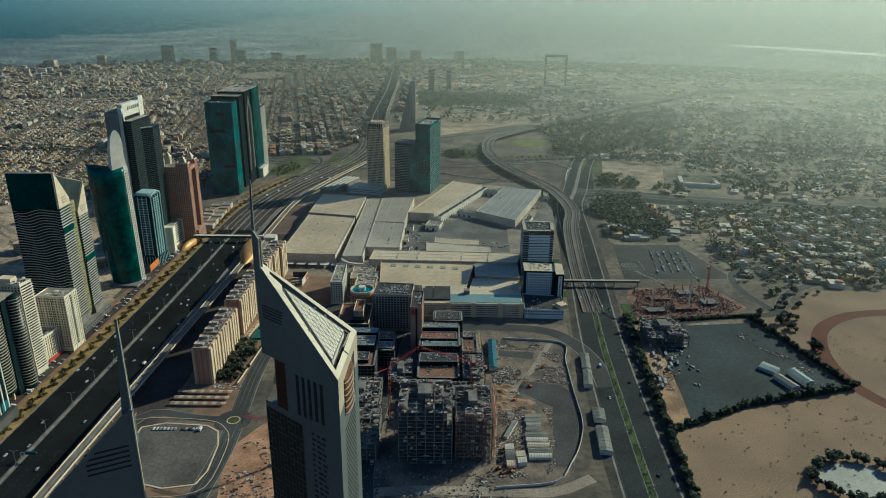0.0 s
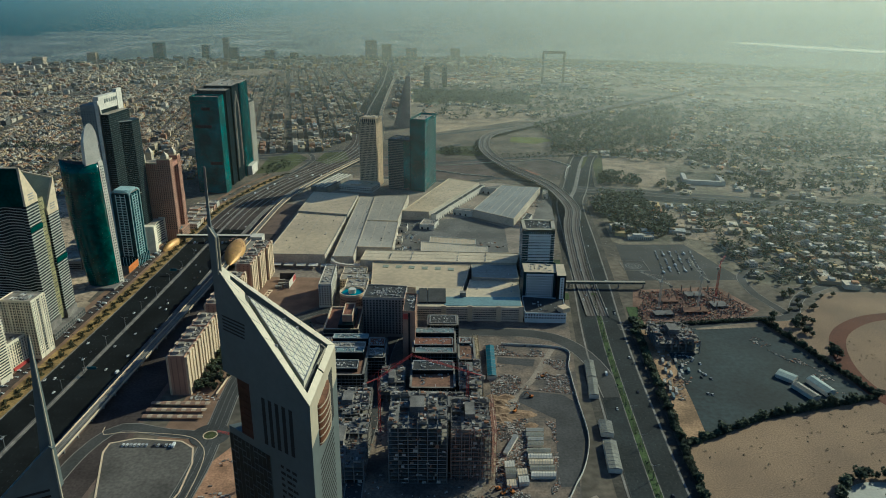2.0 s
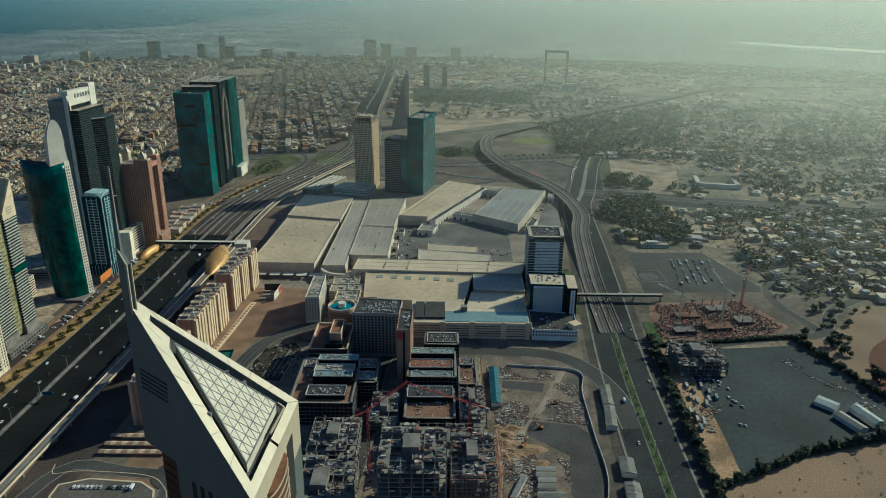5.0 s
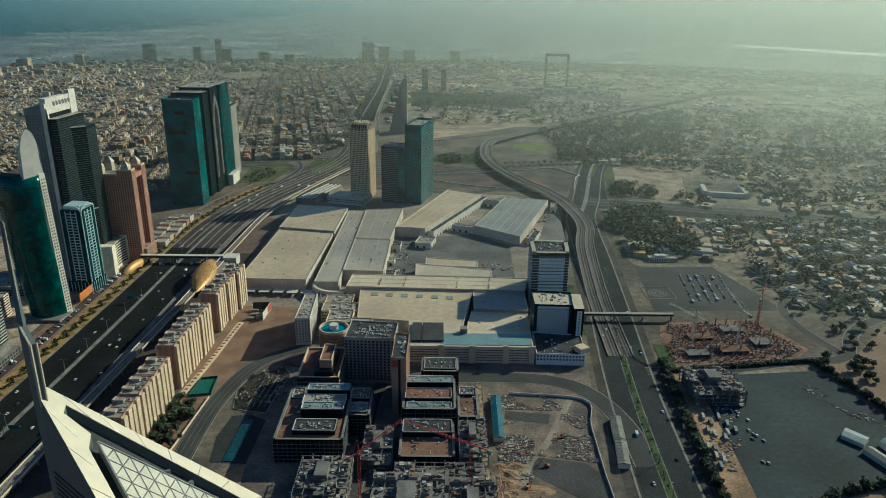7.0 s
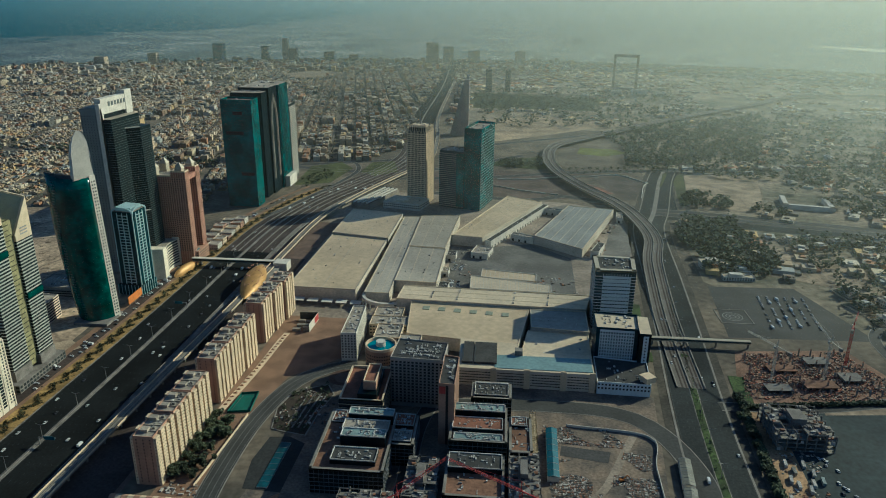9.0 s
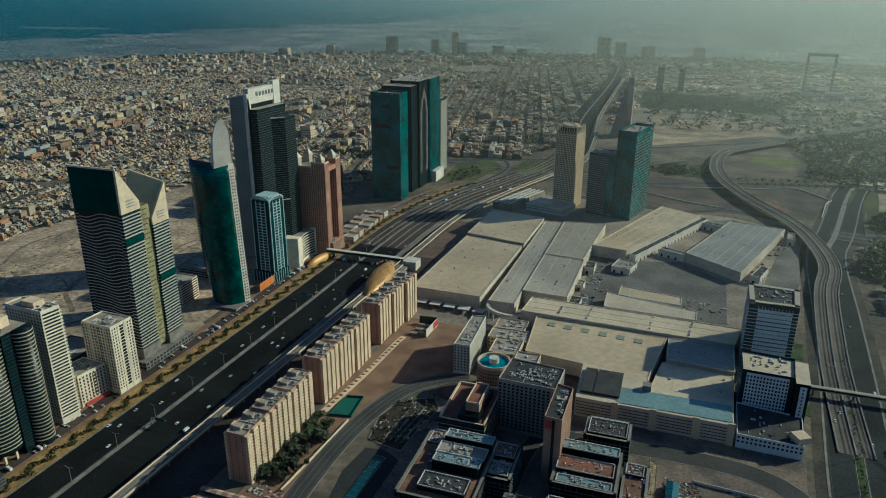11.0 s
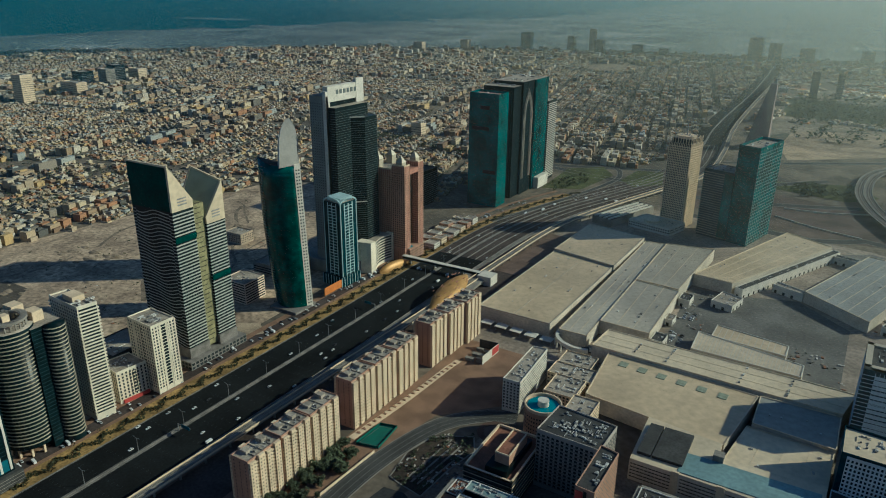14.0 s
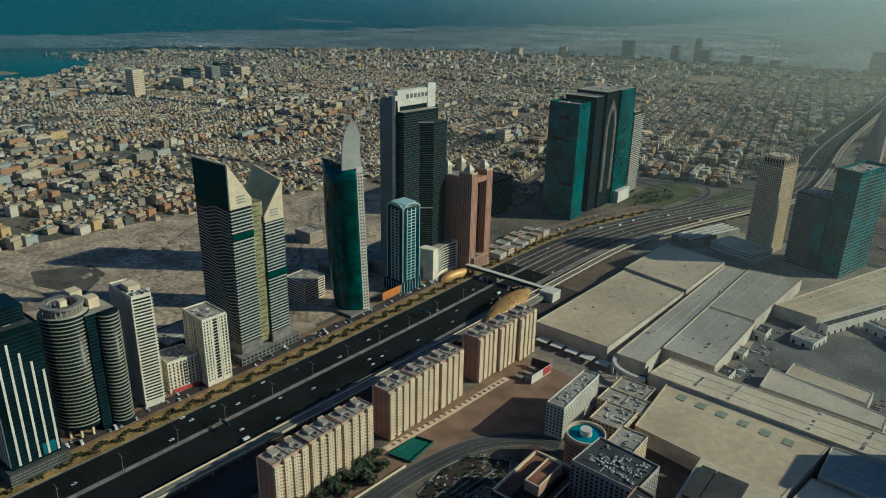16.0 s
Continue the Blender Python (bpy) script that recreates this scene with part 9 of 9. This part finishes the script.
# ---- behind and between the highway towers ----
for i, (x0, y0, x1, y1, h, wall) in enumerate(((-548, 765, -506, 812, 30, ROOF_DARK), (-600, 1050, -540, 1095, 14, CONCRETE), (-548, 660, -515, 715, 18, CREAM),
                                               (-585, 1130, -545, 1180, 16, WHITE), (-560, 1250, -500, 1290, 14, CREAM))):
    q = rect(x0, y0, x1, y1)
    t = block("backstreet_block", "beige low block with banded car decks" if wall is CREAM else "plain low block behind the towers", q, h, wall, ROOF, "backstreet blocks", "building", 12, 70 + i, 4)
    dress(t, "window_banding", WINDOW, lambda g: [g.ledge(a, b, 1, length(a, b) - 1, 2 + k * 3.4, 3.6 + k * 3.4, 0.1) for a, b in edges(q) for k in range(max(1, int(h / 3.6)))])
for i in range(14):
    x, y = -462 + (i % 2) * 22 - (i // 7) * 4, 1262 + (i // 2) * 22
    w, d, h = 16 + (i * 7) % 5, 13 + (i * 5) % 6, 5 + (i * 3) % 5
    q = rect(x - w / 2, y - d / 2, x + w / 2, y + d / 2)
    t = block("shop_house", "low cream shop house with a flat roof", q, h, (CREAM, WHITE, PINK)[i % 3], ROOF, "shop houses", "house", 5, 90 + i, 2.2, 0.8)
    dress(t, "window_grid", WINDOW, lambda g: panes(g, q, 0.5, h, 2, 3.2, 1.8, 1.6))
board = thing("billboard", "orange billboard on posts by the highway", "billboard", (-460, 1048, 0))
g = Geo()
g.box(-461, 1032, 3, -460, 1066, 13, bottom=True)
part("panel", g, ORANGE, board)
for y in (1036, 1049, 1062):
    g = Geo()
    g.beam((-461.3, y, 0), (-461.3, y, 12), 0.3)
    part("post", g, METAL, board)

# ---- far landmarks ----
arch = thing("giant_frame", "giant hollow rectangular frame monument", "monument", (531, 3462, 0))
FRAME = mat("dull_gold_frame", (0.20, 0.17, 0.11), 0.5, 0.2, 0.2, 0.02, 0.2)
for x, y in ((484, 3475), (578, 3449)):
    g = Geo()
    g.turned(x, y, 11, 9, 0, 146, -15)
    part("leg", g, FRAME, arch)
g = Geo()
g.turned(531, 3462, 108, 9, 138, 150, -15)
part("top_bridge", g, FRAME, arch)
g = Geo()
g.turned(531, 3462, 108, 16, 0, 9, -15)
part("base", g, FRAME, arch)
rng = random.Random(61)
for x, y, w, d, h, m in ((-2250, 1720, 48, 40, 88, CREAM), (-2300, 1925, 90, 40, 40, CREAM), (-2400, 2130, 46, 40, 58, CONCRETE), (-2440, 2200, 50, 44, 66, GLASS), (-2420, 2280, 60, 40, 46, CREAM),
                         (-2520, 2110, 60, 50, 44, GLASS), (-1690, 4450, 60, 50, 105, TEAL), (-1420, 4480, 40, 36, 92, BLUE_GLASS), (-1300, 4500, 34, 30, 135, CREAM), (-1250, 4480, 50, 40, 79, BLUE_GLASS),
                         (-900, 4550, 50, 40, 46, BLUE_GLASS), (-420, 4500, 70, 60, 125, BLUE_GLASS), (-330, 4540, 60, 50, 99, BLUE_GLASS), (-180, 4560, 70, 50, 79, BLUE_GLASS), (-1050, 4560, 60, 40, 59, BLUE_GLASS),
                         (90, 4560, 60, 50, 79, BLUE_GLASS), (-60, 3300, 26, 22, 90, GLASS), (20, 3320, 22, 22, 84, GLASS), (-2000, 4250, 50, 40, 60, CREAM), (-2200, 4050, 60, 40, 50, CREAM),
                         (-900, 1960, 30, 26, 34, CREAM), (-610, 1860, 26, 24, 42, CREAM), (560, 3260, 60, 50, 24, WHITE), (470, 3270, 40, 40, 18, WHITE), (640, 3250, 40, 30, 16, WHITE)):
    q = rect(x - w / 2, y - d / 2, x + w / 2, y + d / 2)
    lbl = {CREAM: "cream", GLASS: "dark glass", BLUE_GLASS: "blue glass", TEAL: "teal glass", CONCRETE: "grey concrete", WHITE: "white"}[m]
    t = block("distant_block", lbl + " block far off in the haze", q, h, m, ROOF, "distant blocks", "building", 4, int(w + h), 8, 2.0)
    dress(t, "floor_banding", WINDOW if m in (CREAM, WHITE, CONCRETE) else METAL, lambda g: bands(g, q, 5, h - 4, max(3, int(h / 7)), 1.0, 0.3))
g = Geo()
for _ in range(520):
    a = radians(rng.uniform(-42, 6))
    r = rng.uniform(3900, 4640)
    x, y = CENTRE.x + r * math.sin(a), CENTRE.y + r * math.cos(a)
    if inside(x, y, SEA_EDGE):
        continue
    g.turned(x, y, rng.uniform(14, 34), rng.uniform(14, 30), 0, rng.uniform(9, 26), rng.uniform(0, 30))
tagged(part("far_town", g, HOUSE), "pale mid-rise town blocks far off", "houses", "", "stuff")
g = Geo()
for _ in range(160):
    x, y = rng.uniform(-3900, -3300), rng.uniform(2100, 3200)
    g.turned(x, y, rng.uniform(10, 50), rng.uniform(8, 20), 0.2, rng.uniform(4, 16), rng.uniform(0, 60))
tagged(part("harbour_sheds", g, HOUSE), "harbour sheds and ships far off", "houses", "", "stuff")
q = [(551, 1600), (640, 1582), (652, 1655), (566, 1668)]
t = thing("courtyard_school", "pale U-shaped building round a courtyard", "building", (600, 1625, 0))
for a, b in ((q[0], q[1]), (q[1], q[2]), (q[3], q[0])):
    g = Geo()
    g.ledge(a, b, 0, length(a, b), 0, 9, 0.0, 0, -9.0)
    part("wing", g, WHITE, t)
flat([(378, 1600), (424, 1864), (585, 1875), (545, 1700), (489, 1554)], 0.09, "ground", SAND, "sandy plot with walls beside the east road")
flat([(200, 2060), (272, 2038), (335, 2090), (300, 2130), (215, 2142)], 0.1, "ground", mat("bright_lawn", (0.15, 0.16, 0.03), 0.95, 0, 0.3, 0.03, 0.4), "bright lawn inside the loop of the flyover")
flat([(430, 1225), (440, 1330), (520, 1340), (560, 1240), (500, 1180)], 0.09, "ground", SAND, "sandy plot among the villas")
for i, (x, y, w, d, h) in enumerate(((330, 1262, 40, 22, 9), (368, 1240, 26, 16, 7), (352, 1216, 44, 14, 5))):
    q = rect(x - w / 2, y - d / 2, x + w / 2, y + d / 2)
    t = block("white_villa", "white villa with a stepped roof", q, h, WHITE, ROOF_PALE, "villas", "house", 6, 200 + i, 3, 0.8)
    dress(t, "window_grid", WINDOW, lambda g: panes(g, q, 0.5, h, 2, 3.4, 1.8, 1.7))
    g = Geo()
    g.turned(x - 4, y, w * 0.4, d * 0.6, h, h + 4, 0)
    part("upper_storey", g, WHITE, t)


def villa(seed, w, d, h):
    rng = random.Random(seed)
    t = thing("villa", "pale flat-roofed villa inside a garden wall", "house", (0, 0, 0), "villas")
    q = rect(-w / 2, -d / 2, w / 2, d / 2)
    g = Geo()
    g.prism(q, 0, h, 0, 1)
    part("body", g, [(WHITE, CREAM, WHITE, PINK)[seed % 4], ROOF], t)
    g = Geo()
    rim(g, q, h, h + 0.9, 0.35)
    part("parapet", g, WHITE, t)
    g = Geo()
    g.prism(rect(-w * 0.2, -d * 0.3, w * 0.25, d * 0.2), h, h + 3)
    part("stair_house", g, WHITE, t)
    g = Geo()
    g.prism(rect(w / 2, -d * 0.3, w / 2 + w * 0.3, d * 0.35), 0, h * 0.5)
    part("side_wing", g, CREAM, t)
    g = Geo()
    panes(g, q, 0.4, h, 2, 3.0, 1.5, 1.5)
    part("window_grid", g, WINDOW, t, "", "stuff")
    g = Geo()
    rim(g, rect(-w, -d, w, d), 0, 2, 0.3)
    part("garden_wall", g, CREAM, t)
    g = Geo()
    clutter(g, rect(-w * 0.4, -d * 0.4, w * 0.4, d * 0.4), h, 7, seed, 1.8)
    part("roof_plant", g, UNIT, t, "", "stuff")
    return t


vk = [villa(k, 15 + k * 2, 13 + (k * 3) % 5, 7 + k % 3) for k in range(4)]
rng = random.Random(71)
used = 0
for i in range(12):
    for j in range(9):
        x, y = 452 + i * 36 + rng.uniform(-6, 6), 1035 + j * 44 + (i % 3) * 10 + rng.uniform(-6, 6)
        if y > 1410 or x < 440 + max(0, (1240 - y)) * 0.25 or (inside(x, y, [(425, 1170), (425, 1340), (560, 1350), (570, 1230)])) or rng.random() < 0.18 or (y < 1060 and x > 560 - 0):
            continue
        m = pose(x, y, 0, 0, 0, rng.choice((12, -14, 20, 102)))
        if used < 4:
            vk[used].matrix_basis = m
        else:
            copy_thing(vk[used % 4], m)
        used += 1


# ---- traffic ----
def car_kind(seed, paint, long=4.6, wide=1.9, tall=1.5, van=False):
    t = thing("van" if van else "car", {0: "white", 1: "silver", 2: "dark", 3: "white"}[seed] + (" delivery van" if van else " saloon car") + " on the asphalt", "van" if van else "car", (0, 0, 0), "vehicles")
    g = Geo()
    a, w = long / 2, wide / 2
    prof = [(-a, 0.35), (a, 0.35), (a, 0.75), (a * 0.55, 0.95), (-a * 0.9, 1.0), (-a, 0.85)] if not van else [(-a, 0.4), (a, 0.4), (a, 1.2), (a * 0.8, tall), (-a, tall), (-a, 0.5)]
    for y in (-w, w):
        g.v += [(x, y, z) for x, z in prof]
    k = len(prof)
    for i in range(k):
        j = (i + 1) % k
        g.f.append((i, j, k + j, k + i))
        g.m.append(0)
    g.f += [tuple(range(k)), tuple(range(2 * k - 1, k - 1, -1))]
    g.m += [0, 0]
    part("body", g, paint, t)
    if not van:
        g = Geo()
        cab = [(-a * 0.72, 0.98), (a * 0.42, 0.95), (a * 0.12, tall), (-a * 0.5, tall)]
        for y in (-w * 0.86, w * 0.86):
            g.v += [(x, y, z) for x, z in cab]
        for i in range(4):
            j = (i + 1) % 4
            g.f.append((i, j, 4 + j, 4 + i))
            g.m.append(1 if i == 2 else 0)
        g.f += [(0, 1, 2, 3), (7, 6, 5, 4)]
        g.m += [0, 0]
        part("cabin", g, [WINDOW, paint], t)
    for sx in (-0.62, 0.62):
        for sy in (-1, 1):
            g = Geo()
            g.v += [(a * sx + 0.33 * math.cos(k2 * math.pi / 4), y, 0.33 + 0.33 * math.sin(k2 * math.pi / 4)) for y in (sy * w - 0.1, sy * w + 0.1) for k2 in range(8)]
            for i in range(8):
                j = (i + 1) % 8
                g.f.append((i, j, 8 + j, 8 + i))
                g.m.append(0)
            g.f += [tuple(range(7, -1, -1)), tuple(range(8, 16))]
            g.m += [0, 0]
            part("wheel", g, TYRE, t)
    return t


PW, PS, PD = (mat(n, c, 0.3, 0.0, 0.05, 0.1, 1.0) for n, c in (("white_car_paint", (0.75, 0.75, 0.73)), ("silver_car_paint", (0.42, 0.43, 0.44)), ("dark_car_paint", (0.05, 0.05, 0.06))))
ck = [car_kind(0, PW), car_kind(1, PS), car_kind(2, PD), car_kind(3, PW, 6.5, 2.2, 2.7, True)]
rng = random.Random(81)
placed = []
hn, rn = sides(HIGHWAY), sides(RIGHT_ROAD)
for _ in range(78):
    i = rng.randrange(12, 66)
    lane = rng.choice([-34.7 + 4.6 * k for k in range(7)] + [5.5 + 5.1 * k for k in range(7)])
    p, d = HIGHWAY[i].lerp(HIGHWAY[i + 1], rng.random()), HIGHWAY[i + 1] - HIGHWAY[i]
    yaw = math.degrees(math.atan2(d.y, d.x))
    placed.append((p.x + hn[i].x * lane, p.y + hn[i].y * lane, 0.23, yaw + (180 if lane < 0 else 0)))
for i in range(14, 56):
    p, d = HIGHWAY[i], HIGHWAY[i + 1] - HIGHWAY[i]
    yaw = math.degrees(math.atan2(d.y, d.x))
    for k in range(5):
        for o in (-64.5, -69, -74):
            if rng.random() < 0.19:
                q = p.lerp(HIGHWAY[i + 1], k / 5)
                placed.append((q.x + hn[i].x * o, q.y + hn[i].y * o, 0.22, yaw + 80))
for _ in range(26):
    i = rng.randrange(14, 60)
    lane = rng.choice((-21, -16, -11, -6.5, 7, 12, 17, 22))
    p, d = RIGHT_ROAD[i].lerp(RIGHT_ROAD[i + 1], rng.random()), RIGHT_ROAD[i + 1] - RIGHT_ROAD[i]
    placed.append((p.x + rn[i].x * lane, p.y + rn[i].y * lane, 0.21, math.degrees(math.atan2(d.y, d.x)) + (0 if lane > 0 else 180)))
for i in range(13):
    placed.append((-292 + i * 3.6 + (4 if i > 6 else 0), 611, 0.25, 90))
for i in range(96):
    if rng.random() < 0.72:
        placed.append((346 + (i // 16) * 11.5 + (i % 16) * 0.9, 1056 + (i % 16) * 6.4, 0.14, 100))
for x, y, r in scatter([(290, 700), (290, 850), (306, 850), (306, 700)], 22, 0, 1, rng):
    placed.append((x, y, 0.15, rng.uniform(70, 110)))
for x, y, r in scatter([(-60, 1130), (-64, 1290), (-30, 1290), (-36, 1180)], 10, 0, 1, rng):
    placed.append((x, y, 0.13, 4))
for i in range(16):
    placed.append((-55 + (i % 2) * 9, 1142 + (i // 2) * 5.2 + (40 if i > 9 else 0), 0.13, 2))
for i, (x, y, z, yaw) in enumerate(placed):
    m = pose(x, y, z, 0, 0, yaw)
    if i < 4:
        ck[i].matrix_basis = m
    else:
        copy_thing(ck[rng.choice((0, 0, 0, 1, 1, 2, 3))], m)

# ---- lamp posts and gantries ----
lamp = thing("street_lamp", "tall double-armed steel street lamp", "street lamp", (0, 0, 0), "street lamps")
g = Geo()
g.beam((0, 0, 0), (0, 0, 15), 0.22, 0, 0.12)
part("pole", g, METAL, lamp)
for sx in (-1, 1):
    g = Geo()
    g.beam((0, 0, 14.6), (sx * 3.6, 0, 15.6), 0.1)
    arm = part("arm", g, METAL, lamp)
    g = Geo()
    g.box(sx * 3.6 - 0.7, -0.25, 15.45, sx * 3.6 + 0.7, 0.25, 15.75, bottom=True)
    part("lamp_head", g, ALU, arm)
first = True
for line, nn, off, rng_i in ((HIGHWAY, hn, -2.5, range(8, 66, 2)), (RIGHT_ROAD, rn, 0, range(14, 60, 2))):
    for i in rng_i:
        p, d = line[i], line[i + 1] - line[i]
        m = pose(p.x + nn[i].x * off, p.y + nn[i].y * off, 0.4, 0, 0, math.degrees(math.atan2(d.y, d.x)) + 90)
        if first:
            lamp.matrix_basis, first = m, False
        else:
            copy_thing(lamp, m)
for x, y, off in ((-391, 742, 1), (-386, 1036, -1), (-398, 560, 1)):
    t = thing("sign_gantry", "steel gantry with a road sign over the lanes", "gantry", (x, y, 0.4), "gantries")
    g = Geo()
    g.beam((x, y, 0.4), (x, y, 8), 0.35)
    part("post", g, METAL, t)
    g = Geo()
    g.beam((x, y, 7.8), (x + off * 16, y, 7.8), 0.3)
    part("beam", g, METAL, t)
    g = Geo()
    g.box(x + min(off * 5, off * 15), y - 0.6, 6, x + max(off * 5, off * 15), y - 0.35, 9.5, bottom=True)
    part("sign_panel", g, BLUE, t)

# ---- on the sand behind the towers ----
q = [(-566, 966), (-529, 964), (-531, 1000), (-568, 1002)]
t = block("banded_car_park", "tan car park with pale banded decks behind the glass tower", q, 27, BEIGE, ROOF, "blocks behind the towers", "building", 10, 95, 3)
dress(t, "deck_opening", DARK, lambda g: [g.ledge(a, b, 1, length(a, b) - 1, 2 + k * 3.3, 3.5 + k * 3.3, 0.1) for a, b in edges(q) for k in range(8)])
flat([(-513, 919), (-479, 936), (-458, 920), (-478, 893)][::-1], 0.30, "ground", mat("swept_sand", (0.36, 0.285, 0.19), 0.95, 0, 0.3, 0.05, 0.5), "bare sandy lot between two towers")
g = Geo()
rng = random.Random(77)
for k in range(34):
    x, y, a = rng.uniform(-940, -560), rng.uniform(600, 1400), rng.uniform(0, 3.1)
    p = [(x, y, 0)]
    for _ in range(4):
        a += rng.uniform(-0.5, 0.5)
        x, y = x + 34 * math.cos(a), y + 34 * math.sin(a)
        p.append((x, y, 0))
    if all(inside(px_, py_, OPEN_SAND) for px_, py_, _ in p):
        w = rng.uniform(0.8, 3.4)
        ribbon(g, smooth_line(p, 12), -w, w, 0.10 + k * 0.001)
setting("road", g, mat("rutted_sand", (0.20, 0.16, 0.112), 0.95, 0, 0.4, 0.05, 0.4), "darker ruts across the sand plot")
g = Geo()
for x, y, r in scatter([(-560, 620), (-545, 1000), (-620, 1380), (-880, 1380), (-930, 820), (-760, 600)], 420, 0.8, 2.6, rng):
    leaves(g, x, y, 0.1, r, r * 0.5, 7, rng)
tagged(part("scrub", g, LEAF), "low dusty scrub on the sand plot", "scrub", "", "stuff")
for pts, h, label, seed in ((rect(-724, 1116, -690, 1142), 16, "low beige block alone on the sand", 92),
                            (rect(-640, 700, -610, 722), 9, "low tan building on the sand plot", 93), (rect(-585, 1196, -548, 1240), 22, "beige block with window rows behind the towers", 94)):
    t = block("side_block", label, pts, h, mat("beige_render", (0.42, 0.34, 0.25), 0.85, 0, 0.2, 0.05, 0.5), ROOF, "blocks behind the towers", "building", 8, seed, 3)
    dress(t, "window_grid", DARK, lambda g: panes(g, pts, 2, h - 1, max(2, int(h / 3.6)), 3.6, 1.7, 1.7, 0, None, 0.06, 0.1, seed))
g = Geo()
for line in (((-962, 824, 0), (-941, 885, 0), (-949, 987, 0), (-977, 1108, 0)), ((-871, 1195, 0), (-894, 1266, 0), (-898, 1338, 0)), ((-540, 640, 0), (-620, 760, 0), (-760, 860, 0), (-900, 890, 0)), ((-545, 1060, 0), (-640, 1080, 0), (-760, 1180, 0), (-880, 1230, 0)), ((-600, 620, 0), (-800, 700, 0), (-1000, 740, 0))):
    ribbon(g, smooth_line(line, 15), -3.5, 3.5, 0.14)
setting("road", g, mat("worn_sand_track", (0.34, 0.265, 0.18), 0.95, 0, 0.3, 0.03, 0.3), "pale vehicle tracks worn across the sand")
flat([(-888, 791), (-853, 856), (-807, 855), (-760, 800), (-834, 774)], 0.1, "ground", mat("dark_sand_patch", (0.10, 0.085, 0.065), 0.95, 0, 0.4, 0.03, 0.3), "dark patch of ground on the sand plot")
g = Geo()
rng = random.Random(52)
for x, y, r in scatter([(-900, 880), (-890, 990), (-800, 1000), (-780, 930)], 26, 3, 9, rng) + scatter([(-560, 640), (-560, 940), (-760, 1100), (-900, 1300), (-900, 820), (-700, 640)], 40, 2, 6, rng):
    h, n, tilt = r * rng.uniform(0.2, 0.34), 11, rng.uniform(0, 6)
    low = [(x + r * 1.5 * rng.uniform(0.8, 1.15) * math.cos(a * 6.2832 / n), y + r * rng.uniform(0.8, 1.15) * math.sin(a * 6.2832 / n), 0.06) for a in range(n)]
    mid = [(x + (p[0] - x) * 0.55 + rng.uniform(-0.5, 0.5), y + (p[1] - y) * 0.55 + rng.uniform(-0.5, 0.5), h * rng.uniform(0.5, 0.8)) for p in low]
    for k in range(n):
        g.poly([low[k], low[(k + 1) % n], mid[(k + 1) % n], mid[k]])
        g.poly([mid[k], mid[(k + 1) % n], (x + math.cos(tilt) * r * 0.2, y + math.sin(tilt) * r * 0.2, h)])
tagged(part("sand_mounds", g, SAND), "dumped mounds of sand behind the towers", "mounds", "", "stuff")
